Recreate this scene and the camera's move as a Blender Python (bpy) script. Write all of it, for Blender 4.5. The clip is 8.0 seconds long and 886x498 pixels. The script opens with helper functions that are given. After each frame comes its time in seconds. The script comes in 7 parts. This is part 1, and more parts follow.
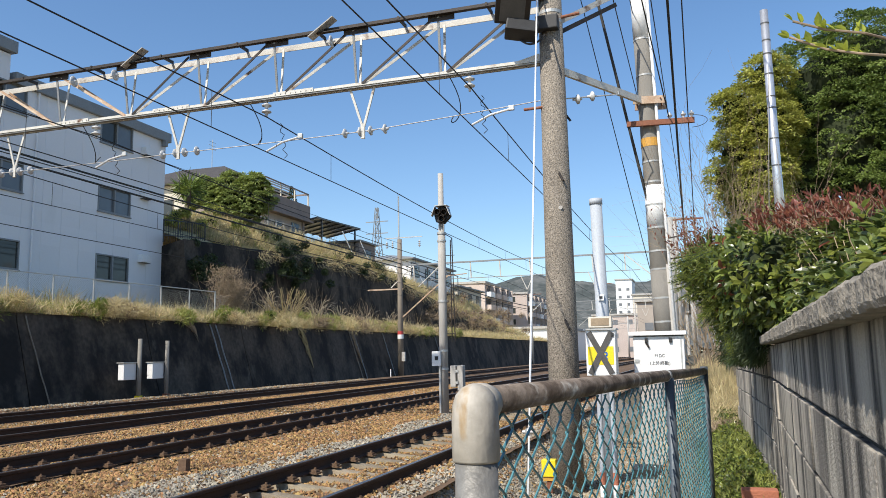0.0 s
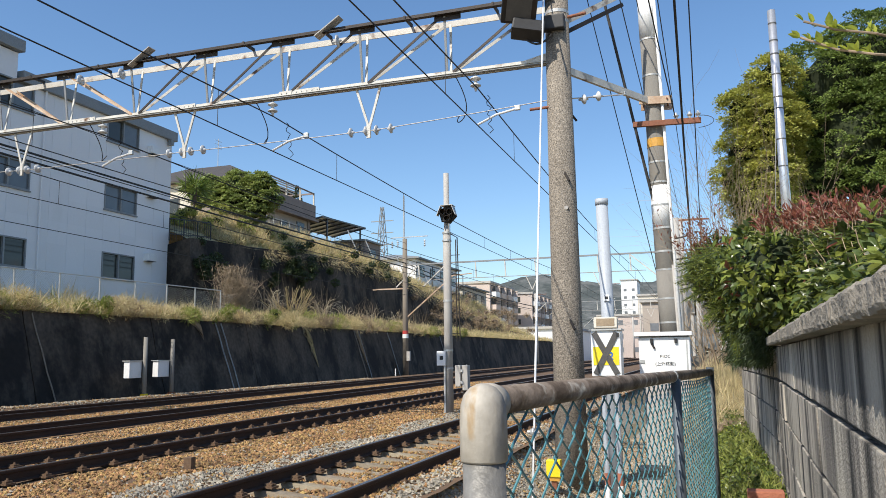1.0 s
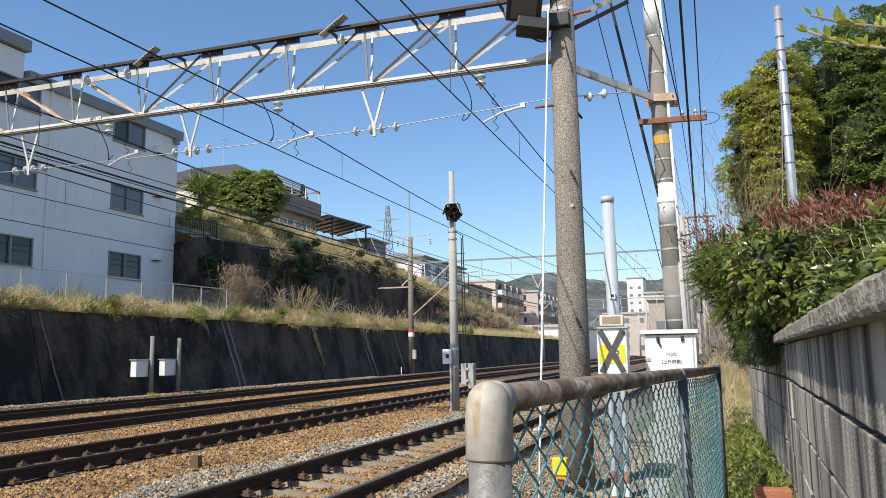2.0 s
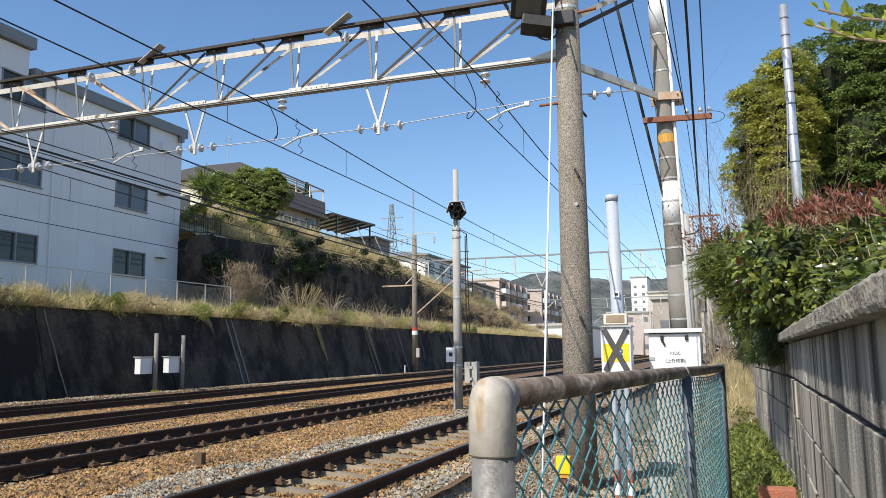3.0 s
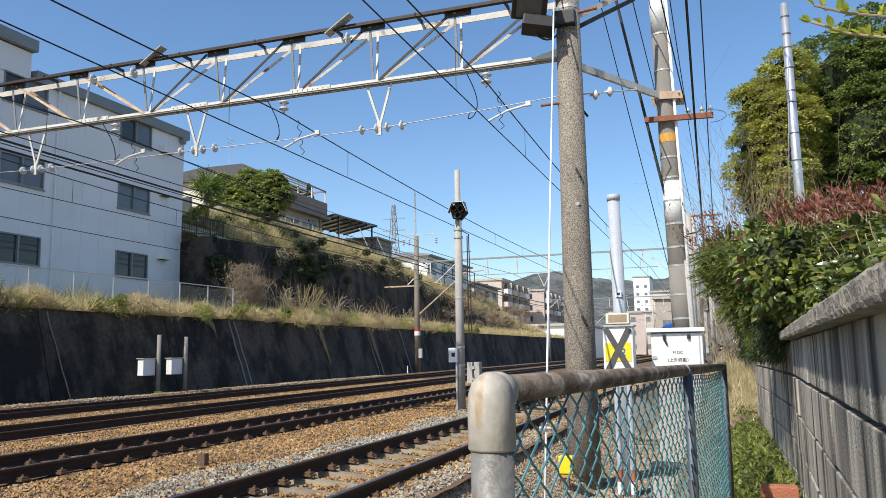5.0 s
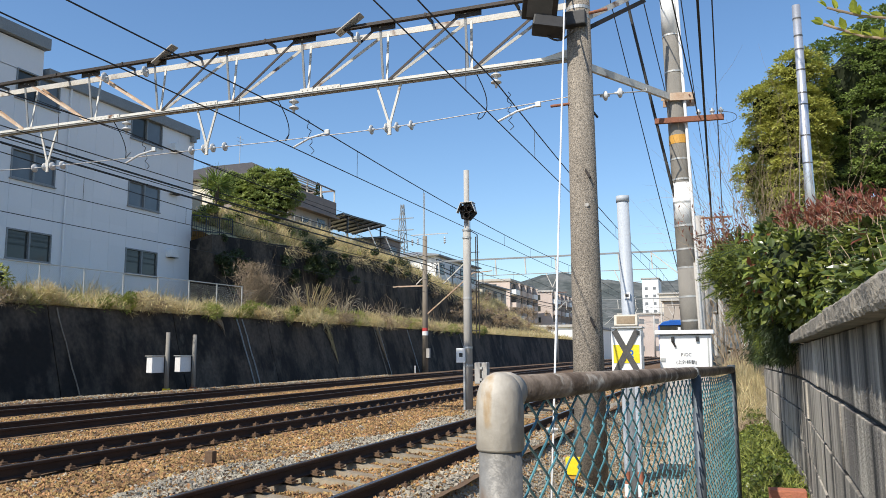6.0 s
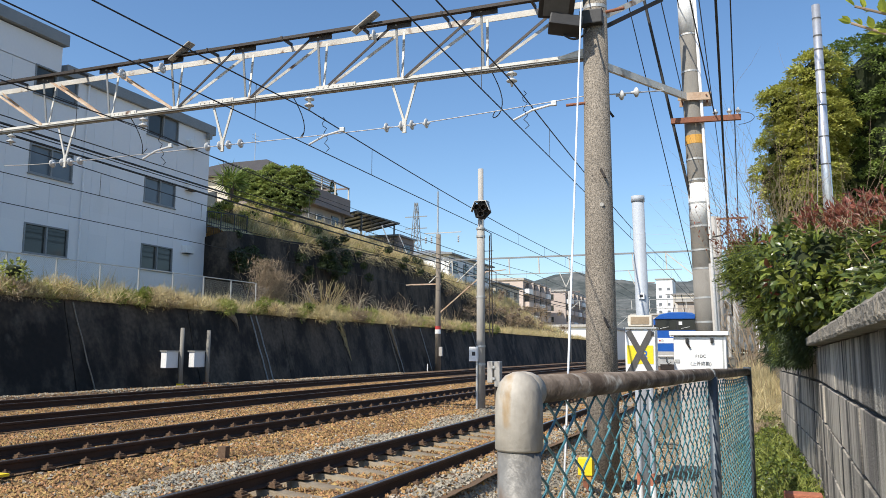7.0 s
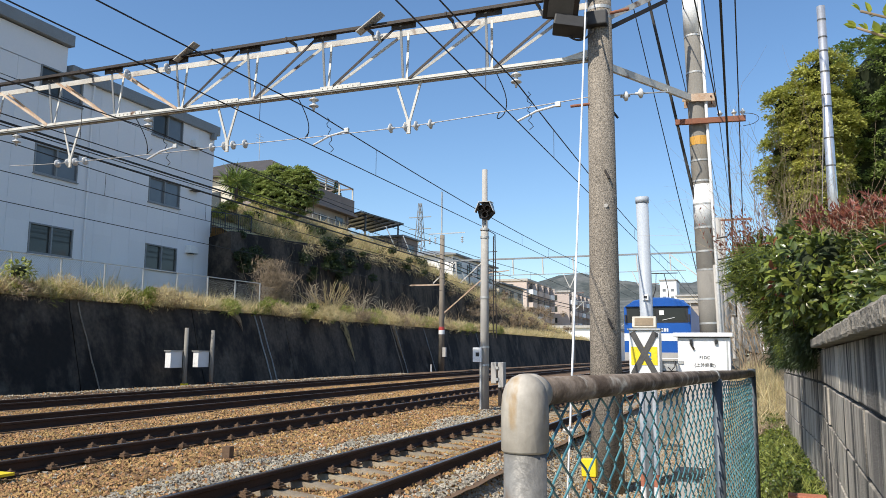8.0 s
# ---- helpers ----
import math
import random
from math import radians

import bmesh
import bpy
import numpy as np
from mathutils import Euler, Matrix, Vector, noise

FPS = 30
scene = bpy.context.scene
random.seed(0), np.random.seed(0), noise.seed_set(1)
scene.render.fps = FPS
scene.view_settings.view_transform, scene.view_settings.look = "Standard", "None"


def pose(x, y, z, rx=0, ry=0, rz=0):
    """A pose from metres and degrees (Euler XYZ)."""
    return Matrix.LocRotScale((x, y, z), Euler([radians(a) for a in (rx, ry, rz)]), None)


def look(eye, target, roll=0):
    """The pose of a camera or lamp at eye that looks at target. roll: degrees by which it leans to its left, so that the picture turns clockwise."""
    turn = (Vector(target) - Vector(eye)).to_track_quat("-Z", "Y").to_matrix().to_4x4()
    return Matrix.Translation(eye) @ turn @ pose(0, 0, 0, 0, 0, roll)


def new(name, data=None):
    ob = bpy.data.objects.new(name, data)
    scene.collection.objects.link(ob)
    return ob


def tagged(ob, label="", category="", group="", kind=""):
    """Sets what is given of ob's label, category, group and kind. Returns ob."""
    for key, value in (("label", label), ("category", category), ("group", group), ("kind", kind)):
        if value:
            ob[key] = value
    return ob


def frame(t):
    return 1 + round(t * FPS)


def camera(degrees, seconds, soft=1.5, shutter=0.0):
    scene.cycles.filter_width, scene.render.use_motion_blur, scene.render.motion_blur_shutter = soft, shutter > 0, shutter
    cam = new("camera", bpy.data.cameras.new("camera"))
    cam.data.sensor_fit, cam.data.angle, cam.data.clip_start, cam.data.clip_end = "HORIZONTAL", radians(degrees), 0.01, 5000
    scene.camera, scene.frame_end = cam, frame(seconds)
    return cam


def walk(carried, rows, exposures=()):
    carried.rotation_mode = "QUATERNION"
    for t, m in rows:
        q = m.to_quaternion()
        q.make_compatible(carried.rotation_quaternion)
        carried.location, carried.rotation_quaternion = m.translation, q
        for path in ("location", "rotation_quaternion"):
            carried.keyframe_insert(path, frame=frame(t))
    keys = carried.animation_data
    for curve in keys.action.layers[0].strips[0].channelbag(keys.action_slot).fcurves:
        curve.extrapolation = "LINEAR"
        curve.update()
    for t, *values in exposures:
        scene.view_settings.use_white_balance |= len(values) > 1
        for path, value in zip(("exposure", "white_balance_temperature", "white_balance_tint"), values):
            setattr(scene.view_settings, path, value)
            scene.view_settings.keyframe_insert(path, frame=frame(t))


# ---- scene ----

T1, T2, T3, T4 = -4.2, -8.46, -12.42, -16.40      # track centre lines
GY = 13.5                                          # the near gantry's plane

cam = camera(58.9, 8.0, soft=0.8)
walk(cam, [
    (0, pose(0.0057, -0.0035, 1.2770, 97.666, 1.032, 18.237)),
    (0.5, pose(0.0026, -0.0049, 1.2743, 97.628, 0.838, 18.423)),
    (1, pose(0.0007, -0.0041, 1.2772, 97.646, 0.766, 18.579)),
    (1.5, pose(0.0003, -0.0019, 1.2776, 97.612, 0.895, 18.795)),
    (3, pose(-0.0022, 0.0083, 1.2716, 97.423, 0.662, 19.263)),
    (3.5, pose(0.0027, 0.0044, 1.2717, 97.462, 0.703, 19.307)),
    (4, pose(0.0089, 0.0034, 1.2687, 97.481, 1.062, 19.339)),
    (4.5, pose(0.0052, 0.0053, 1.2657, 97.466, 0.988, 19.360)),
    (6, pose(0.0036, 0.0007, 1.2641, 97.484, 0.358, 20.006)),
    (6.5, pose(-0.0036, 0.0008, 1.2634, 97.408, 0.117, 20.770)),
    (7, pose(-0.0071, 0.0023, 1.2646, 97.371, -0.308, 20.903)),
    (7.5, pose(-0.0083, -0.0038, 1.2676, 97.390, -0.411, 21.049)),
    (8, pose(-0.0084, -0.0068, 1.2666, 97.411, -0.462, 21.160)),
])

# ---- light ----
SUN_TO = Vector((-0.28, -0.62, 0.73)).normalized()
world = bpy.data.worlds.new("sky")
scene.world = world
world.use_nodes = True
_nt = world.node_tree
_sky = _nt.nodes.new("ShaderNodeTexSky")
_sky.sky_type = "NISHITA"
_sky.sun_disc = False
_sky.sun_elevation = math.asin(SUN_TO.z)
_sky.sun_rotation = math.atan2(SUN_TO.x, SUN_TO.y)
_sky.air_density, _sky.dust_density, _sky.ozone_density = 1.0, 0.7, 3.0
_bg = _nt.nodes["Background"]
_bg.inputs["Strength"].default_value = 0.15
_hs = _nt.nodes.new("ShaderNodeHueSaturation")
_hs.inputs["Saturation"].default_value = 1.12
_nt.links.new(_sky.outputs[0], _hs.inputs["Color"])
_nt.links.new(_hs.outputs[0], _bg.inputs["Color"])
sun = new("sun", bpy.data.lights.new("sun", "SUN"))
sun.data.energy, sun.data.angle, sun.data.color = 4.8, radians(0.53), (1.0, 0.94, 0.85)
sun.matrix_world = look(tuple(SUN_TO * 60), (0, 0, 0))
scene.view_settings.exposure = 0.21


# ---- materials ----
def mat(name, c1, c2=None, rough=0.8, metal=0.0, scale=4.0, fine=60.0, bump=0.25, stretch=(1, 1, 1), spot=None, spot_at=0.6, island=0.0, each=0.0, grit=0.22, place=False, ramp=(0.33, 0.67), detail=8):
    """Two-scale noise between c1 and c2, a third stain colour, bump, and per-piece variation."""
    m = bpy.data.materials.new(name)
    m.use_nodes = True
    nt = m.node_tree
    n, l = nt.nodes, nt.links
    bs = n["Principled BSDF"]
    bs.inputs["Roughness"].default_value, bs.inputs["Metallic"].default_value = rough, metal
    c2 = c2 or tuple(c * 0.75 for c in c1)
    tc = n.new("ShaderNodeTexCoord")
    mp = n.new("ShaderNodeMapping")
    mp.inputs["Scale"].default_value = stretch
    spot_src = n.new("ShaderNodeNewGeometry").outputs["Position"] if place else tc.outputs["Object"]
    l.new(spot_src, mp.inputs["Vector"])
    a, b = n.new("ShaderNodeTexNoise"), n.new("ShaderNodeTexNoise")
    a.inputs["Scale"].default_value, a.inputs["Detail"].default_value, a.inputs["Roughness"].default_value = scale, detail, 0.65
    b.inputs["Scale"].default_value, b.inputs["Detail"].default_value = fine, 4
    l.new(mp.outputs[0], a.inputs["Vector"])
    l.new(tc.outputs["Object"], b.inputs["Vector"])
    r = n.new("ShaderNodeValToRGB")
    r.color_ramp.elements[0].position, r.color_ramp.elements[1].position = ramp
    r.color_ramp.elements[0].color, r.color_ramp.elements[1].color = (*c1, 1), (*c2, 1)
    l.new(a.outputs["Fac"], r.inputs[0])
    col = r.outputs[0]
    if spot:
        s = n.new("ShaderNodeTexNoise")
        s.inputs["Scale"].default_value, s.inputs["Detail"].default_value = scale * 1.7, detail + 2
        l.new(mp.outputs[0], s.inputs["Vector"])
        sr = n.new("ShaderNodeValToRGB")
        sr.color_ramp.elements[0].position, sr.color_ramp.elements[1].position = spot_at, min(1, spot_at + 0.12)
        l.new(s.outputs["Fac"], sr.inputs[0])
        mx = n.new("ShaderNodeMixRGB")
        l.new(sr.outputs[0], mx.inputs[0])
        l.new(col, mx.inputs[1])
        mx.inputs[2].default_value = (*spot, 1)
        col = mx.outputs[0]
    hs = n.new("ShaderNodeHueSaturation")
    mr = n.new("ShaderNodeMapRange")
    mr.inputs["To Min"].default_value, mr.inputs["To Max"].default_value = 1 - grit, 1 + grit
    l.new(b.outputs["Fac"], mr.inputs["Value"])
    val = mr.outputs[0]
    if island or each:
        src = n.new("ShaderNodeNewGeometry").outputs["Random Per Island"] if island else n.new("ShaderNodeObjectInfo").outputs["Random"]
        k = island or each
        m2 = n.new("ShaderNodeMapRange")
        m2.inputs["To Min"].default_value, m2.inputs["To Max"].default_value = 1 - k, 1 + k
        l.new(src, m2.inputs["Value"])
        mu = n.new("ShaderNodeMath")
        mu.operation = "MULTIPLY"
        l.new(val, mu.inputs[0])
        l.new(m2.outputs[0], mu.inputs[1])
        val = mu.outputs[0]
        m3 = n.new("ShaderNodeMapRange")
        m3.inputs["To Min"].default_value, m3.inputs["To Max"].default_value = 0.5 - k * 0.035, 0.5 + k * 0.035
        fr = n.new("ShaderNodeMath")
        fr.operation = "FRACT"
        mm = n.new("ShaderNodeMath")
        mm.operation = "MULTIPLY"
        mm.inputs[1].default_value = 7.31
        l.new(src, mm.inputs[0])
        l.new(mm.outputs[0], fr.inputs[0])
        l.new(fr.outputs[0], m3.inputs["Value"])
        l.new(m3.outputs[0], hs.inputs["Hue"])
    l.new(val, hs.inputs["Value"])
    l.new(col, hs.inputs["Color"])
    l.new(hs.outputs[0], bs.inputs["Base Color"])
    if bump:
        bp = n.new("ShaderNodeBump")
        bp.inputs["Strength"].default_value, bp.inputs["Distance"].default_value = bump, 0.02
        l.new(b.outputs["Fac"], bp.inputs["Height"])
        l.new(bp.outputs[0], bs.inputs["Normal"])
    return m


def leafy(name, c1, c2, trans=0.35, rough=0.45, k=0.35):
    m = mat(name, c1, c2, rough=rough, scale=0.6, fine=8, bump=0, island=k)
    bs = m.node_tree.nodes["Principled BSDF"]
    out = m.node_tree.nodes["Material Output"]
    tr = m.node_tree.nodes.new("ShaderNodeBsdfTranslucent")
    mx = m.node_tree.nodes.new("ShaderNodeMixShader")
    mx.inputs[0].default_value = trans
    src = bs.inputs["Base Color"].links[0].from_socket
    m.node_tree.links.new(src, tr.inputs["Color"])
    m.node_tree.links.new(bs.outputs[0], mx.inputs[1])
    m.node_tree.links.new(tr.outputs[0], mx.inputs[2])
    m.node_tree.links.new(mx.outputs[0], out.inputs["Surface"])
    return m


def glass(name, tint, rough=0.05):
    m = mat(name, tint, tint, rough=rough, scale=0.4, fine=2, bump=0)
    m.node_tree.nodes["Principled BSDF"].inputs["Specular IOR Level"].default_value = 0.4
    return m


M = dict(
    rust_rail=mat("rail_steel", (0.030, 0.015, 0.008), (0.058, 0.027, 0.013), 0.85, 0.0, 3, 80, 0.2, (4, 0.6, 4)),
    rail_head=mat("rail_head", (0.30, 0.30, 0.31), (0.22, 0.21, 0.21), 0.28, 0.9, 3, 40, 0.05, (6, 0.4, 6)),
    sleeper=mat("sleeper_concrete", (0.33, 0.28, 0.20), (0.22, 0.165, 0.10), 0.9, 0, 5, 90, 0.4, each=0.15),
    clip=mat("clip_iron", (0.21, 0.135, 0.08), (0.13, 0.08, 0.05), 0.7, 0.5, 20, 100, 0.3),
    ballast=mat("ballast_brown", (0.19, 0.115, 0.06), (0.11, 0.068, 0.038), 0.95, 0, 1.2, 55, 0.9),
    stone_brown=mat("stone_brown", (0.38, 0.225, 0.088), (0.225, 0.130, 0.052), 0.9, 0, 1.0, 70, 0.5, island=0.5),
    stone_grey=mat("stone_grey", (0.40, 0.355, 0.27), (0.265, 0.235, 0.18), 0.9, 0, 1.0, 70, 0.5, island=0.35),
    verge=mat("verge_gravel", (0.40, 0.36, 0.29), (0.24, 0.21, 0.165), 0.95, 0, 9, 60, 1.0, grit=0.6),
    straw=mat("straw_ground", (0.54, 0.44, 0.24), (0.34, 0.275, 0.135), 0.95, 0, 1.1, 14, 0.9, (1, 1, 1), (0.16, 0.17, 0.06), 0.60),
    earth=mat("earth", (0.25, 0.20, 0.13), (0.16, 0.14, 0.08), 0.95, 0, 0.8, 30, 0.8),
    # stained concrete, its tone lowered further to carry the face's deep shade
    retaining=mat("stained_shade_concrete", (0.078, 0.060, 0.043), (0.011, 0.0085, 0.006), 0.92, 0, 0.6, 7, 1.0, (1, 1.0, 0.6), (0.10, 0.085, 0.065), 0.62, grit=0.8, ramp=(0.42, 0.58)),
    concrete=mat("pole_concrete", (0.255, 0.22, 0.175), (0.19, 0.163, 0.13), 0.92, 0, 3, 46, 0.6, (1, 1, 0.4), (0.31, 0.275, 0.23), 0.64, grit=1.7),
    concrete_lt=mat("light_concrete", (0.46, 0.44, 0.40), (0.37, 0.35, 0.32), 0.88, 0, 4, 90, 0.4, (1, 1, 0.4)),
    block=mat("block_wall", (0.45, 0.405, 0.335), (0.16, 0.145, 0.125), 0.95, 0, 2.1, 110, 0.5, (2.2, 2.2, 0.24), (0.024, 0.023, 0.021), 0.515, each=0.10, place=True, ramp=(0.44, 0.56), detail=4),
    mortar=mat("dark_mortar", (0.05, 0.047, 0.042), (0.09, 0.085, 0.075), 0.95, 0, 6, 60, 0.4),
    pole_grey=mat("grey_pole", (0.25, 0.235, 0.205), (0.20, 0.185, 0.16), 0.9, 0, 2.5, 80, 0.2, (1, 1, 0.4), (0.15, 0.135, 0.115), 0.62, grit=0.3),
    cap=mat("wall_cap", (0.30, 0.265, 0.21), (0.17, 0.155, 0.13), 0.95, 0, 6, 70, 0.6, (1, 1, 1), (0.12, 0.11, 0.09), 0.62),
    galv=mat("galvanised_steel", (0.56, 0.56, 0.53), (0.44, 0.44, 0.42), 0.5, 0.45, 4, 60, 0.1, (1, 1, 1), (0.30, 0.19, 0.10), 0.66),
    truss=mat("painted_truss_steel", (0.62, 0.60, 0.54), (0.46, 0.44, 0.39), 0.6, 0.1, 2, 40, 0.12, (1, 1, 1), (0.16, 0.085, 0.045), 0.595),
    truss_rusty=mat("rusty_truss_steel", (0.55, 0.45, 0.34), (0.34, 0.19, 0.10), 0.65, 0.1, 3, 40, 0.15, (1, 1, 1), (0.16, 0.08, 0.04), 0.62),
    # near-black; on the gantry's near members it stands for shade
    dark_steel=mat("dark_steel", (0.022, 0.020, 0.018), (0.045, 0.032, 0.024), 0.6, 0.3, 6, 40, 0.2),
    far_pole=mat("weathered_pole", (0.27, 0.23, 0.18), (0.19, 0.16, 0.125), 0.9, 0, 2, 40, 0.3, (1, 1, 0.3)),
    rust=mat("rusted_steel", (0.28, 0.11, 0.06), (0.20, 0.08, 0.045), 0.75, 0.2, 8, 60, 0.3),
    porcelain=mat("porcelain", (0.62, 0.62, 0.60), (0.50, 0.50, 0.49), 0.25, 0, 5, 30, 0),
    wire=mat("wire_copper", (0.035, 0.035, 0.033), (0.05, 0.045, 0.04), 0.6, 0.5, 5, 30, 0),
    wire_lt=mat("wire_pale", (0.35, 0.33, 0.30), (0.28, 0.26, 0.24), 0.5, 0.5, 5, 30, 0),
    white=mat("white_paint", (0.80, 0.80, 0.78), (0.74, 0.74, 0.72), 0.4, 0, 3, 40, 0.04, (1, 1, 0.5), (0.58, 0.54, 0.47), 0.70),
    facade=mat("facade_panel", (0.80, 0.80, 0.80), (0.77, 0.77, 0.77), 0.75, 0, 0.25, 10, 0.03, (1, 1, 0.3), (0.71, 0.71, 0.70), 0.66, each=0.02, grit=0.03),
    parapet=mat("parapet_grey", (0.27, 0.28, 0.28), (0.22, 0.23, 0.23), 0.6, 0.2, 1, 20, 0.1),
    frame=mat("window_aluminium", (0.13, 0.125, 0.12), (0.10, 0.10, 0.095), 0.45, 0.4, 4, 30, 0),
    # pale blue-grey base: curtains plus a painted reflection of the sky
    pane_pale=glass("pale_sky_glass", (0.145, 0.165, 0.18), 0.08),
    far_pane=glass("far_window_glass", (0.17, 0.18, 0.19), 0.2),
    pane=glass("window_glass", (0.05, 0.055, 0.05)),
    cream=mat("cream_render", (0.62, 0.57, 0.47), (0.54, 0.49, 0.41), 0.9, 0, 1, 25, 0.15),
    brownwall=mat("brown_cladding", (0.29, 0.235, 0.20), (0.23, 0.185, 0.16), 0.8, 0, 1.5, 25, 0.15),
    beige=mat("beige_wall", (0.42, 0.36, 0.30), (0.36, 0.31, 0.26), 0.85, 0, 1, 25, 0.15),
    roof=mat("roof_slate", (0.050, 0.045, 0.043), (0.07, 0.062, 0.058), 0.9, 0, 2, 30, 0.3),
    black=mat("black_paint", (0.02, 0.02, 0.02), (0.03, 0.03, 0.03), 0.55, 0.1, 6, 50, 0.1),
    yellow=mat("yellow_plate", (0.85, 0.66, 0.02), (0.80, 0.60, 0.02), 0.45, 0, 4, 40, 0.03),
    blue=mat("loco_blue", (0.008, 0.095, 0.40), (0.007, 0.08, 0.34), 0.35, 0, 1.5, 20, 0.03),
    logo_blue=mat("sign_blue", (0.02, 0.16, 0.55), (0.02, 0.14, 0.5), 0.5, 0, 4, 30, 0),
    loco_glass=glass("loco_glass", (0.015, 0.018, 0.02)),
    bluegreen=mat("fence_wire_green", (0.12, 0.30, 0.32), (0.035, 0.115, 0.14), 0.24, 0, 8, 60, 0.05),
    fence_post=mat("fence_pipe", (0.24, 0.232, 0.21), (0.115, 0.107, 0.094), 0.55, 0.3, 7, 80, 0.15, (1, 1, 1), (0.20, 0.12, 0.06), 0.58),
    fence_rail=mat("fence_rail_pipe", (0.24, 0.19, 0.145), (0.10, 0.072, 0.05), 0.6, 0.2, 9, 80, 0.2, (1.5, 1.0, 1.5), (0.46, 0.43, 0.37), 0.60, ramp=(0.42, 0.58)),
    elbow=mat("white_elbow", (0.46, 0.42, 0.35), (0.31, 0.27, 0.21), 0.6, 0, 16, 60, 0.12, (1, 1, 0.4), (0.36, 0.25, 0.13), 0.57),
    darkpost=mat("dark_blue_post", (0.06, 0.085, 0.105), (0.09, 0.10, 0.11), 0.5, 0.2, 8, 60, 0.1),
    orange=mat("orange_paint", (0.62, 0.33, 0.06), (0.55, 0.29, 0.05), 0.5, 0, 5, 40, 0.05),
    red=mat("red_paint", (0.50, 0.06, 0.05), (0.42, 0.05, 0.045), 0.5, 0, 6, 40, 0.05),
    brick=mat("red_brick", (0.44, 0.16, 0.09), (0.36, 0.13, 0.08), 0.9, 0, 8, 80, 0.4),
    bark=mat("bark", (0.16, 0.12, 0.085), (0.10, 0.075, 0.055), 0.95, 0, 6, 40, 0.7, (1, 1, 0.25)),
    cane=mat("pale_cane", (0.52, 0.45, 0.33), (0.38, 0.32, 0.22), 0.9, 0, 4, 40, 0.2, island=0.25),
    twig=mat("dry_twig", (0.34, 0.26, 0.17), (0.24, 0.18, 0.115), 0.9, 0, 4, 40, 0.2, island=0.2),
    dry=leafy("dry_grass", (0.70, 0.585, 0.34), (0.52, 0.43, 0.22), 0.4, 0.8),
    green_grass=leafy("green_grass", (0.36, 0.38, 0.095), (0.25, 0.28, 0.065), 0.35, 0.6),
    leaf=leafy("hedge_leaf", (0.115, 0.15, 0.036), (0.055, 0.082, 0.022), 0.3, 0.31),
    leaf_lt=leafy("young_leaf", (0.25, 0.28, 0.055), (0.17, 0.215, 0.045), 0.4, 0.28),
    fresh=leafy("fresh_leaf", (0.46, 0.50, 0.07), (0.36, 0.42, 0.055), 0.5, 0.5),
    leaf_red=leafy("red_leaf", (0.27, 0.085, 0.048), (0.16, 0.062, 0.038), 0.35, 0.4),
    leaf_tree=leafy("tree_leaf", (0.22, 0.285, 0.06), (0.12, 0.175, 0.042), 0.3, 0.45),
    leaf_tree_y=leafy("tree_leaf_yellow", (0.50, 0.49, 0.11), (0.33, 0.35, 0.08), 0.35, 0.45),
    leaf_garden=leafy("garden_leaf", (0.36, 0.41, 0.12), (0.22, 0.28, 0.08), 0.3, 0.45),
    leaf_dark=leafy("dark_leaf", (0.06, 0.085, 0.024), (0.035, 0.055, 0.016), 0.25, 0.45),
    # near-black stand-in for the shade inside crowns, hedge and bushes
    core=mat("foliage_shade_core", (0.030, 0.040, 0.013), (0.020, 0.028, 0.010), 1.0, 0, 3, 20, 0.3),
    # greyed tone: the haze of distance is put into the colour
    wood_far=mat("hazed_wood", (0.125, 0.13, 0.12), (0.055, 0.065, 0.06), 1.0, 0, 0.03, 0.25, 0.6, ramp=(0.42, 0.58), grit=0.5),
    pinkwall=mat("apartment_wall", (0.56, 0.47, 0.41), (0.48, 0.40, 0.35), 0.9, 0, 0.3, 5, 0.05),
    solar=mat("canopy_sheet", (0.22, 0.22, 0.22), (0.30, 0.29, 0.27), 0.35, 0.1, 1, 10, 0),
    tube_grey=mat("grey_pvc", (0.42, 0.45, 0.48), (0.37, 0.40, 0.43), 0.55, 0, 2, 40, 0.05),
    steel_new=mat("zinc_pole", (0.72, 0.73, 0.74), (0.62, 0.63, 0.64), 0.32, 0.7, 5, 40, 0.04),
    tape=mat("black_tape", (0.06, 0.055, 0.05), (0.09, 0.085, 0.08), 0.5, 0, 8, 60, 0.2),
)

M["bluegreen"].node_tree.nodes["Principled BSDF"].inputs["Specular IOR Level"].default_value = 0.9


# ---- builders ----
TOP = {}


def thing(name, loc, label, category, group="", kind=""):
    ob = tagged(new(name), label, category, group, kind)
    ob.location = loc
    TOP[ob.name] = Vector(loc)
    return ob


def part(name, bm, material, parent, label="", smooth=False):
    """One mesh under a thing or part. bm is in world space; the thing's base is taken off."""
    base = TOP[parent.name]
    bm.transform(Matrix.Translation(-base))
    me = bpy.data.meshes.new(name)
    bm.normal_update()
    bm.to_mesh(me)
    bm.free()
    me.materials.append(material)
    if smooth:
        me.shade_smooth()
    ob = tagged(new(name, me), label)
    ob.parent = parent
    TOP[ob.name] = base
    return ob


def solo(name, bm, material, loc, label, category, group="", kind="", smooth=False):
    """A top-level mesh thing, from a bmesh in world space."""
    bm.transform(Matrix.Translation(-Vector(loc)))
    me = bpy.data.meshes.new(name)
    bm.normal_update()
    bm.to_mesh(me)
    bm.free()
    me.materials.append(material)
    if smooth:
        me.shade_smooth()
    ob = tagged(new(name, me), label, category, group, kind)
    ob.location = loc
    TOP[ob.name] = Vector(loc)
    return ob


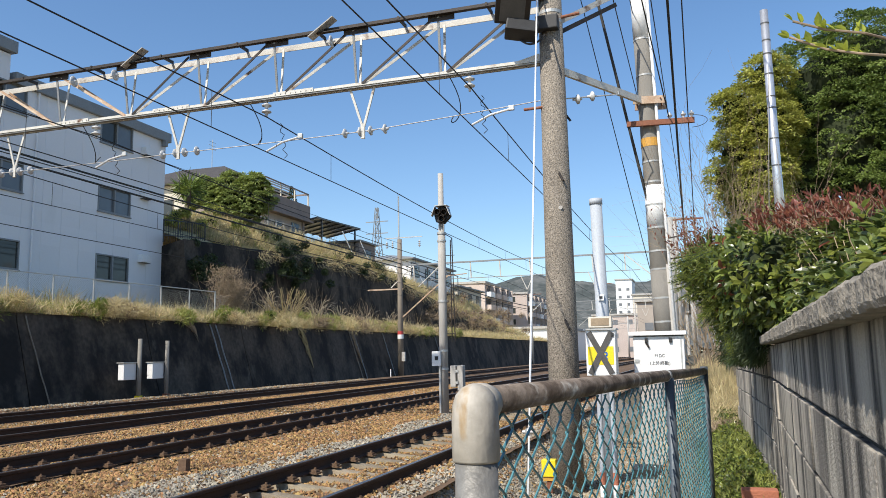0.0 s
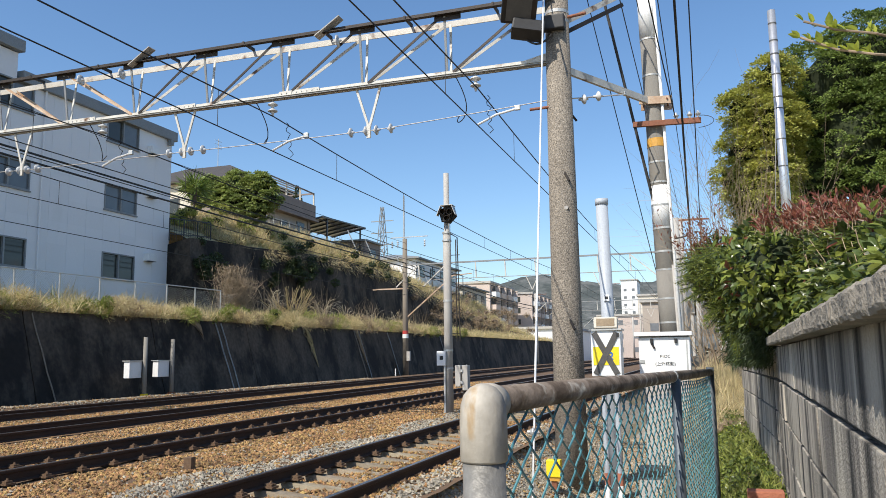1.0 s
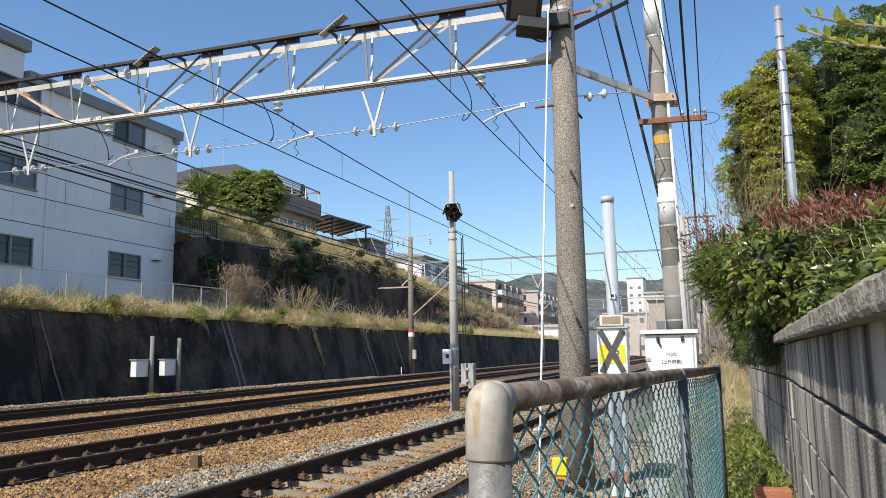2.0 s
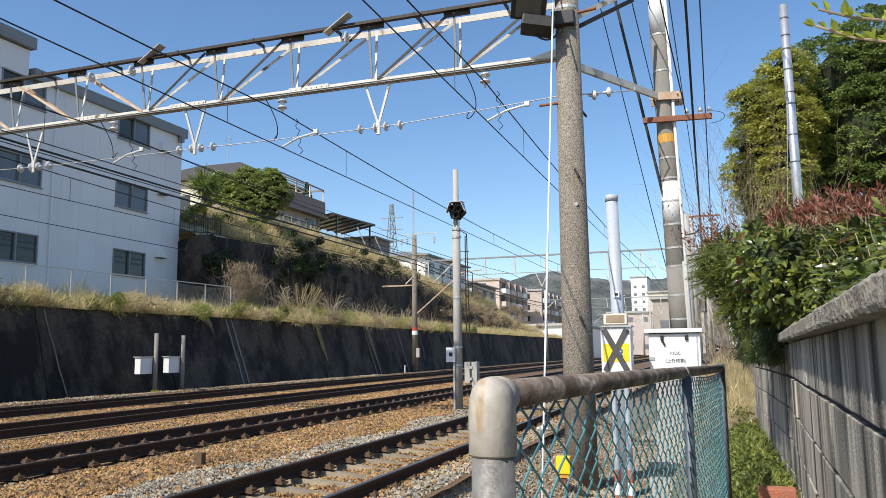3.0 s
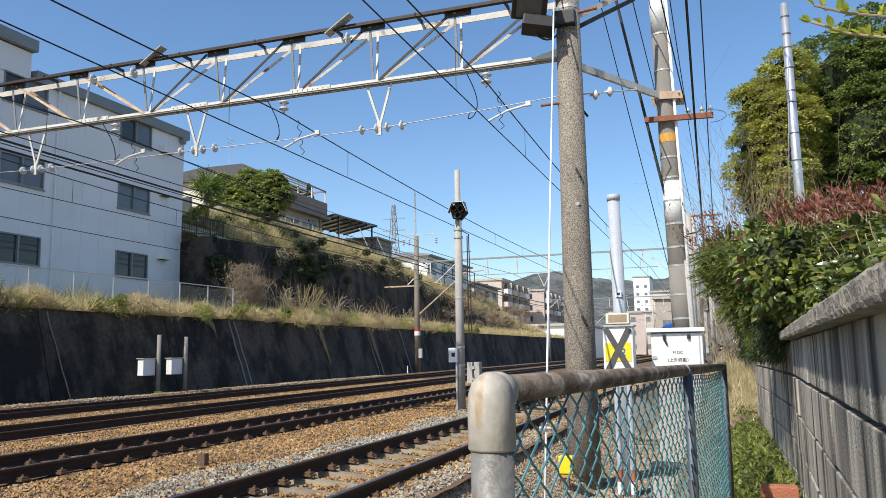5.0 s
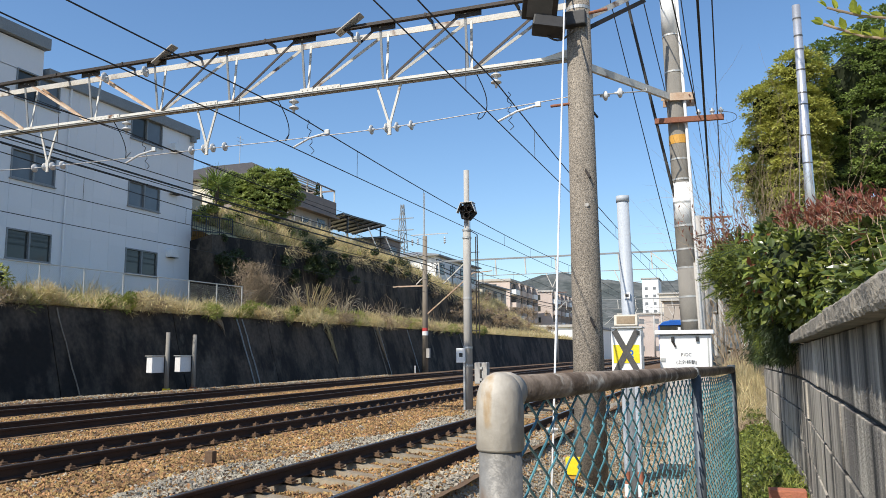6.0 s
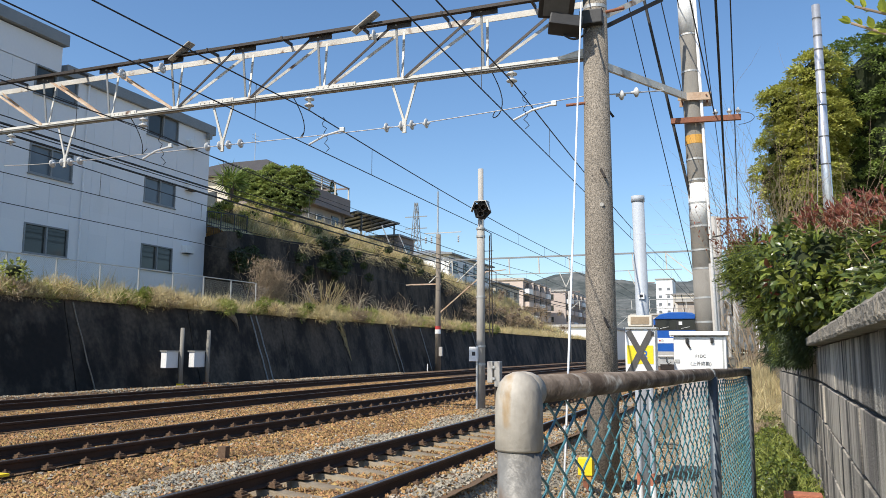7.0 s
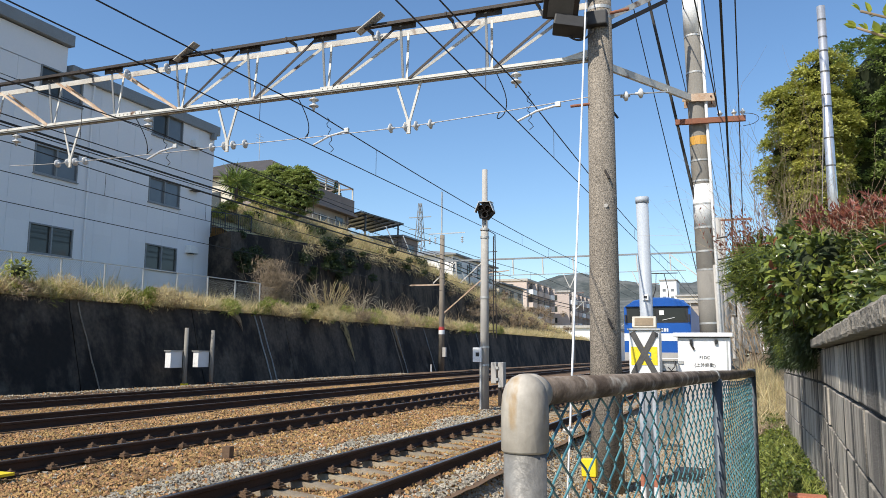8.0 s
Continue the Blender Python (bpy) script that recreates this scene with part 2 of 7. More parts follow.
def growth(name, bm, material, parent, label=""):
    """A joined part of what nobody could count."""
    return tagged(part(name, bm, material, parent, label), kind="stuff")


def raw(name, verts, faces, material, loc, label, category, kind="stuff", parent=None):
    """A mesh from arrays (world space)."""
    me = bpy.data.meshes.new(name)
    base = TOP[parent.name] if parent else Vector(loc)
    v = np.asarray(verts, dtype=float) - np.array(base)
    me.from_pydata(v.tolist(), [], np.asarray(faces).tolist())
    me.materials.append(material)
    ob = tagged(new(name, me), label, category, "", kind)
    if parent:
        ob.parent = parent
    else:
        ob.location = loc
    TOP[ob.name] = base
    return ob


def box(bm, x0, x1, y0, y1, z0, z1, m=None, bev=0.0):
    vs = [bm.verts.new(p) for p in ((x0, y0, z0), (x1, y0, z0), (x1, y1, z0), (x0, y1, z0), (x0, y0, z1), (x1, y0, z1), (x1, y1, z1), (x0, y1, z1))]
    fs = [bm.faces.new([vs[i] for i in f]) for f in ((3, 2, 1, 0), (4, 5, 6, 7), (0, 1, 5, 4), (1, 2, 6, 5), (2, 3, 7, 6), (3, 0, 4, 7))]
    if bev:
        es = list({e for f in fs for e in f.edges})
        r = bmesh.ops.bevel(bm, geom=es, offset=bev, segments=2, affect="EDGES", profile=0.6)
        vs = list({v for f in r["faces"] for v in f.verts} | {v for v in vs if v.is_valid})
    if m is not None:
        bmesh.ops.transform(bm, matrix=m, verts=vs)
    return bm


def bx(*a, **k):
    return box(bmesh.new(), *a, **k)


def tube(bm, p, q, r0, r1=None, seg=10, caps=True):
    p, q = Vector(p), Vector(q)
    r1 = r0 if r1 is None else r1
    d = (q - p).normalized()
    u = d.orthogonal().normalized()
    w = d.cross(u)
    rings = []
    for c, r in ((p, r0), (q, r1)):
        rings.append([bm.verts.new(c + r * (math.cos(2 * math.pi * i / seg) * u + math.sin(2 * math.pi * i / seg) * w)) for i in range(seg)])
    for i in range(seg):
        bm.faces.new((rings[0][i], rings[0][(i + 1) % seg], rings[1][(i + 1) % seg], rings[1][i]))
    if caps:
        bm.faces.new(rings[0][::-1])
        bm.faces.new(rings[1])
    return bm


def tb(p, q, r0, r1=None, seg=10):
    return tube(bmesh.new(), p, q, r0, r1, seg)


def lathe(bm, base, axis, prof, seg=16):
    """prof: (distance along the axis, radius)."""
    base, d = Vector(base), Vector(axis).normalized()
    u = d.orthogonal().normalized()
    w = d.cross(u)
    rings = [[bm.verts.new(base + d * h + max(r, 0.0005) * (math.cos(2 * math.pi * i / seg) * u + math.sin(2 * math.pi * i / seg) * w)) for i in range(seg)] for h, r in prof]
    for a, b in zip(rings, rings[1:]):
        for i in range(seg):
            bm.faces.new((a[i], a[(i + 1) % seg], b[(i + 1) % seg], b[i]))
    bm.faces.new(rings[0][::-1])
    bm.faces.new(rings[-1])
    return bm


def beam(bm, p, q, w, h, up=(0, 0, 1)):
    """A bar of section w x h from p to q."""
    p, q = Vector(p), Vector(q)
    d = (q - p).normalized()
    s = d.cross(Vector(up))
    s = s.normalized() if s.length > 1e-4 else d.orthogonal().normalized()
    u = s.cross(d)
    rings = [[bm.verts.new(c + s * a * w / 2 + u * b * h / 2) for a, b in ((-1, -1), (1, -1), (1, 1), (-1, 1))] for c in (p, q)]
    for i in range(4):
        bm.faces.new((rings[0][i], rings[0][(i + 1) % 4], rings[1][(i + 1) % 4], rings[1][i]))
    bm.faces.new(rings[0][::-1])
    bm.faces.new(rings[1])
    return bm


def angle(bm, p, q, w, t=0.008, side=(0, 0, 1)):
    """An angle iron: two thin legs along p-q."""
    p, q = Vector(p), Vector(q)
    d = (q - p).normalized()
    s = d.cross(Vector(side)).normalized()
    u = s.cross(d)
    beam(bm, p + s * w / 2, q + s * w / 2, w, t, u)
    beam(bm, p + u * w / 2, q + u * w / 2, t, w, u)
    return bm


def pathline(bm, pts, r, seg=5):
    """A bent round bar through the points, in one piece."""
    pts = [Vector(p) for p in pts]
    pts = [p for i, p in enumerate(pts) if i == 0 or (p - pts[i - 1]).length > 1e-6]
    last, rings = None, []
    for i, p in enumerate(pts):
        d = (pts[min(i + 1, len(pts) - 1)] - pts[max(i - 1, 0)]).normalized()
        u = d.orthogonal() if last is None else last - d * last.dot(d)
        u = (u if u.length > 1e-6 else d.orthogonal()).normalized()
        last, w = u, d.cross(u)
        rings.append([bm.verts.new(p + r * (math.cos(2 * math.pi * k / seg) * u + math.sin(2 * math.pi * k / seg) * w)) for k in range(seg)])
    for a, c in zip(rings, rings[1:]):
        for k in range(seg):
            bm.faces.new((a[k], a[(k + 1) % seg], c[(k + 1) % seg], c[k]))
    bm.faces.new(rings[0][::-1])
    bm.faces.new(rings[-1])
    return bm


def grid(bm, xs, ys, fz):
    vs = [[bm.verts.new((x, y, fz(x, y))) for x in xs] for y in ys]
    for j in range(len(ys) - 1):
        for i in range(len(xs) - 1):
            bm.faces.new((vs[j][i], vs[j][i + 1], vs[j + 1][i + 1], vs[j + 1][i]))
    return bm


def quads(centers, dirs, ups, lens, wids, bend=0.25):
    """Many leaves: six-vertex folded blades, as arrays."""
    c, d, u = (np.asarray(a, float) for a in (centers, dirs, ups))
    d /= np.linalg.norm(d, axis=1)[:, None] + 1e-9
    s = np.cross(d, u)
    s /= np.linalg.norm(s, axis=1)[:, None] + 1e-9
    nrm = np.cross(s, d)
    L, W = np.asarray(lens)[:, None], np.asarray(wids)[:, None]
    a = c
    tip = c + d * L - nrm * L * bend
    mid = c + d * L * 0.5 - nrm * L * bend * 0.15
    l, r = mid + s * W / 2 + nrm * W * 0.15, mid - s * W / 2 + nrm * W * 0.15
    v = np.stack([a, l, mid, r, tip], 1).reshape(-1, 3)
    k = np.arange(len(c))[:, None] * 5
    f = np.concatenate([k + [0, 1, 2], k + [0, 2, 3], k + [1, 4, 2], k + [2, 4, 3]])
    return v, f


def ovals(centers, dirs, ups, lens, wids, bend=0.2):
    """Broad leaves with a rounded outline and a fold along the midrib."""
    c, d, u = (np.asarray(a, float) for a in (centers, dirs, ups))
    d /= np.linalg.norm(d, axis=1)[:, None] + 1e-9
    s = np.cross(d, u)
    s /= np.linalg.norm(s, axis=1)[:, None] + 1e-9
    nrm = np.cross(s, d)
    L, W = np.asarray(lens)[:, None], np.asarray(wids)[:, None]
    rib = [c + d * L * k - nrm * L * bend * k * k for k in (0.0, 0.28, 0.62, 1.0)]
    lift = nrm * W * 0.14
    cols = [rib[0], rib[1] + s * W * 0.40 + lift, rib[1], rib[1] - s * W * 0.40 + lift, rib[2] + s * W * 0.47 + lift, rib[2], rib[2] - s * W * 0.47 + lift, rib[3]]
    v = np.stack(cols, 1).reshape(-1, 3)
    k = np.arange(len(c))[:, None] * 8
    f = np.concatenate([k + list(t) for t in ((0, 1, 2), (0, 2, 3), (1, 4, 5), (1, 5, 2), (2, 5, 6), (2, 6, 3), (4, 7, 5), (5, 7, 6))])
    return v, f


rng = np.random.default_rng(7)


def unit(n):
    v = rng.normal(size=(n, 3))
    return v / np.linalg.norm(v, axis=1)[:, None]


# ---- ground ----
def ground_z(x, y):
    """Height of the sheet under ballast, path and slope."""
    if x < -3.2:
        return -0.27
    if x < -0.95:
        return -0.27 - 0.80 * min(1.0, (x + 3.2) / 1.1)
    if x < -0.45:
        return -1.07 + 1.02 * (x + 0.95) / 0.5
    k = min(1.0, (x + 0.45) / 0.6)
    return -0.05 + k * (0.40 + 0.012 * max(0, min(y, 14)))


def build_ground():
    bm = bmesh.new()
    xs = [-900, -300, -100, -50, -30, -19.5, -18, -15, -12, -9, -6, -4, -3.2, -3.0, -2.8, -2.6, -2.45, -2, -1.5, -1.1, -0.95, -0.8, -0.6, -0.45, -0.3, -0.15, 0.0, 0.15, 0.4, 0.8, 2, 5, 20, 60, 300, 900]
    ys = [-60, -20, -5, 0, 1, 2, 3, 4, 5, 6, 8, 10, 14, 20, 30, 45, 60, 100, 200, 500, 1500]
    grid(bm, xs, ys, lambda x, y: ground_z(x, y) + 0.02 * noise.noise((x * 0.7, y * 0.7, 0)))
    solo("ground", bm, M["earth"], (0, 0, 0), "bare brown earth under ballast and path", "ground", kind="structure", smooth=True)
    bm = bmesh.new()
    xs = [-18.6 + 0.2 * i for i in range(int(15.6 / 0.2) + 1)]
    ys = [-2 + 0.25 * i for i in range(150)] + [36 + 2 * i for i in range(90)]

    def bz(x, y):
        edge = min(1.0, (x + 18.6) / 0.6, (-3.0 - x) / 0.5)
        return -0.26 + 0.20 * max(0.0, min(1.0, (-17.35 - x) / 0.25, (x + 18.6) / 0.25)) + edge * 0.075 - 0.06 * max(0.0, min(1.0, (1.25 - abs(x - T1)) / 0.25)) + 0.02 * noise.noise((x * 1.3, y * 1.3, 1)) + 0.018 * noise.noise((x * 5, y * 5, 2))
    grid(bm, xs, ys, bz)
    solo("ballast_bed", bm, M["ballast"], (-10, 0, -0.26), "brown crushed-stone ballast under the four tracks", "ballast", kind="structure", smooth=True)
    bm = bmesh.new()
    grid(bm, [-3.3 + 0.1 * i for i in range(25)], [-8 + 0.25 * i for i in range(150)], lambda x, y: ground_z(x, y) + 0.03 + 0.02 * noise.noise((x * 0.7, y * 0.7, 0)) + 0.02 * noise.noise((x * 6, y * 6, 4)))
    solo("verge_gravel", bm, M["verge"], (-2, 10, -1), "pale grey gravel on the low verge beside the track", "gravel", kind="structure", smooth=True)
    return bz


def stone_shapes():
    """A few rough stones: jittered octahedra with cut corners."""
    out = []
    base = np.array([(1, 0, 0), (-1, 0, 0), (0, 1, 0), (0, -1, 0), (0, 0, 1), (0, 0, -1)], float)
    tri = np.array([(0, 2, 4), (2, 1, 4), (1, 3, 4), (3, 0, 4), (2, 0, 5), (1, 2, 5), (3, 1, 5), (0, 3, 5)])
    for _ in range(12):
        out.append((base * rng.uniform(0.7, 1.15, (6, 1)) + rng.uniform(-0.35, 0.35, (6, 3)), tri))
    return out


def scatter_stones(name, pts, sizes, material, label):
    shapes = stone_shapes()
    vs, fs, k = [], [], 0
    pts = np.asarray(pts)
    which = rng.integers(0, len(shapes), len(pts))
    for i, (bv, bf) in enumerate(shapes):
        sel = pts[which == i]
        if not len(sel):
            continue
        sz = sizes[which == i]
        ang = rng.uniform(0, 2 * math.pi, len(sel))
        tilt = rng.uniform(-0.6, 0.6, len(sel))
        sc = rng.uniform(0.6, 1.25, (len(sel), 1, 3)) * sz[:, None, None]
        v = bv[None] * sc
        ct, st = np.cos(tilt)[:, None], np.sin(tilt)[:, None]
        y, z = v[..., 1] * ct - v[..., 2] * st, v[..., 1] * st + v[..., 2] * ct
        ca, sa = np.cos(ang)[:, None], np.sin(ang)[:, None]
        x, y = v[..., 0] * ca - y * sa, v[..., 0] * sa + y * ca
        v = np.stack([x, y, z * 0.8], -1) + sel[:, None, :]
        n = len(sel)
        vs.append(v.reshape(-1, 3))
        fs.append((bf[None] + (np.arange(n) * 6)[:, None, None] + k).reshape(-1, 3))
        k += n * 6
    return raw(name, np.concatenate(vs), np.concatenate(fs), material, (-8, 10, -0.2), label, "ballast")


def build_stones(bz):
    pts = []
    n = 175000
    y = 4.2 + 36 * rng.random(n) ** 1.9
    x = rng.uniform(-18.4, -3.1, n)
    keep = (x > -1.25 * y - 2) & (x < -0.06 * y - 1.2)
    for t in (T1, T2, T3, T4):
        keep &= ~((np.abs(x - t) < 0.62) & (np.abs(x - t) > 0.46))
    x, y = x[keep], y[keep]
    z = np.array([bz(a, b) for a, b in zip(x, y)]) + 0.008
    inner = np.min([np.abs(x - t) for t in (T1, T2, T3, T4)], axis=0) < 0.55
    keep = ~(inner & (rng.random(len(x)) < np.where(x > -5.5, 0.15, 0.2)))
    x, y, z = x[keep], y[keep], z[keep]
    size = rng.uniform(0.020, 0.036, len(x)) * (1 + 0.010 * y)
    rel = np.min([np.abs(x - t) for t in (T1, T2, T3, T4)], axis=0)
    z -= np.where((rel < 0.8) & (x < -5.5), 0.02, 0.0)
    grey = ((np.abs(x + 5.62 - 0.15 * np.sin(y * 0.6)) < 0.42 + 0.16 * np.sin(y * 1.7)) & (rng.random(len(x)) < 0.8)) | ((x > -3.5) & (rng.random(len(x)) < 0.65)) | ((x < -17.3) & (rng.random(len(x)) < 0.6)) | (rng.random(len(x)) < 0.06)
    p = np.stack([x, y, z], 1)
    n = 34000
    vx, vy = rng.uniform(-3.3, -0.6, n), 5.0 + 17 * rng.random(n) ** 1.1
    vp = np.stack([vx, vy, [ground_z(a, c) + 0.036 for a, c in zip(vx, vy)]], 1)
    vg = rng.random(n) < 0.75
    p, size, grey = np.concatenate([p, vp]), np.concatenate([size, rng.uniform(0.018, 0.036, n)]), np.concatenate([grey, vg])
    scatter_stones("ballast_stones", p[~grey], size[~grey], M["stone_brown"], "rust-brown crushed ballast stones between the rails")
    scatter_stones("grey_ballast_stones", p[grey], size[grey], M["stone_grey"], "fresh grey crushed stones beside the near track")


# ---- tracks ----
RAIL = ((-0.0635, 0.0), (0.0635, 0.0), (0.0635, 0.012), (0.010, 0.030), (0.009, 0.105), (0.0325, 0.118), (0.0325, 0.146), (0.026, 0.153), (-0.026, 0.153), (-0.0325, 0.146), (-0.0325, 0.118), (-0.009, 0.105), (-0.010, 0.030), (-0.0635, 0.012))


def rail_mesh(x, z, y0, y1):
    bm = bmesh.new()
    rings = [[bm.verts.new((x + a, y, z - 0.153 + b)) for a, b in RAIL] for y in (y0, y1)]
    n = len(RAIL)
    for i in range(n):
        bm.faces.new((rings[0][i], rings[1][i], rings[1][(i + 1) % n], rings[0][(i + 1) % n]))
    bm.faces.new(rings[0])
    bm.faces.new(rings[1][::-1])
    return bm


def sleeper_mesh(name, cant):
    bm = bmesh.new()
    prof = ((-0.12, -0.16), (0.12, -0.16), (0.085, 0.0), (-0.085, 0.0))
    xs = (-1.0, -0.35, 0.35, 1.0)
    rings = [[bm.verts.new((x, a, b - (0.02 if abs(x) < 0.5 and b == 0 else 0))) for a, b in prof] for x in xs]
    for r0, r1 in zip(rings, rings[1:]):
        for i in range(4):
            bm.faces.new((r0[i], r1[i], r1[(i + 1) % 4], r0[(i + 1) % 4]))
    bm.faces.new(rings[0])
    bm.faces.new(rings[-1][::-1])
    me = bpy.data.meshes.new(name)
    bm.to_mesh(me)
    bm.free()
    me.materials.append(M["sleeper"])
    return me


def clip_mesh():
    bm = bmesh.new()
    box(bm, -0.05, 0.06, -0.07, 0.07, 0.0, 0.022)
    box(bm, -0.055, 0.035, -0.045, 0.045, 0.022, 0.045)
    lathe(bm, (0.0, 0, 0.03), (0, 0, 1), ((0, 0.026), (0.024, 0.026), (0.026, 0.013), (0.044, 0.012)), 6)
    me = bpy.data.meshes.new("rail_clip")
    bm.to_mesh(me)
    bm.free()
    me.materials.append(M["clip"])
    return me


def build_tracks():
    smesh, cmesh = sleeper_mesh("sleeper", 0), clip_mesh()
    for t, cant, ymax in ((T1, 0.10, 40), (T2, 0.0, 36), (T3, 0.0, 30), (T4, 0.0, 24)):
        tr = thing("railway_track", (t, 8, -0.2), "rust-brown steel railway track on concrete sleepers in ballast", "railway track", "tracks", "structure")
        for s in (-1, 1):
            z = -cant if s > 0 else 0.0
            r = part("rail", rail_mesh(t + s * 0.566, z, -4, 230), M["rust_rail"], tr)
            part("rail_head", bx(t + s * 0.566 - 0.025, t + s * 0.566 + 0.025, -4, 230, z - 0.001, z + 0.0025), M["rail_head"], r, "polished running surface of the rail")
        n = int((ymax - 3) / 0.58)
        tilt = math.atan2(cant, 1.067)
        for i in range(n):
            y = 3.2 + 0.58 * i
            o = new("sleeper", smesh)
            o.parent = tr
            o.location = (rng.uniform(-0.015, 0.015), y - 8, 0.2 - 0.157 - cant / 2 - (0 if cant else 0.035))
            o.rotation_euler = (0, tilt, rng.uniform(-0.01, 0.01))
            if y < 30 and t > -9:
                for s in (-1, 1):
                    for e in ((1,) if t < -10 else (-1, 1)):
                        c = new("rail_clip", cmesh)
                        c.parent = tr
                        c.location = (s * 0.566 + e * 0.105, y - 8, 0.2 - 0.155 - (cant if s > 0 else 0))
                        c.rotation_euler = (0, tilt, 0 if e > 0 else math.pi)


# ---- retaining walls, berm, slope ----
def wall1_x(z):
    return -19.0 - 0.27 * (z + 0.3)


def berm_z(x, y):
    s = (-19.85 - x) / 5.0
    return 2.78 + 0.75 * max(0, min(1.2, s)) + 0.12 * noise.noise((x * 0.5, y * 0.5, 4)) * min(1, max(0, s * 6))


def wall2_top(y):
    ys = (28, 32, 36, 40, 48, 56, 62, 77, 100, 125)
    zs = (7.2, 7.3, 7.6, 7.7, 8.2, 8.3, 8.0, 6.4, 4.4, 3.6)
    return float(np.interp(y, ys, zs))


def slope_z(x, y):
    """Grass slope above the upper wall, up to the houses."""
    top = float(np.interp(y, (28, 36, 42, 50, 60, 66, 80, 95, 112, 130), (7.6, 8.6, 10.0, 9.9, 9.7, 9.0, 8.4, 8.2, 4.6, 3.6)))
    s = max(0.0, min(1.0, (-25.2 - x) / 4.2))
    s = math.sin(s * math.pi / 2)
    w = wall2_top(y) - 0.12
    return w + (max(top, w) - w) * s + 0.15 * noise.noise((x * 0.6, y * 0.6, 9)) * min(1, s * 4)


def build_walls_left():
    def panel(y0, y1):
        bm = bmesh.new()
        x0, x1 = wall1_x(-0.3), wall1_x(2.8)
        vs = [bm.verts.new(p) for p in ((x0, y0, -0.3), (x0, y1, -0.3), (x1, y1, 2.8), (x1, y0, 2.8), (x0 - 1.4, y0, -0.3), (x0 - 1.4, y1, -0.3), (x1 - 0.4, y1, 2.8), (x1 - 0.4, y0, 2.8))]
        for f in ((0, 1, 2, 3), (3, 2, 6, 7), (0, 3, 7, 4), (1, 5, 6, 2), (4, 7, 6, 5)):
            bm.faces.new([vs[i] for i in f])
        bmesh.ops.subdivide_edges(bm, edges=bm.edges[:], cuts=7, use_grid_fill=True)
        for v in bm.verts:
            v.co.x += 0.05 * noise.noise((v.co.y * 0.5, v.co.z * 0.9, 3)) + 0.02 * noise.noise((v.co.y * 2.1, v.co.z * 2.3, 5))
        return bm
    w = thing("retaining_wall_lower", (-19.2, 50, -0.3), "stained concrete retaining wall, toned near-black for shade, with a sloping face beside the tracks", "retaining wall", kind="structure")
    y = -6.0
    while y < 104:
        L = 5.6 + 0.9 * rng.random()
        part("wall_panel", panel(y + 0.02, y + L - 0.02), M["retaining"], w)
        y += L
    for y0, m in ((19.0, "concrete"), (28.6, "parapet"), (29.0, "parapet"), (42.4, "concrete"), (43.0, "parapet"), (47.5, "parapet"), (58, "parapet")):
        pts = [Vector((wall1_x(z) + 0.05, y0 + 0.35 - 0.14 * z + 0.015 * math.sin(z * 5 + y0), z)) for z in np.linspace(-0.28, 2.72, 9)]
        part("drain_rib", pathline(bmesh.new(), pts, 0.022 if y0 < 20 else 0.032, 6), M[m], w, "narrow drain rib on the dark wall")
    # berm between the two walls
    bm = bmesh.new()
    grid(bm, [-19.75 - 0.4 * i for i in range(17)], [-8 + 1.0 * i for i in range(140)], lambda x, y: berm_z(x, y) if y < 104 else berm_z(x, y) - (y - 104) * 0.05)
    bmesh.ops.reverse_faces(bm, faces=bm.faces[:])
    solo("berm", bm, M["straw"], (-22, 40, 2.8), "earth terrace with dry grass above the lower wall", "terrace", kind="structure", smooth=True)
    w2 = thing("retaining_wall_upper", (-25, 60, 3), "tall weathered retaining wall below the houses, toned near-black for shade", "retaining wall", kind="structure")
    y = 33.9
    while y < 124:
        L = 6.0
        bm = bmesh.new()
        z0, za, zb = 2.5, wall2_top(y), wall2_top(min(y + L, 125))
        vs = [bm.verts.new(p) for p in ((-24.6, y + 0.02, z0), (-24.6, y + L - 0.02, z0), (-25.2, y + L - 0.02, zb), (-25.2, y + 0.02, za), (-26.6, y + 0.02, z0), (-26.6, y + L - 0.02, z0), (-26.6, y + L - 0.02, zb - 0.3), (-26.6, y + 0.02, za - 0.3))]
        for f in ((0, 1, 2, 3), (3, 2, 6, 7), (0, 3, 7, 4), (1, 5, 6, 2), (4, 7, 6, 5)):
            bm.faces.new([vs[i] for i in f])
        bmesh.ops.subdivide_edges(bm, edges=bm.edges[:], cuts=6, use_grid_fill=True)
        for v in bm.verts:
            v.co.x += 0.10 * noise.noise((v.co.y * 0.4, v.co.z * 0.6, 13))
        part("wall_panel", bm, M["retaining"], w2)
        y += L
    bm = bmesh.new()
    grid(bm, [-25.2 - 0.5 * i for i in range(10)] + [-31, -34, -38, -44, -60, -90, -160], [34.05 + 1.5 * i for i in range(70)] + [145, 160, 200], lambda x, y: slope_z(x, y))
    bmesh.ops.reverse_faces(bm, faces=bm.faces[:])
    solo("slope", bm, M["straw"], (-30, 50, 8), "earth slope with dry grass below the houses", "slope", kind="structure", smooth=True)


bed_z = build_ground()
build_walls_left()
build_tracks()


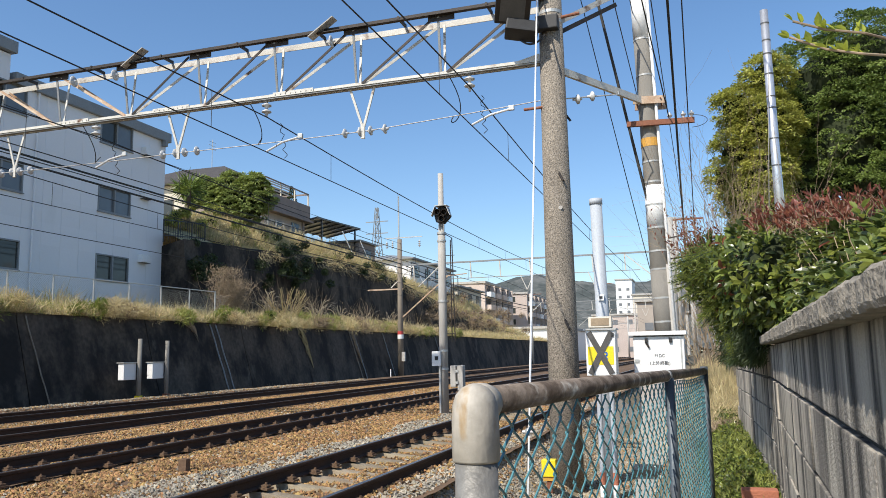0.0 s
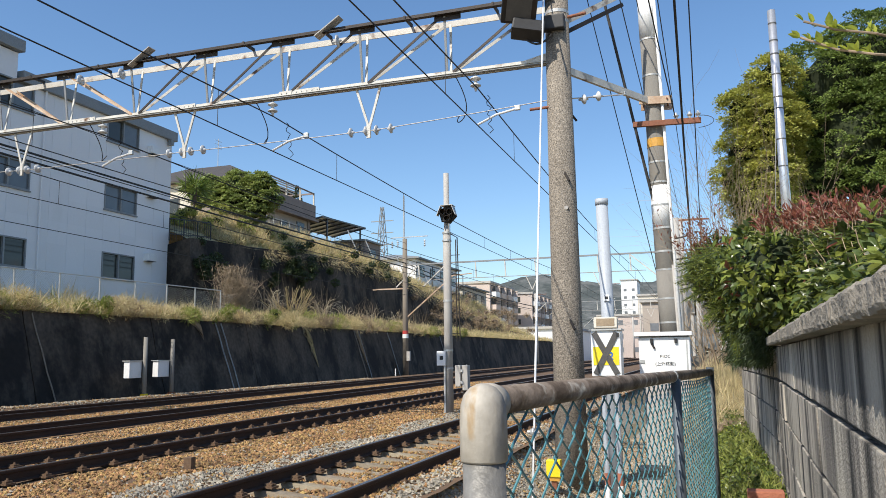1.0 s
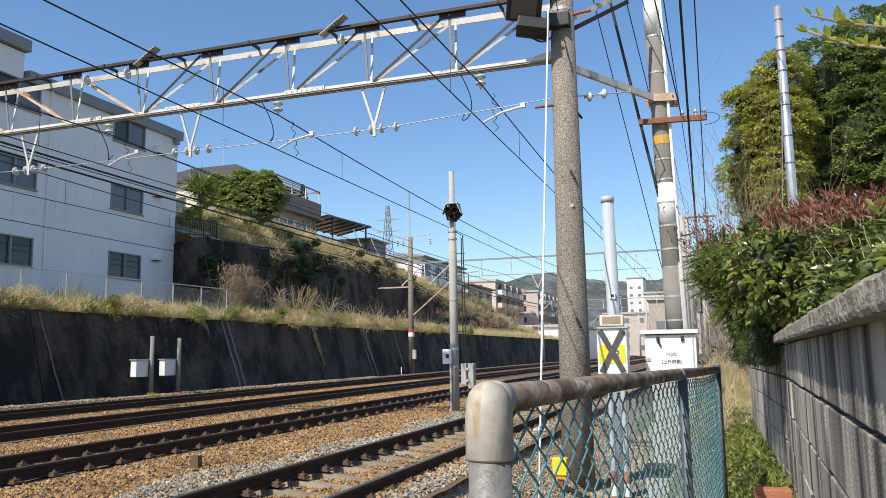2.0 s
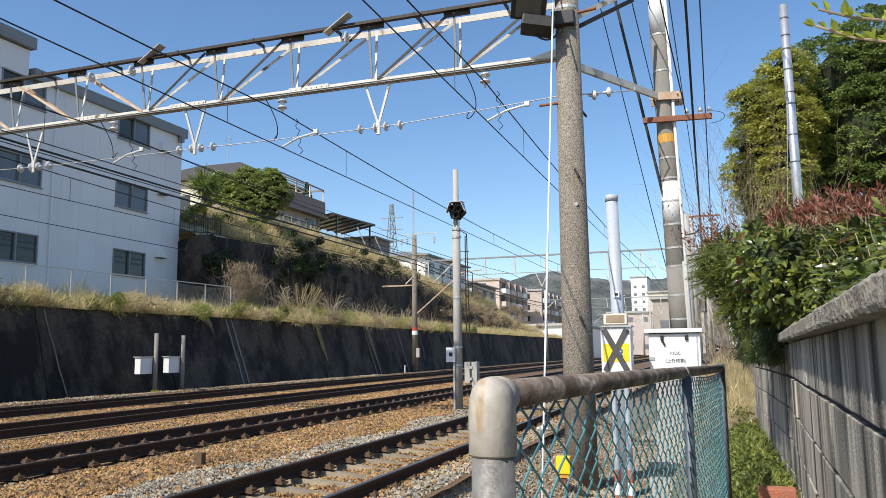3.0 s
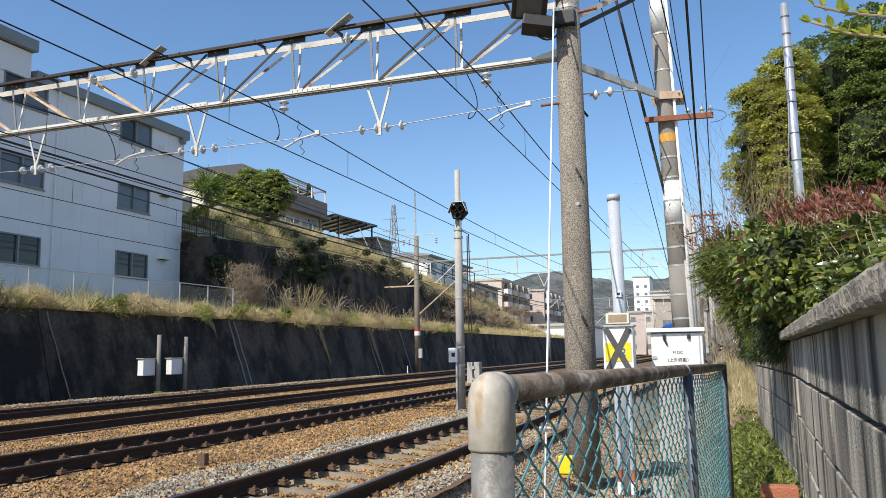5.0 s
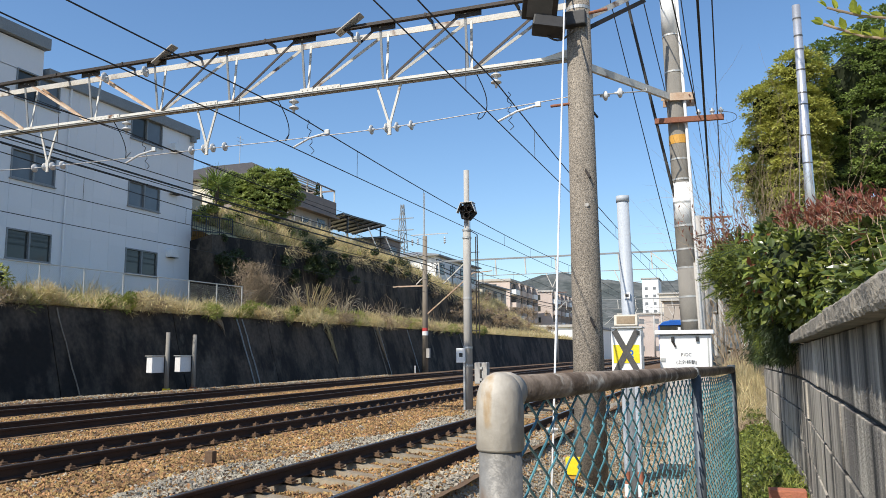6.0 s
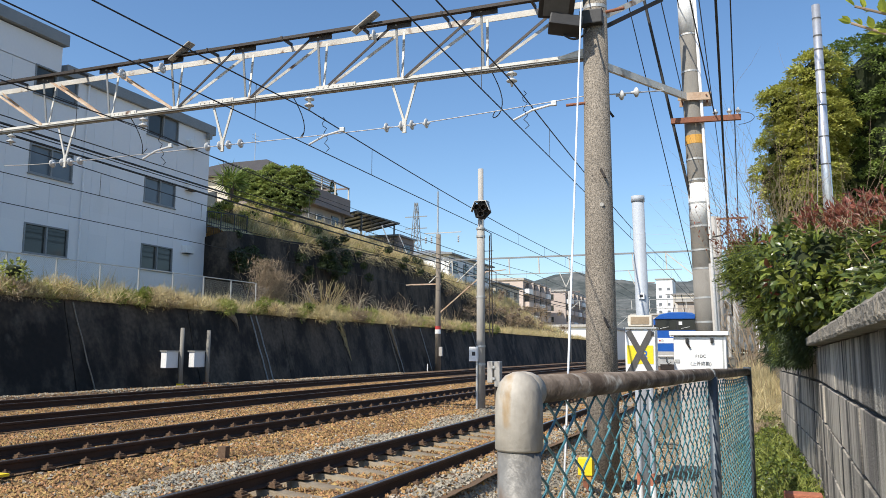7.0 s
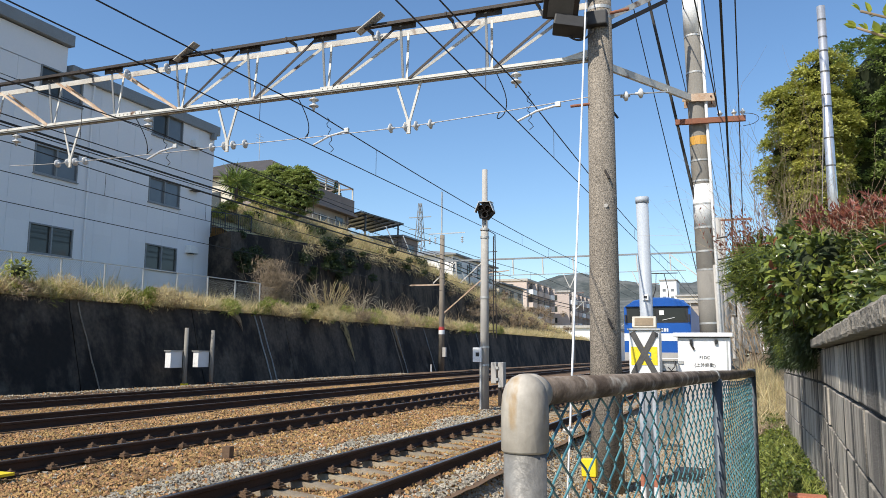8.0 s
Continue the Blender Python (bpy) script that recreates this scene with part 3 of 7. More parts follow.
# ---- gantry over the tracks ----
def insulator(bm, base, axis, discs=2, r=0.085, gap=0.14, cap=0.05):
    prof = [(0, 0.022), (cap, 0.024)]
    h = cap
    for _ in range(discs):
        prof += [(h + 0.01, r * 0.45), (h + 0.045, r), (h + 0.062, r), (h + 0.066, r * 0.5), (h + gap * 0.9, 0.026)]
        h += gap
    prof += [(h + 0.03, 0.018)]
    return lathe(bm, base, axis, prof, 14)


def build_gantry():
    g = thing("overhead_gantry", (-10, GY, 6.5), "cream-painted rusty steel lattice gantry spanning the tracks", "gantry")
    zt, zb, dy = 7.56, 6.49, 0.19
    xl, xr = -20.0, -2.30
    # near chord, plate and gussets get near-black in place of shade
    part("upper_chord", angle(bmesh.new(), (xl, GY - dy, zt + 0.02), (xr, GY - dy, zt + 0.02), 0.10, 0.012, (0, 0, 1)), M["dark_steel"], g, "upper chord angle iron, coloured near-black for shade")
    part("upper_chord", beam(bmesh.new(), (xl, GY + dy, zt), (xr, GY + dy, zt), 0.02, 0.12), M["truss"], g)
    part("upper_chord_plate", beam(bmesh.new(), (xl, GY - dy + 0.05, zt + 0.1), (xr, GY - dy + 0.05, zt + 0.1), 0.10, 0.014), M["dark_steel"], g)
    # added grey strip stands for the lower chord's shaded underside
    part("lower_flange", bx(xl, xr - 0.1, GY - 0.085, GY + 0.085, zb - 0.052, zb - 0.040), M["parapet"], g, "grey strip painting shade under the lower chord")
    part("lower_chord", angle(angle(bmesh.new(), (xl, GY + 0.01, zb), (xr - 0.1, GY + 0.01, zb), 0.065, 0.012, (0, -1, 0)), (xl, GY - 0.01, zb), (xr - 0.1, GY - 0.01, zb), 0.065, 0.012, (0, 1, 0)), M["truss"], g)
    nodes = [-18.9, -17.1, -15.2, -13.30, -11.48, -9.62, -7.82, -6.08, -4.34, -2.75]
    for i, x in enumerate(nodes[:-1]):
        for s in (-1, 1):
            # near members dark, far ones pale: shaded and lit sides set by material
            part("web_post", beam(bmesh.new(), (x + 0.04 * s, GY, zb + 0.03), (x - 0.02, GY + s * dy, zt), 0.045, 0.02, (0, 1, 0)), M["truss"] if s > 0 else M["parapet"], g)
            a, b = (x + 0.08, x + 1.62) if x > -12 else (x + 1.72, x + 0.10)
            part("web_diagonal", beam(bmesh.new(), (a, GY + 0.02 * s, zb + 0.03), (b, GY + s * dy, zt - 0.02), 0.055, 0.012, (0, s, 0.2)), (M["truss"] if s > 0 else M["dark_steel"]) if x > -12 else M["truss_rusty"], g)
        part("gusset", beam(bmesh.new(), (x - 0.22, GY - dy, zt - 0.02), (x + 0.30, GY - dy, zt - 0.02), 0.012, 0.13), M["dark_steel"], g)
        bm = bmesh.new()
        box(bm, x + 0.9, x + 0.94, GY - dy - 0.02, GY + dy + 0.02, zt + 0.07, zt + 0.13)
        part("batten", bm, M["dark_steel"], g)
    for x in (-10.4, -7.5, -13.0):
        bm = bmesh.new()
        beam(bm, (x - 0.45, GY - 0.03, zb + 0.045), (x + 0.45, GY - 0.03, zb + 0.045), 0.012, 0.085)
        for k in range(8):
            tube(bm, (x - 0.4 + 0.115 * k, GY - 0.05, zb + 0.045), (x - 0.4 + 0.115 * k, GY - 0.02, zb + 0.045), 0.014, None, 6)
        part("splice_plate", bm, M["truss"], g)
    # raised plates on the upper chord with strain insulators
    for x in (-11.2, -6.75):
        part("top_plate", beam(bmesh.new(), (x - 0.25, GY - 0.25, zt - 0.06), (x + 0.28, GY - 0.25, zt + 0.28), 0.22, 0.02, (0, 0, 1)), M["concrete_lt"], g, "tilted grey plate on the upper chord")
    # V hangers
    for x in (-6.0, -10.22, -14.6):
        for s in (-1, 1):
            part("hanger_leg", beam(bmesh.new(), (x + s * 0.27, GY, zb), (x + 0.02, GY, zb - 0.87), 0.045, 0.03, (0, 1, 0)), M["truss"], g)
        part("hanger_tip", bx(x - 0.03, x + 0.05, GY - 0.02, GY + 0.02, zb - 1.06, zb - 0.79), M["truss"], g)
    # end plate at the pole
    bm = bmesh.new()
    vs = [bm.verts.new(p) for p in ((-2.95, GY - 0.03, zb - 0.03), (-2.5, GY - 0.03, zb - 0.07), (-2.5, GY - 0.03, zb + 0.15), (-2.95, GY - 0.03, zb + 0.05))]
    bm.faces.new(vs)
    r = bmesh.ops.extrude_face_region(bm, geom=bm.faces[:])
    bmesh.ops.translate(bm, vec=(0, 0.015, 0), verts=[v for v in r["geom"] if isinstance(v, bmesh.types.BMVert)])
    part("end_plate", bm, M["truss"], g)
    for x in (-3.83, -8.11, -12.35, -16.35):
        part("hanging_insulator", insulator(bmesh.new(), (x, GY, zb - 0.02), (0, 0, -1), 2, 0.10, 0.13, 0.08), M["porcelain"], g, "white porcelain insulator", True)
    for x in (-11.75, -6.62, -12.85):
        part("strain_insulator", insulator(bmesh.new(), (x, GY - 0.3, zt - 0.22), (1, 0.1, 0.1), 1, 0.12, 0.1), M["porcelain"], g, "white porcelain strain insulator", True)


def sag(p, q, d, n=24):
    p, q = Vector(p), Vector(q)
    return [p.lerp(q, i / n) - Vector((0, 0, 4 * d * (i / n) * (1 - i / n))) for i in range(n + 1)]


def wire(name, pts, r, material, label, group="wires"):
    bm = pathline(bmesh.new(), pts, r, 5)
    return solo(name, bm, material, tuple(pts[0]), label, "wire", group)


def build_catenary():
    span_y = [-32.0, GY, 48.0, 92.0, 136.0]
    for x, zc in ((-3.80, 5.44), (-8.09, 5.37), (-12.32, 5.42), (-16.35, 5.42)):
        c = thing("catenary", (x, GY, 5.4), "black overhead contact wire hung from a sagging messenger wire", "overhead wire", "catenaries")
        mess, cont = [], []
        for a, b in zip(span_y, span_y[1:]):
            s = sag((x, a, zc + 0.72), (x, b, zc + 0.72), 0.30)
            mess += s
            cont += [Vector((x, p.y, zc)) for p in s]
            for i in range(2, 24, 3):
                if s[i].y < 100:
                    part("dropper", tb(s[i], (x, s[i].y, zc), 0.006, None, 4), M["wire"], c)
        part("messenger_wire", pathline(bmesh.new(), mess, 0.013, 5), M["wire"], c)
        part("contact_wire", pathline(bmesh.new(), cont, 0.011, 5), M["wire"], c)
        # registration arm and clamp
        if x > -15:
            part("registration_arm", pathline(bmesh.new(), [Vector((x, GY, zc + 0.02)), Vector((x + 0.35, GY, zc + 0.17)), Vector((x + 0.74, GY, zc + 0.24))], 0.022, 8), M["porcelain"], c, "pale steel registration arm")
            part("clamp", bx(x + 0.70, x + 0.80, GY - 0.03, GY + 0.03, zc + 0.21, zc + 0.30, None, 0.008), M["galv"], c)
            # jumper loops
            pts = [Vector((x - 0.45 + 0.16 * math.sin(a), GY + 0.15 * a, 6.5 - 0.62 * math.sin(a * 0.5) - 0.05 * a)) for a in np.linspace(0, 5.2, 14)]
            part("jumper_loop", pathline(bmesh.new(), pts, 0.010, 5), M["wire"], c)
            pts = [Vector((x + 0.10 + 0.05 * math.sin(k * 1.9), GY + 0.35 + 0.02 * k, zc + 0.68 - 0.056 * k)) for k in range(13)]
            part("tie_wire", pathline(bmesh.new(), pts, 0.008, 5), M["wire"], c)
    # cross span wire with its insulators
    sp = thing("cross_span_wire", (-9, GY, 5.6), "thin pale cross-span wire with porcelain insulators", "wire")
    hooks = [(-16.5, 5.62), (-14.58, 5.55), (-10.2, 5.56), (-5.98, 5.57), (-2.3, 5.78)]
    for (xa, za), (xb, zb) in zip(hooks, hooks[1:]):
        part("span", pathline(bmesh.new(), sag((xa, GY, za), (xb, GY, zb), 0.01, 6), 0.009, 5), M["wire_lt"], sp)
    for xa, za in hooks[1:4]:
        for d in (-0.46, -0.14, 0.08, 0.38):
            part("span_insulator", insulator(bmesh.new(), (xa + d, GY, za), (1, 0, 0.02), 1, 0.095, 0.1, 0.02), M["porcelain"], sp, "white disc insulator", True)
    # feeders and other long wires over the tracks
    for name, a, b, d, r in (
        ("feeder_wire", (-19.1, -20, 8.2), (-19.1, 48, 7.6), 0.5, 0.016), ("feeder_wire", (-18.6, -20, 7.65), (-18.6, 48, 7.25), 0.12, 0.034), ("feeder_wire", (-18.5, -20, 7.45), (-18.5, 48, 6.95), 0.15, 0.034),
        ("feeder_wire", (-18.2, -20, 5.7), (-18.2, 48, 5.1), 0.3, 0.012), ("feeder_wire", (-18.9, -20, 9.8), (-18.6, 48, 8.6), 0.5, 0.011),
        ("feeder_wire", (-18.5, 48, 6.95), (-19.5, 95, 6.5), 0.4, 0.034), ("feeder_wire", (-18.6, 48, 7.25), (-19.5, 95, 6.9), 0.4, 0.034)):
        wire(name, sag(a, b, d), r, M["wire"], "long black feeder cable beside the tracks")
    for a, b, r in (((-0.95, -10, 8.9), (-0.95, 60, 7.4), 0.010), ((-0.55, -10, 7.9), (-0.40, 60, 6.9), 0.010), ((-1.35, -10, 9.3), (-1.3, 60, 7.9), 0.012)):
        wire("service_wire", sag(a, b, 0.4), r, M["wire"], "thin overhead service wire", "service wires")


def build_pole():
    """Round concrete pole that carries the gantry, with rungs and a floodlight."""
    p = thing("concrete_pole", (-2.28, GY, -1.15), "thick weathered concrete catenary pole with rusty climbing pegs", "pole")
    part("shaft", lathe(bmesh.new(), (-2.28, GY, -1.3), (0, 0, 1), ((0, 0.276), (3, 0.258), (10.6, 0.195), (10.62, 0.05)), 28), M["concrete"], p, smooth=True)
    for z, a in ((4.40, -1.25), (1.86, -1.25), (5.6, 0.9), (2.8, 2.6)):
        r = 0.255 - 0.008 * z
        c, s = math.cos(a), math.sin(a)
        part("climbing_peg", tb((-2.28 + r * c * 0.9, GY + r * s * 0.9, z), (-2.28 + (r + 0.09) * c + 0.07, GY + (r + 0.09) * s, z - 0.20), 0.021, None, 8), M["dark_steel"], p, "rusty iron climbing peg")
    part("plug", tb((-2.19, GY - 0.18, 3.75), (-2.19, GY - 0.236, 3.75), 0.035), M["concrete_lt"], p, "pale mortar plug")
    for z in (7.15, 7.32):
        part("band", lathe(bmesh.new(), (-2.28, GY, z), (0, 0, 1), ((0, 0.217), (0.06, 0.217)), 24), M["galv"], p)
    # brackets toward the other pole
    part("arm_bracket", beam(bmesh.new(), (-2.1, GY, 6.26), (-0.84, 15.35, 6.13), 0.06, 0.13), M["truss"], p, "cream steel tie beam between poles")
    part("arm_brace", beam(bmesh.new(), (-2.1, GY, 7.2), (-1.2, 14.6, 8.05), 0.06, 0.10), M["truss"], p)
    part("arm_brace", beam(bmesh.new(), (-2.1, GY, 7.0), (-1.2, 14.6, 7.85), 0.03, 0.08), M["dark_steel"], p)
    part("stay_bolt", tb((-2.45, GY - 0.12, 5.60), (-2.80, GY - 0.1, 5.60), 0.026), M["rust"], p)
    part("stay_bolt", tb((-2.1, GY - 0.05, 7.25), (-1.75, GY - 0.05, 7.28), 0.028), M["rust"], p)
    for d in (0.12, 0.38):
        part("tie_insulator", insulator(bmesh.new(), (-2.1 + d, GY + 0.3, 5.80 + 0.1 * d), (1, 0.6, 0.15), 1, 0.09, 0.1), M["porcelain"], p, "white disc insulator", True)
    part("tie_rod", tb((-2.15, GY + 0.15, 5.80), (-1.2, GY + 0.75, 5.96), 0.012), M["galv"], p)
    part("tie_hanger", tb((-1.2, GY + 0.75, 5.96), (-1.25, 14.75, 6.18), 0.012), M["galv"], p)
    # floodlight
    f = thing("floodlight", (-2.83, GY - 0.6, 7.2), "black box floodlight on a bracket fixed to the concrete pole", "floodlight")
    m = Matrix.Translation((-2.83, GY - 0.60, 7.34)) @ Euler((radians(-48), radians(8), radians(14))).to_matrix().to_4x4()
    part("housing", bx(-0.31, 0.31, -0.30, 0.30, -0.10, 0.13, m, 0.03), M["black"], f)
    part("rim", bx(-0.29, 0.29, -0.28, 0.28, -0.112, -0.101, m), M["dark_steel"], f)
    part("lens", bx(-0.22, 0.22, -0.17, 0.24, -0.122, -0.113, m), M["frame"], f, "grey glass lens")
    for hx in (-0.2, 0.0, 0.2):
        part("latch", bx(hx - 0.03, hx + 0.03, -0.315, -0.285, -0.13, -0.04, m), M["dark_steel"], f)
    m2 = Matrix.Translation((-2.70, GY - 0.45, 6.94)) @ Euler((radians(-20), radians(10), radians(14))).to_matrix().to_4x4()
    part("ballast_box", bx(-0.31, 0.27, -0.16, 0.16, -0.13, 0.12, m2, 0.03), M["black"], f)
    part("mount", bx(-2.50, -2.1, GY - 0.34, GY - 0.16, 6.96, 7.22, None, 0.02), M["black"], f)
    part("cable", pathline(bmesh.new(), [Vector((-2.80 + 0.07 * i, GY - 0.4, 6.82 - 0.14 * math.sin(i / 7 * math.pi))) for i in range(8)], 0.018, 6), M["black"], f)
    part("yoke", tb((-2.9, GY - 0.5, 7.0), (-2.45, GY - 0.3, 7.05), 0.04), M["black"], f)


def build_guy():
    g = thing("guy_wire", (-1.99, 8.85, -1.15), "white-sleeved guy wire anchored in the gravel", "guy wire")
    a, b = Vector((-1.99, 8.85, -1.17)), Vector((-2.44, 13.2, 7.9))
    part("sleeve", pathline(bmesh.new(), [a.lerp(b, 0.14), b], 0.014, 8), M["white"], g)
    part("anchor_rod", tb(a, a.lerp(b, 0.22), 0.014), M["galv"], g)
    for k in (0.165, 0.21):
        c = a.lerp(b, k)
        part("clamp", insulator(bmesh.new(), c - Vector((0.08, 0, 0)), (1, 0, 0), 1, 0.055, 0.09, 0.02), M["galv"], g)


def build_utility_pole():
    """Second pole with grey and white bands, cross-arm and a conduit."""
    X, Y = -0.62, 15.5
    lean = Vector((-0.024, 0, 1)).normalized()
    u = thing("utility_pole", (X, Y, -1.15), "grey utility pole with white bands, conduit and rusty cross-arm", "pole")
    base = Vector((X, Y, -0.1))
    at = lambda h: base + lean * h
    part("shaft", lathe(bmesh.new(), base, lean, ((-1.15, 0.205), (10.5, 0.155), (10.52, 0.04)), 24), M["pole_grey"], u, smooth=True)
    for h0, h1, mm in ((1.4, 2.9, "pole_grey"), (3.7, 4.55, "white"), (7.55, 8.7, "white")):
        part("sleeve", lathe(bmesh.new(), at(h0), lean, ((0, 0.204 - 0.0043 * h0), (h1 - h0, 0.204 - 0.0043 * h1)), 24), M[mm], u, "wrapped band round the pole", True)
    for h in (1.9, 2.35, 2.9, 3.25, 3.7, 4.15, 4.6, 5.0, 6.75, 7.5, 8.68):
        part("strap", lathe(bmesh.new(), at(h), lean, ((0, 0.207 - 0.0043 * h), (0.035, 0.207 - 0.0043 * h)), 24), M["galv"], u)
    part("conduit", tb(at(-1.1) + Vector((0.19, -0.17, 0)), at(10) + Vector((0.16, -0.15, 0)), 0.030), M["white"], u, "white plastic conduit", True)
    part("conduit", tb(at(-1.1) + Vector((0.17, -0.10, 0)), at(3.0) + Vector((0.17, -0.10, 0)), 0.075, 0.075, 14), M["concrete_lt"], u, "wide grey cable pipe", True)
    arm = part("cross_arm", beam(bmesh.new(), (-1.16, Y - 0.24, 5.66), (0.10, Y - 0.24, 5.62), 0.08, 0.10), M["rust"], u, "rust-red steel cross-arm")
    for x in (-0.35, -0.1, 0.05):
        part("pin_insulator", insulator(bmesh.new(), (x, Y - 0.24, 5.68), (0, 0, 1), 1, 0.05, 0.08, 0.02), M["porcelain"], arm)
    for dy in (-0.215, 0.215):
        part("clamp_plate", beam(bmesh.new(), (-1.02, Y + dy, 6.14), (-0.42, Y + dy, 6.10), 0.03, 0.15), M["truss_rusty"], u, "rust-stained cream clamp plate")
    for x in (-0.96, -0.50):
        part("bolt", tb((x, Y - 0.26, 6.12), (x, Y + 0.26, 6.11), 0.016), M["rust"], u)
    part("plate_band", lathe(bmesh.new(), at(5.32), lean, ((0, 0.182), (0.17, 0.181)), 20), M["orange"], u, "orange marker band")
    pts = [Vector((0.05 + 0.28 * math.sin(a), Y - 0.24, 5.6 + 0.12 * math.cos(a))) for a in np.linspace(0, math.pi, 10)]
    part("loop_wire", pathline(bmesh.new(), pts, 0.007, 4), M["wire"], u)
    for h in (3.1, 3.5, 2.6):
        q = at(h) + Vector((0.2, -0.1, 0))
        part("hook", pathline(bmesh.new(), [q, q + Vector((0.2, 0, 0.03)), q + Vector((0.26, 0, 0.10))], 0.015, 5), M["dark_steel"], u)
    # thick cables down from the upper right
    for a, b, r in (((-2.43, 14.6, 12.84), (-0.70, 15.5, 3.3), 0.030), ((-0.15, 6.0, 7.9), (-0.33, 26, 2.4), 0.021), ((0.02, 6.0, 8.0), (-0.05, 26, 3.4), 0.011), ((-0.9, 8, 8.2), (-0.36, 15.3, 5.7), 0.012), ((-2.84, 14.6, 13.16), (-1.35, 24, 3.6), 0.012)):
        wire("hanging_cable", sag(a, b, 0.05, 10), r, M["wire"], "black cable running down past the utility pole", "cables")


def build_signal():
    X, Y = -6.24, 19.0
    s = thing("signal_post", (X, Y, -0.2), "slim grey post with a hooded black signal lamp and ladder", "signal")
    part("post", lathe(bmesh.new(), (X, Y, -0.25), (0, 0, 1), ((0, 0.115), (4.6, 0.10), (4.62, 0.075), (6.2, 0.07), (6.21, 0.02)), 18), M["concrete_lt"], s, smooth=True)
    hx, hz = X + 0.10, 4.82
    head = part("lamp_head", lathe(bmesh.new(), (hx, Y - 0.22, hz), (0, 1, 0), ((0, 0.22), (0.03, 0.25), (0.05, 0.25), (0.11, 0.13)), 6), M["black"], s, "hexagonal black lamp plate")
    for dx, dz in ((-0.08, 0.08), (0.10, 0.06), (0.03, -0.10)):
        bm = lathe(bmesh.new(), (hx + dx, Y - 0.22, hz + dz), (0, -1, -0.15), ((0, 0.070), (0.18, 0.078), (0.18, 0.070), (0.03, 0.062)), 14)
        part("hood", bm, M["dark_steel"], head, "round lamp hood")
        part("lens", tb((hx + dx, Y - 0.225, hz + dz), (hx + dx, Y - 0.245, hz + dz), 0.055, None, 14), M["pane_pale"], head, "grey lens")
    for sx in (-1, 1):
        part("side_shield", beam(bmesh.new(), (hx + 0.15 * sx, Y - 0.30, hz + 0.20), (hx + 0.25 * sx, Y - 0.30, hz - 0.04), 0.16, 0.012, (sx, 0, 0.4)), M["galv"], s, "pale sheet-metal shield")
    part("top_hood", bx(hx - 0.16, hx + 0.16, Y - 0.36, Y - 0.06, hz + 0.215, hz + 0.23), M["galv"], s)
    for z in (4.35, 4.15, 1.35, 0.9, 2.6):
        part("band", lathe(bmesh.new(), (X, Y, z), (0, 0, 1), ((0, 0.118), (0.05, 0.118)), 18), M["galv"], s)
    part("ladder_rail", tb((X + 0.22, Y + 0.05, 1.6), (X + 0.22, Y + 0.05, 4.2), 0.014), M["dark_steel"], s)
    part("ladder_rail", pathline(bmesh.new(), [Vector((X + 0.1, Y, 4.35)), Vector((X + 0.26, Y + 0.05, 4.25)), Vector((X + 0.30, Y + 0.05, 1.6))], 0.014, 6), M["dark_steel"], s)
    for z in (1.8, 2.3, 2.8, 3.3, 3.8):
        part("rung", tb((X + 0.05, Y + 0.05, z), (X + 0.32, Y + 0.05, z), 0.010), M["dark_steel"], s)
    part("number_box", bx(X - 0.25, X - 0.02, Y - 0.20, Y - 0.11, 1.0, 1.36, None, 0.01), M["white"], s, "small white plate box")
    part("mark", bx(X - 0.17, X - 0.08, Y - 0.204, Y - 0.198, 1.14, 1.24), M["black"], s)
    part("conduit", tb((X - 0.06, Y - 0.13, -0.2), (X - 0.06, Y - 0.13, 1.0), 0.03), M["galv"], s)
    c = thing("trackside_cabinet", (-6.3, 20.3, -0.2), "small grey metal trackside cabinet on a stand", "cabinet")
    for dx in (0, 0.25):
        part("body", bx(-6.46 + dx * 0.8, -6.31 + dx * 0.8, 20.2, 20.45, 0.42 - 0.1 * (dx > 0), 0.98, None, 0.015), M["concrete_lt"], c)
    part("stand", bx(-6.28, -6.20, 20.28, 20.36, -0.25, 0.4), M["dark_steel"], c)
    for z in (0.5, 0.8):
        part("hasp", bx(-6.30, -6.24, 20.17, 20.2, z, z + 0.07), M["galv"], c)


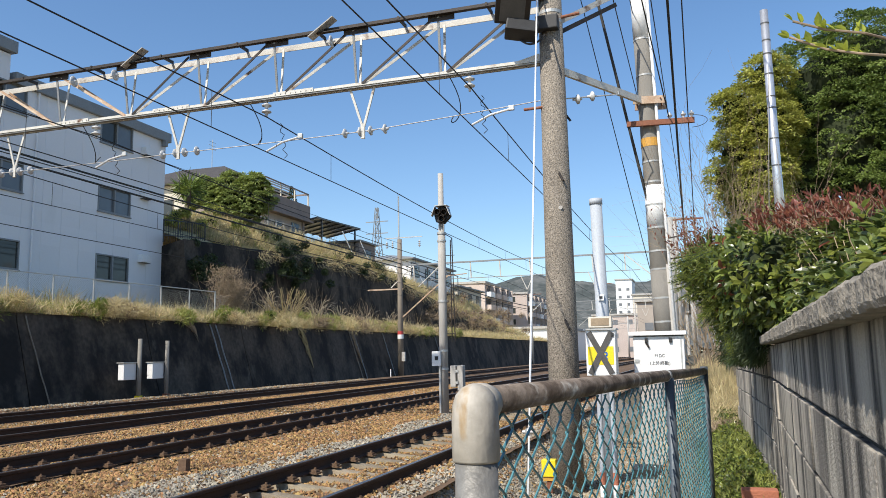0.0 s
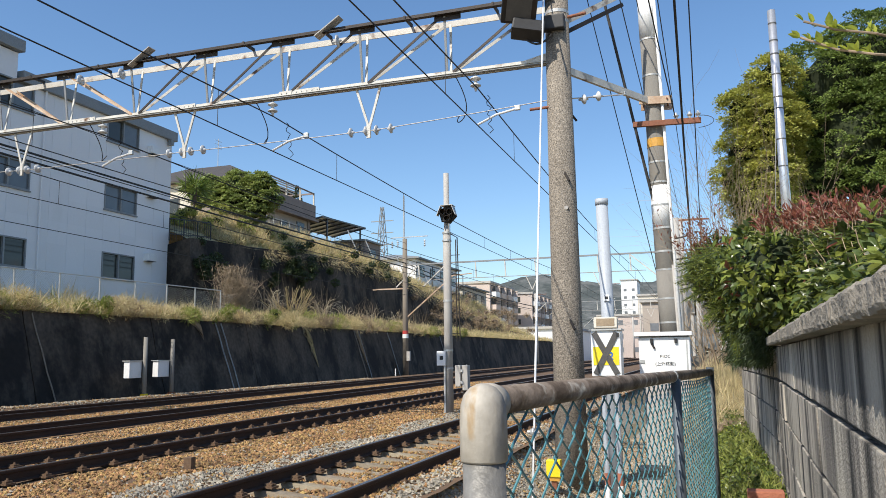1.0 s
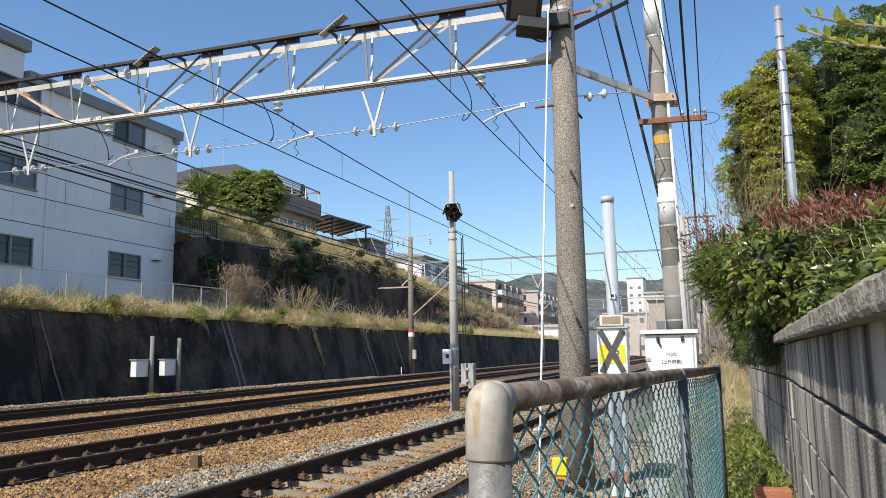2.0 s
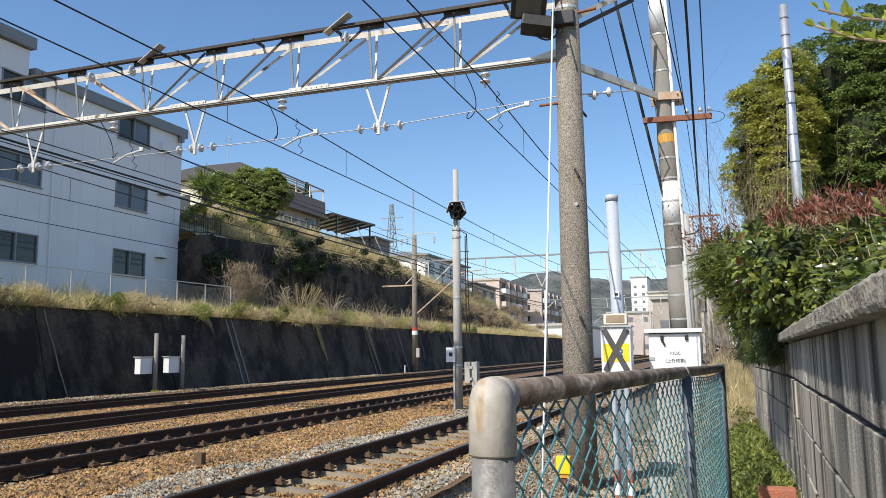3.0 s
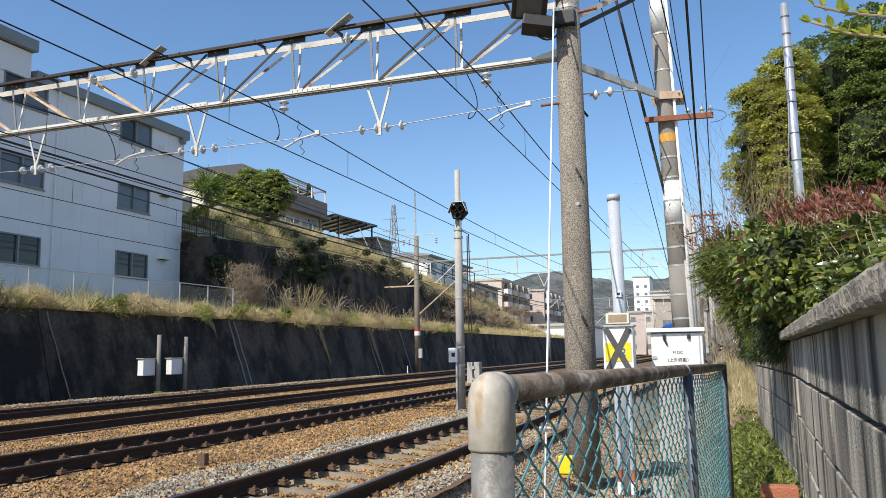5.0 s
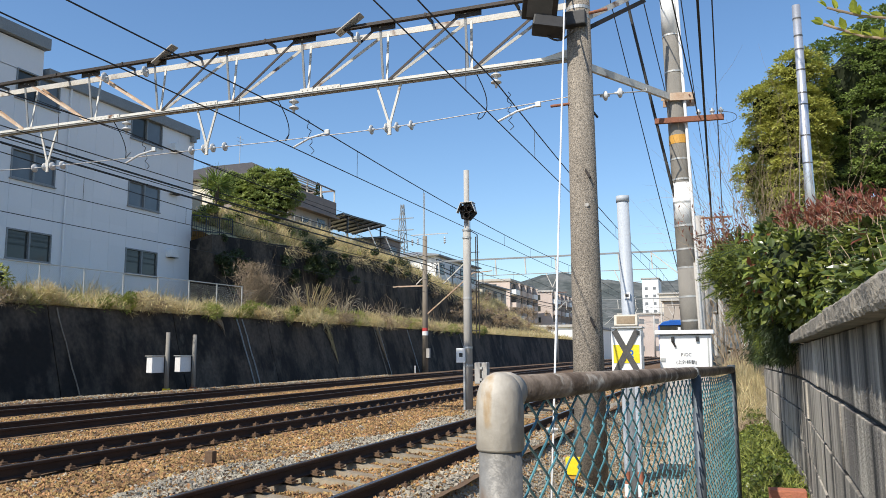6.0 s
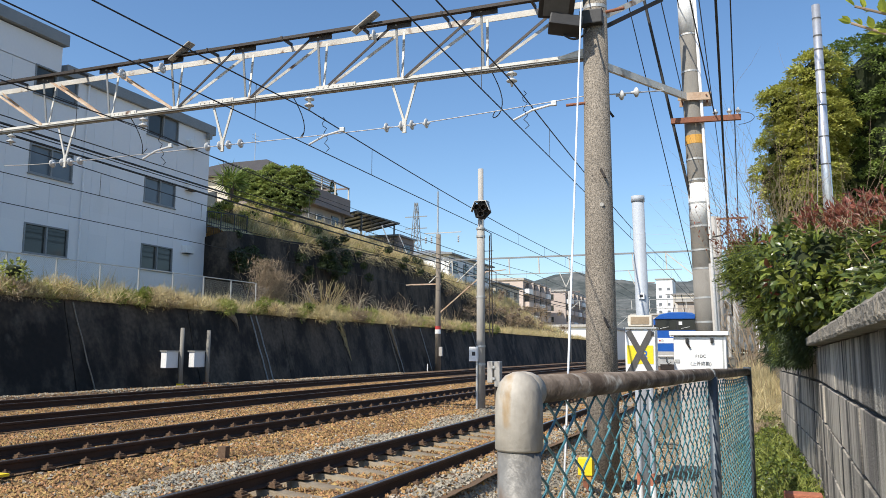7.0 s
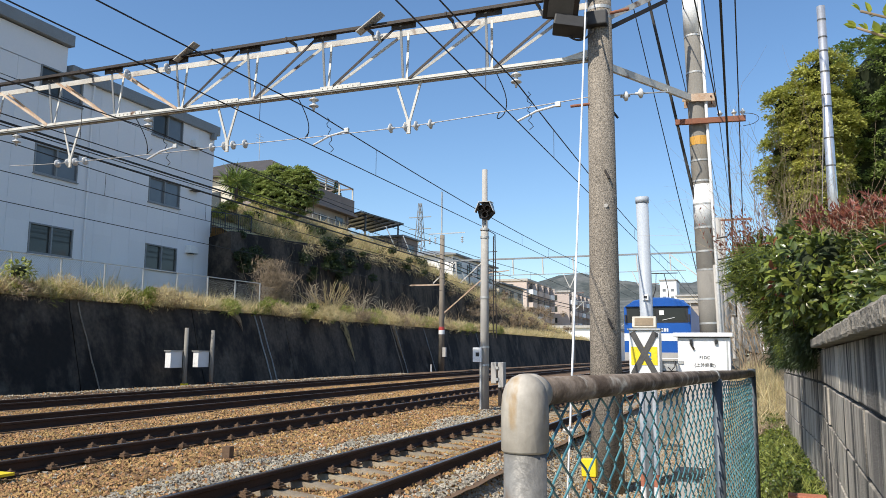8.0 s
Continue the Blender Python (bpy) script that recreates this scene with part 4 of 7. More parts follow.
def build_left_posts():
    for y, zb in ((22.45, 2.0), (23.9, 1.95)):
        p = thing("marker_post", (-18.3, y, 0), "grey steel post with a white equipment box", "post", "box posts")
        part("post", tb((-18.3, y, -0.25), (-18.3, y, zb), 0.075, 0.07, 12), M["pole_grey"], p, smooth=True)
        part("box", bx(-18.62, -18.38, y - 0.66, y - 0.06, 0.62, 1.18, None, 0.02), M["white"], p, "white metal equipment box")
        part("box_lid", bx(-18.65, -18.35, y - 0.70, y - 0.02, 1.18, 1.21), M["galv"], p)
        part("foot", bx(-18.39, -18.21, y - 0.09, y + 0.09, -0.25, 0.08), M["yellow"] if y < 23 else M["rust"], p)
    st = solo("rail_stub", bx(-6.63, -6.51, 8.95, 9.05, -0.22, -0.02, None, 0.006), M["clip"], (-6.58, 9, -0.2), "short rusted rail stub standing in ballast", "post")
    y = thing("yellow_marker", (-7.9, 6.3, -0.2), "yellow marker board with a black edge by the rail", "marker")
    part("board", bx(-8.35, -7.45, 6.1, 6.45, -0.10, -0.07, None, 0.004), M["yellow"], y)
    part("stripe", bx(-8.2, -7.6, 6.22, 6.30, -0.069, -0.065), M["black"], y)
    part("foot", bx(-8.0, -7.8, 6.2, 6.35, -0.25, -0.10), M["dark_steel"], y)
    for yy in (45, 56, 60):
        solo("stake", tb((-18.2, yy, -0.3), (-18.2, yy, 0.45), 0.035), M["white"] if yy > 30 else M["yellow"], (-18.2, yy, -0.25), "short white boundary stake at the wall foot", "stake", "stakes")


def far_pole(x, y, h, name="catenary_pole", arm=True):
    p = thing(name, (x, y, 0), "slim grey-brown concrete catenary pole with a bracket arm", "pole", "far poles")
    part("shaft", lathe(bmesh.new(), (x, y, -0.3), (0, 0, 1), ((0, 0.20), (h, 0.15), (h + 0.01, 0.02)), 14), M["far_pole"] if arm else M["concrete_lt"], p, smooth=True)
    if arm:
        part("cross_arm", beam(bmesh.new(), (x - 2.3, y, 5.6), (x + 0.2, y, 5.6), 0.07, 0.09), M["truss_rusty"], p)
        part("bracket_arm", beam(bmesh.new(), (x + 0.1, y, 3.7), (x + 3.3, y, 6.3), 0.06, 0.08), M["truss_rusty"], p)
        part("bracket_arm", beam(bmesh.new(), (x + 3.2, y, 6.3), (x + 4.6, y, 6.4), 0.05, 0.06), M["truss_rusty"], p)
        part("top_pipe", tb((x - 0.05, y, h - 0.8), (x - 0.05, y, h + 2.6), 0.05), M["galv"], p)
        part("top_arm", beam(bmesh.new(), (x - 1.0, y, h - 0.2), (x + 1.6, y, h - 0.2), 0.05, 0.06), M["galv"], p)
        for d in (-0.9, -0.5, 1.4):
            part("arm_insulator", insulator(bmesh.new(), (x + d, y, h - 0.9), (0, 0, 1), 3, 0.09, 0.14), M["porcelain"], p)
        part("red_band", lathe(bmesh.new(), (x, y, 2.62), (0, 0, 1), ((0, 0.195), (0.22, 0.193)), 14), M["red"], p, "red and white painted band")
        part("white_band", lathe(bmesh.new(), (x, y, 2.35), (0, 0, 1), ((0, 0.197), (0.27, 0.196)), 14), M["white"], p)
        part("meter_box", bx(x + 0.18, x + 0.4, y - 0.3, y - 0.1, 0.9, 1.5), M["concrete_lt"], p)
    return p


def build_far_gantries():
    far_pole(-18.7, 48, 9.2)
    for gy, xl, xr in ((48.0, -18.7, -1.3), (92.0, -19.0, -1.0), (136.0, -19.5, -1.0), (172.0, -20.0, -1.0)):
        g = thing("far_gantry", (-10, gy, 7), "distant grey steel gantry across the tracks", "gantry", "far gantries")
        part("upper_chord", beam(bmesh.new(), (xl, gy, 7.15), (xr, gy, 7.15), 0.10, 0.10), M["parapet"], g)
        n = 9
        for i in range(n):
            x = xl + (xr - xl) * (i + 0.5) / n
            part("web_post", beam(bmesh.new(), (x, gy, 7.1), (x + 0.05, gy, 6.1), 0.07, 0.07), M["truss"], g)
            if i in (0, 1, n - 2, n - 1):
                part("knee_brace", beam(bmesh.new(), (x, gy, 7.1), (x + (1.6 if i > 2 else -1.6), gy, 5.7), 0.06, 0.06), M["truss"], g)
        part("lower_rod", beam(bmesh.new(), (xl + 2, gy, 6.1), (xr - 2, gy, 6.1), 0.04, 0.04), M["wire_lt"], g)
        for x in (-6.0, -10.2):
            part("hanger", beam(beam(bmesh.new(), (x - 0.4, gy, 6.1), (x, gy, 5.2), 0.05, 0.05), (x + 0.4, gy, 6.1), (x, gy, 5.2), 0.05, 0.05), M["truss"], g)
    for x, y, h in ((-1.2, 48, 9.4), (-19.2, 92, 8.6), (-0.9, 92, 8.6), (-1.0, 32, 6.8), (-10.6, 92, 9.5), (-10.6, 136, 9.5), (-1.0, 136, 9.0), (-1.0, 172, 9.0), (-15.0, 172, 9.0)):
        p = far_pole(x, y, h, arm=False)
        part("top_arm", beam(bmesh.new(), (x - 0.2, y, h - 0.4), (x + 1.3, y, h - 0.4), 0.06, 0.06), M["rust"], p)
        part("hook_arm", beam(bmesh.new(), (x, y, h - 2.3), (x + 0.7, y, h - 2.1), 0.05, 0.05), M["galv"], p)


# ---- near equipment on the verge ----
def text_mesh(words, size, m, material, parent):
    cu = bpy.data.curves.new("lettering", "FONT")
    cu.body, cu.size, cu.extrude = words, size, 0.001
    cu.align_x = "CENTER"
    cu.materials.append(material)
    ob = new("lettering", cu)
    ob.parent = parent
    ob.matrix_basis = Matrix.Translation(-TOP[parent.name]) @ m
    TOP[ob.name] = TOP[parent.name]
    return ob


def build_equipment():
    # white case with a taped cross
    X, Y = -1.45, 12.0
    c = thing("relay_case", (X, Y, -1.15), "white metal case on two legs, crossed with black tape", "case")
    x0, x1, z0, z1 = -1.68, -1.24, 0.92, 1.60
    part("body", bx(x0, x1, Y, Y + 0.35, z0, z1, None, 0.015), M["white"], c)
    part("lid", bx(x0 - 0.02, x1 + 0.02, Y - 0.03, Y + 0.38, z1, z1 + 0.025), M["galv"], c)
    part("yellow_plate", bx(x0 + 0.03, x1 - 0.03, Y - 0.006, Y - 0.001, 1.085, 1.355), M["yellow"], c)
    for a, b in (((x0 + 0.05, 1.57), (x1 - 0.06, 0.95)), ((x1 - 0.05, 1.57), (x0 + 0.06, 0.95))):
        part("tape", beam(bmesh.new(), (a[0], Y - 0.011 - 0.002 * (a[0] > b[0]), a[1]), (b[0], Y - 0.011 - 0.002 * (a[0] > b[0]), b[1]), 0.085, 0.003, (0, 1, 0)), M["tape"], c, "strip of black adhesive tape")
    part("logo_stroke", beam(bmesh.new(), (x0 + 0.19, Y - 0.009, 1.155), (x0 + 0.19, Y - 0.009, 1.265), 0.03, 0.003, (0, 1, 0)), M["logo_blue"], c)
    part("logo_stroke", beam(bmesh.new(), (x0 + 0.15, Y - 0.009, 1.165), (x0 + 0.20, Y - 0.009, 1.165), 0.03, 0.003, (0, 1, 0)), M["logo_blue"], c)
    lx = x1 - 0.20
    for a, b in (((lx, 1.165), (lx, 1.275)), ((lx, 1.265), (lx + 0.07, 1.265)), ((lx + 0.07, 1.265), (lx + 0.07, 1.215)), ((lx, 1.215), (lx + 0.07, 1.215)), ((lx + 0.03, 1.215), (lx + 0.08, 1.165))):
        part("logo_stroke", beam(bmesh.new(), (a[0], Y - 0.009, a[1]), (b[0], Y - 0.009, b[1]), 0.022, 0.003, (0, 1, 0)), M["logo_blue"], c)
    part("latch", bx(x1 - 0.06, x1 - 0.02, Y - 0.02, Y, 1.50, 1.56), M["black"], c)
    for lx in (x0 + 0.15, x1 - 0.10):
        leg = part("leg", tb((lx, Y + 0.15, -1.2), (lx, Y + 0.15, z0), 0.04, None, 12), M["tube_grey"], c)
        part("painted_foot", tb((lx, Y + 0.15, -1.2), (lx, Y + 0.15, -0.50), 0.043, None, 12), M["brick"], leg, "red painted foot of the leg")
        part("painted_ring", tb((lx, Y + 0.15, -0.86), (lx, Y + 0.15, -0.68), 0.045, None, 12), M["white"], leg, "white painted ring")
    # small lamp box on top
    lb = thing("lamp_box", (-1.47, 12.2, 1.625), "small beige hooded lamp box with a brown panel", "lamp box")
    m = Matrix.Translation((-1.47, 12.15, 1.715)) @ Euler((radians(-12), 0, 0)).to_matrix().to_4x4()
    part("body", bx(-0.17, 0.18, -0.06, 0.10, -0.085, 0.085, m, 0.015), M["cream"], lb)
    part("panel", bx(-0.13, 0.14, -0.068, -0.058, -0.06, 0.055, m), M["twig"], lb, "brown translucent panel")
    # grey riser tube
    t = thing("riser_tube", (-1.485, 13.0, -1.15), "tall capped grey plastic riser tube", "tube")
    part("tube", tb((-1.485, 13.0, -1.2), (-1.555, 13.0, 3.72), 0.115, 0.098, 20), M["tube_grey"], t, smooth=True)
    part("cap", tb((-1.555, 13.0, 3.70), (-1.556, 13.0, 3.80), 0.108, 0.108, 20), M["tube_grey"], t, "moulded cap", True)
    part("tag", bx(-1.57, -1.48, 12.875, 12.895, 2.10, 2.20), M["white"], t)
    part("tag_mark", bx(-1.55, -1.50, 12.870, 12.874, 2.13, 2.17), M["black"], t)
    # white cabinet with lettering
    X, Y = -0.95, 12.6
    k = thing("equipment_cabinet", (X, Y, -1.15), "white painted equipment cabinet with black lettering", "cabinet")
    x0, x1, z1 = -1.03, -0.27, 1.50
    part("body", bx(x0, x1, Y, Y + 0.5, 0.92, z1, None, 0.015), M["white"], k)
    part("lid", bx(x0 - 0.06, x1 + 0.04, Y - 0.06, Y + 0.56, z1 + 0.012, z1 + 0.075, None, 0.01), M["white"], k)
    # black strip painted as the shade in the gap below the lid
    part("lid_gap", bx(x0 + 0.01, x1 - 0.01, Y - 0.02, Y + 0.5, z1 - 0.002, z1 + 0.012), M["black"], k)
    part("edge_strip", bx(x1 - 0.055, x1 - 0.035, Y - 0.004, Y - 0.001, 0.95, 1.45), M["galv"], k)
    for x in (x0 + 0.20, x1 - 0.20):
        part("padlock", bx(x - 0.022, x + 0.022, Y - 0.035, Y - 0.004, 1.40, 1.475, None, 0.006), M["black"], k, "black padlock")
    part("key_tag", beam(bmesh.new(), (x0 + 0.20, Y - 0.02, 1.40), (x0 + 0.24, Y - 0.02, 1.32), 0.03, 0.01, (0, 1, 0)), M["dark_steel"], k)
    part("hinge_plate", bx(x0 + 0.01, x0 + 0.08, Y - 0.012, Y - 0.001, 1.10, 1.15), M["galv"], k)
    part("plinth", bx(x0 + 0.05, x1 - 0.05, Y + 0.05, Y + 0.45, -1.2, 0.92), M["concrete_lt"], k)
    face = Matrix.Translation((0, Y - 0.004, 0)) @ Euler((radians(90), 0, 0)).to_matrix().to_4x4()
    text_mesh("F1DC", 0.064, Matrix.Translation((-0.64, 0, 1.18)) @ face, M["frame"], k)
    text_mesh("(上外終動)", 0.066, Matrix.Translation((-0.64, 0, 1.065)) @ face, M["frame"], k)
    # things seen through the fence
    b = thing("junction_box", (-2.37, 12.4, -1.15), "small yellow box on a short rusty stand", "box")
    part("body", bx(-2.48, -2.26, 12.3, 12.46, -0.62, -0.36, None, 0.01), M["yellow"], b)
    part("base_plate", bx(-2.46, -2.28, 12.32, 12.44, -0.68, -0.62), M["orange"], b)
    part("stand", bx(-2.41, -2.33, 12.34, 12.42, -1.2, -0.68), M["rust"], b)
    s = thing("low_pit_box", (-0.66, 11.6, -1.1), "low concrete pit box with dark lid", "box")
    part("body", bx(-1.0, -0.45, 11.4, 11.9, -1.2, -0.42, None, 0.02), M["concrete_lt"], s)
    part("lid", bx(-1.03, -0.42, 11.36, 11.94, -0.42, -0.34), M["black"], s)


def build_loco():
    """Blue and white electric locomotive, front at local y = 0, running to -y."""
    L = tagged(new("locomotive"), "blue and white electric locomotive coming along the near track", "locomotive")
    TOP[L.name] = Vector((0, 0, 0))

    def loft(secs):
        bm = bmesh.new()
        rings = [[bm.verts.new(p) for p in s] for s in secs]
        n = len(rings[0])
        for a, b in zip(rings, rings[1:]):
            for i in range(n):
                bm.faces.new((a[i], b[i], b[(i + 1) % n], a[(i + 1) % n]))
        bm.faces.new(rings[0])
        bm.faces.new(rings[-1][::-1])
        return bm
    w = 1.52
    part("body", loft([[(-w, y, 0.95), (w, y, 0.95), (w, y, 3.48), (-w, y, 3.48)] for y in (0.0, 17.2)]), M["blue"], L)
    part("roof", loft([[(-w + i, y, 3.49), (w - i, y, 3.49), (w - 0.35 - i, y, 3.82 - d), (0.5, y, 3.96 - d), (-0.5, y, 3.96 - d), (-w + 0.35 + i, y, 3.82 - d)] for y, i, d in ((-0.10, 0.06, 0.10), (0.8, 0, 0), (17.2, 0, 0))]), M["blue"], L)
    part("white_band", bx(-w - 0.004, w + 0.004, -0.012, 17.0, 1.87, 2.22), M["white"], L)
    part("lower_white_band", bx(-w - 0.004, w + 0.004, -0.010, 17.0, 0.95, 1.33), M["concrete_lt"], L, "pale grey lower band")
    for x0, x1 in ((-1.30, -0.05), (0.05, 1.30)):
        part("windscreen", bx(x0, x1, -0.016, -0.001, 2.80, 3.40, None, 0.004), M["loco_glass"], L, "dark windscreen")
        part("wiper", beam(bmesh.new(), (x0 + 0.2, -0.03, 2.84), (x0 + 0.75, -0.03, 2.96), 0.02, 0.02), M["white"], L)
    part("windscreen_surround", bx(-1.40, 1.40, -0.008, 0.0, 2.72, 3.46), M["black"], L)
    part("destination_card", bx(0.1, 0.32, -0.022, -0.018, 3.08, 3.30), M["white"], L)
    for x in (-0.98, 0.98):
        part("headlamp", tb((x, -0.03, 2.05), (x, 0.0, 2.05), 0.10, None, 14), M["porcelain"], L, "round headlamp")
        part("tail_lamp", tb((x * 1.16, -0.03, 2.05), (x * 1.16, 0.0, 2.05), 0.06, None, 12), M["red"], L)
    for k in range(9):
        if k != 5:
            part("number_bar", bx(-0.50 + 0.115 * k, -0.42 + 0.115 * k, -0.018, -0.013, 2.30, 2.46), M["white"], L, "plain white bar")
    part("skirt", bx(-1.30, 1.30, 0.05, 17.0, 0.35, 0.95), M["galv"], L, "grey underframe")
    part("snow_plough", bx(-1.15, 1.15, -0.1, 0.2, 0.12, 0.5, None, 0.03), M["dark_steel"], L)
    part("coupler", bx(-0.17, 0.17, -0.45, 0.1, 0.72, 1.02, None, 0.04), M["dark_steel"], L)
    for x in (-0.75, 0.75):
        part("hose", pathline(bmesh.new(), [Vector((x, -0.02, 0.95)), Vector((x, -0.15, 0.7)), Vector((x * 0.8, -0.18, 0.5)), Vector((x * 0.6, -0.1, 0.65))], 0.03, 6), M["black"], L)
    part("step_rail", tb((-1.25, -0.12, 1.05), (1.25, -0.12, 1.05), 0.02), M["white"], L)
    for x in (-1.25, 1.25):
        part("step", bx(x - 0.15, x + 0.15, -0.15, 0.2, 0.3, 0.36), M["dark_steel"], L)
        part("mirror", bx(x * 1.16 - 0.04, x * 1.16 + 0.04, -0.1, 0.0, 2.75, 3.1), M["black"], L)
    pan = part("pantograph", bx(-0.6, 0.6, 2.2, 3.6, 3.9, 4.0), M["dark_steel"], L, "raised pantograph")
    for s in (-1, 1):
        part("pantograph_arm", beam(beam(bmesh.new(), (s * 0.4, 2.5, 4.0), (s * 0.3, 3.4, 4.6), 0.04, 0.04), (s * 0.3, 3.4, 4.6), (s * 0.2, 2.6, 5.25), 0.03, 0.03), M["dark_steel"], pan)
    part("pantograph_head", beam(bmesh.new(), (-0.85, 2.6, 5.3), (0.85, 2.6, 5.3), 0.08, 0.04), M["dark_steel"], pan)
    for y in (5.5, 9, 12.5):
        part("roof_box", bx(-0.8, 0.8, y, y + 1.6, 3.85, 4.15, None, 0.04), M["blue"], L)
    for y in (2.6, 5.0, 8.3, 10.7, 13.2, 15.4):
        for s in (-0.566, 0.566):
            part("wheel", tb((s - 0.06, y, 0.56), (s + 0.06, y, 0.56), 0.56, None, 20), M["dark_steel"], L)
    return L


# ---- white building and its fence ----
BX = -26.5


def window(parent, y0, y1, z0, z1):
    """A two-pane window in a wall whose face is x = BX."""
    w = part("window_frame", bmesh.new(), M["parapet"], parent)
    bm = bmesh.new()
    bw = 0.06
    for a in ((y0, y1, z0, z0 + bw), (y0, y1, z1 - bw, z1), (y0, y0 + bw, z0 + bw, z1 - bw), (y1 - bw, y1, z0 + bw, z1 - bw), ((y0 + y1) / 2 - 0.04, (y0 + y1) / 2 + 0.04, z0 + bw, z1 - bw)):
        box(bm, BX - 0.10, BX + 0.035, *a)
    bm.transform(Matrix.Translation(-TOP[parent.name]))
    bm.to_mesh(w.data)
    bm.free()
    for a, b, d in ((y0 + bw, (y0 + y1) / 2 - 0.04, 0.0), ((y0 + y1) / 2 + 0.04, y1 - bw, 0.03)):
        # pale panes carry reflected sky in their base colour
        part("pane", bx(BX - 0.09 + d, BX - 0.07 + d, a, b, z0 + bw, z1 - bw), M["pane"] if z0 < 6 or (d == 0.0 and z0 > 10) else M["pane_pale"], w, "reflecting window pane")
    part("window_sill", bx(BX - 0.05, BX + 0.07, y0 - 0.05, y1 + 0.05, z0 - 0.05, z0), M["parapet"], w)


def build_building():
    b = thing("office_building", (-31, 26, 3.2), "white three-storey panel-clad building with grey parapet", "building")
    z0, z1 = 3.0, 12.72
    openings = [(y0, y0 + 2.2, z, z + 1.22) for y0 in (9.8, 16.2, 22.75, 29.25) for z in (5.02, 8.25, 11.55)]
    # cladding panels between seams, with openings left free
    ys = sorted({4.0, 34.0} | {o[0] for o in openings} | {o[1] for o in openings} | {27.1, 20.6, 14.1})
    zs = [3.0] + sorted({o[2] for o in openings} | {o[3] for o in openings} | {7.2, 10.45}) + [12.72]
    for ya, yb in zip(ys, ys[1:]):
        for za, zb in zip(zs, zs[1:]):
            ym, zm = (ya + yb) / 2, (za + zb) / 2
            if any(o[0] < ym < o[1] and o[2] < zm < o[3] for o in openings):
                continue
            n = max(1, round((yb - ya) / 1.1))
            for i in range(n):
                a, c = ya + (yb - ya) * i / n, ya + (yb - ya) * (i + 1) / n
                part("cladding_panel", bx(BX - 0.06, BX, a + 0.004, c - 0.004, za, zb), M["facade"], b)
    part("wall_end", bx(-40, BX - 0.065, 33.8, 34.0, z0, z1), M["facade"], b)
    part("core", bx(-40, BX - 0.16, 4.0, 33.79, z0, z1), M["facade"], b)
    for y0, y1, za, zb in openings:
        window(b, y0, y1, za, zb)
    part("parapet", bx(-40.2, BX + 0.18, 24.2, 34.25, 12.72, 13.22, None, 0.03), M["parapet"], b, "dark grey metal parapet")
    part("parapet_step", bx(-40.2, BX + 0.25, 4.0, 24.15, 13.95, 14.45, None, 0.03), M["parapet"], b, "dark grey metal parapet")
    part("upper_wall", bx(-40, BX + 0.02, 4.0, 24.0, 12.74, 13.9), M["facade"], b)
    for z in (6.6, 9.85, 12.1):
        h = part("vent_hood", bx(BX - 0.02, BX + 0.32, 32.1, 32.75, z - 0.5, z - 0.1, None, 0.04), M["white"], b, "white vent hood")
        part("vent_slot", bx(BX + 0.02, BX + 0.30, 32.14, 32.71, z - 0.512, z - 0.502), M["black"], h)
    part("gutter_outlet", bx(BX + 0.05, BX + 0.3, 33.6, 33.8, 12.4, 12.72), M["parapet"], b)
    part("downpipe", tb((BX + 0.08, 25.5, 3.2), (BX + 0.08, 25.5, 12.72), 0.045), M["facade"], b)
    # wire fence on the berm
    f = thing("berm_fence", (-21.5, 20, 2.9), "thin grey wire-mesh fence along the terrace", "fence")
    ys = [10.2 + 1.93 * i for i in range(12)]
    for y in ys:
        part("post", tb((-21.5, y, 2.9), (-21.5, y, 4.30 + 0.008 * (y - 20)), 0.03), M["galv"], f)
    part("top_rail", pathline(bmesh.new(), [Vector((-21.5, y, 4.28 + 0.008 * (y - 20))) for y in ys], 0.022, 6), M["galv"], f)
    bm = bmesh.new()
    for i in range(250):
        for s in (1, -1):
            y = 10.2 + i * 0.085
            tube(bm, (-21.5, y, 3.05), (-21.5, y + s * 1.2, 4.25), 0.0025, None, 3, False)
    part("mesh", bm, M["galv"], f)


# ---- houses on the hill ----
def hwin(parent, x, y0, y1, z0, z1):
    """Window on a wall facing +x."""
    w = part("window", bx(x, x + 0.05, y0, y1, z0, z1), M["frame"], parent)
    part("pane", bx(x + 0.045, x + 0.06, y0 + 0.08, y1 - 0.08, z0 + 0.08, z1 - 0.08), M["pane"], w)


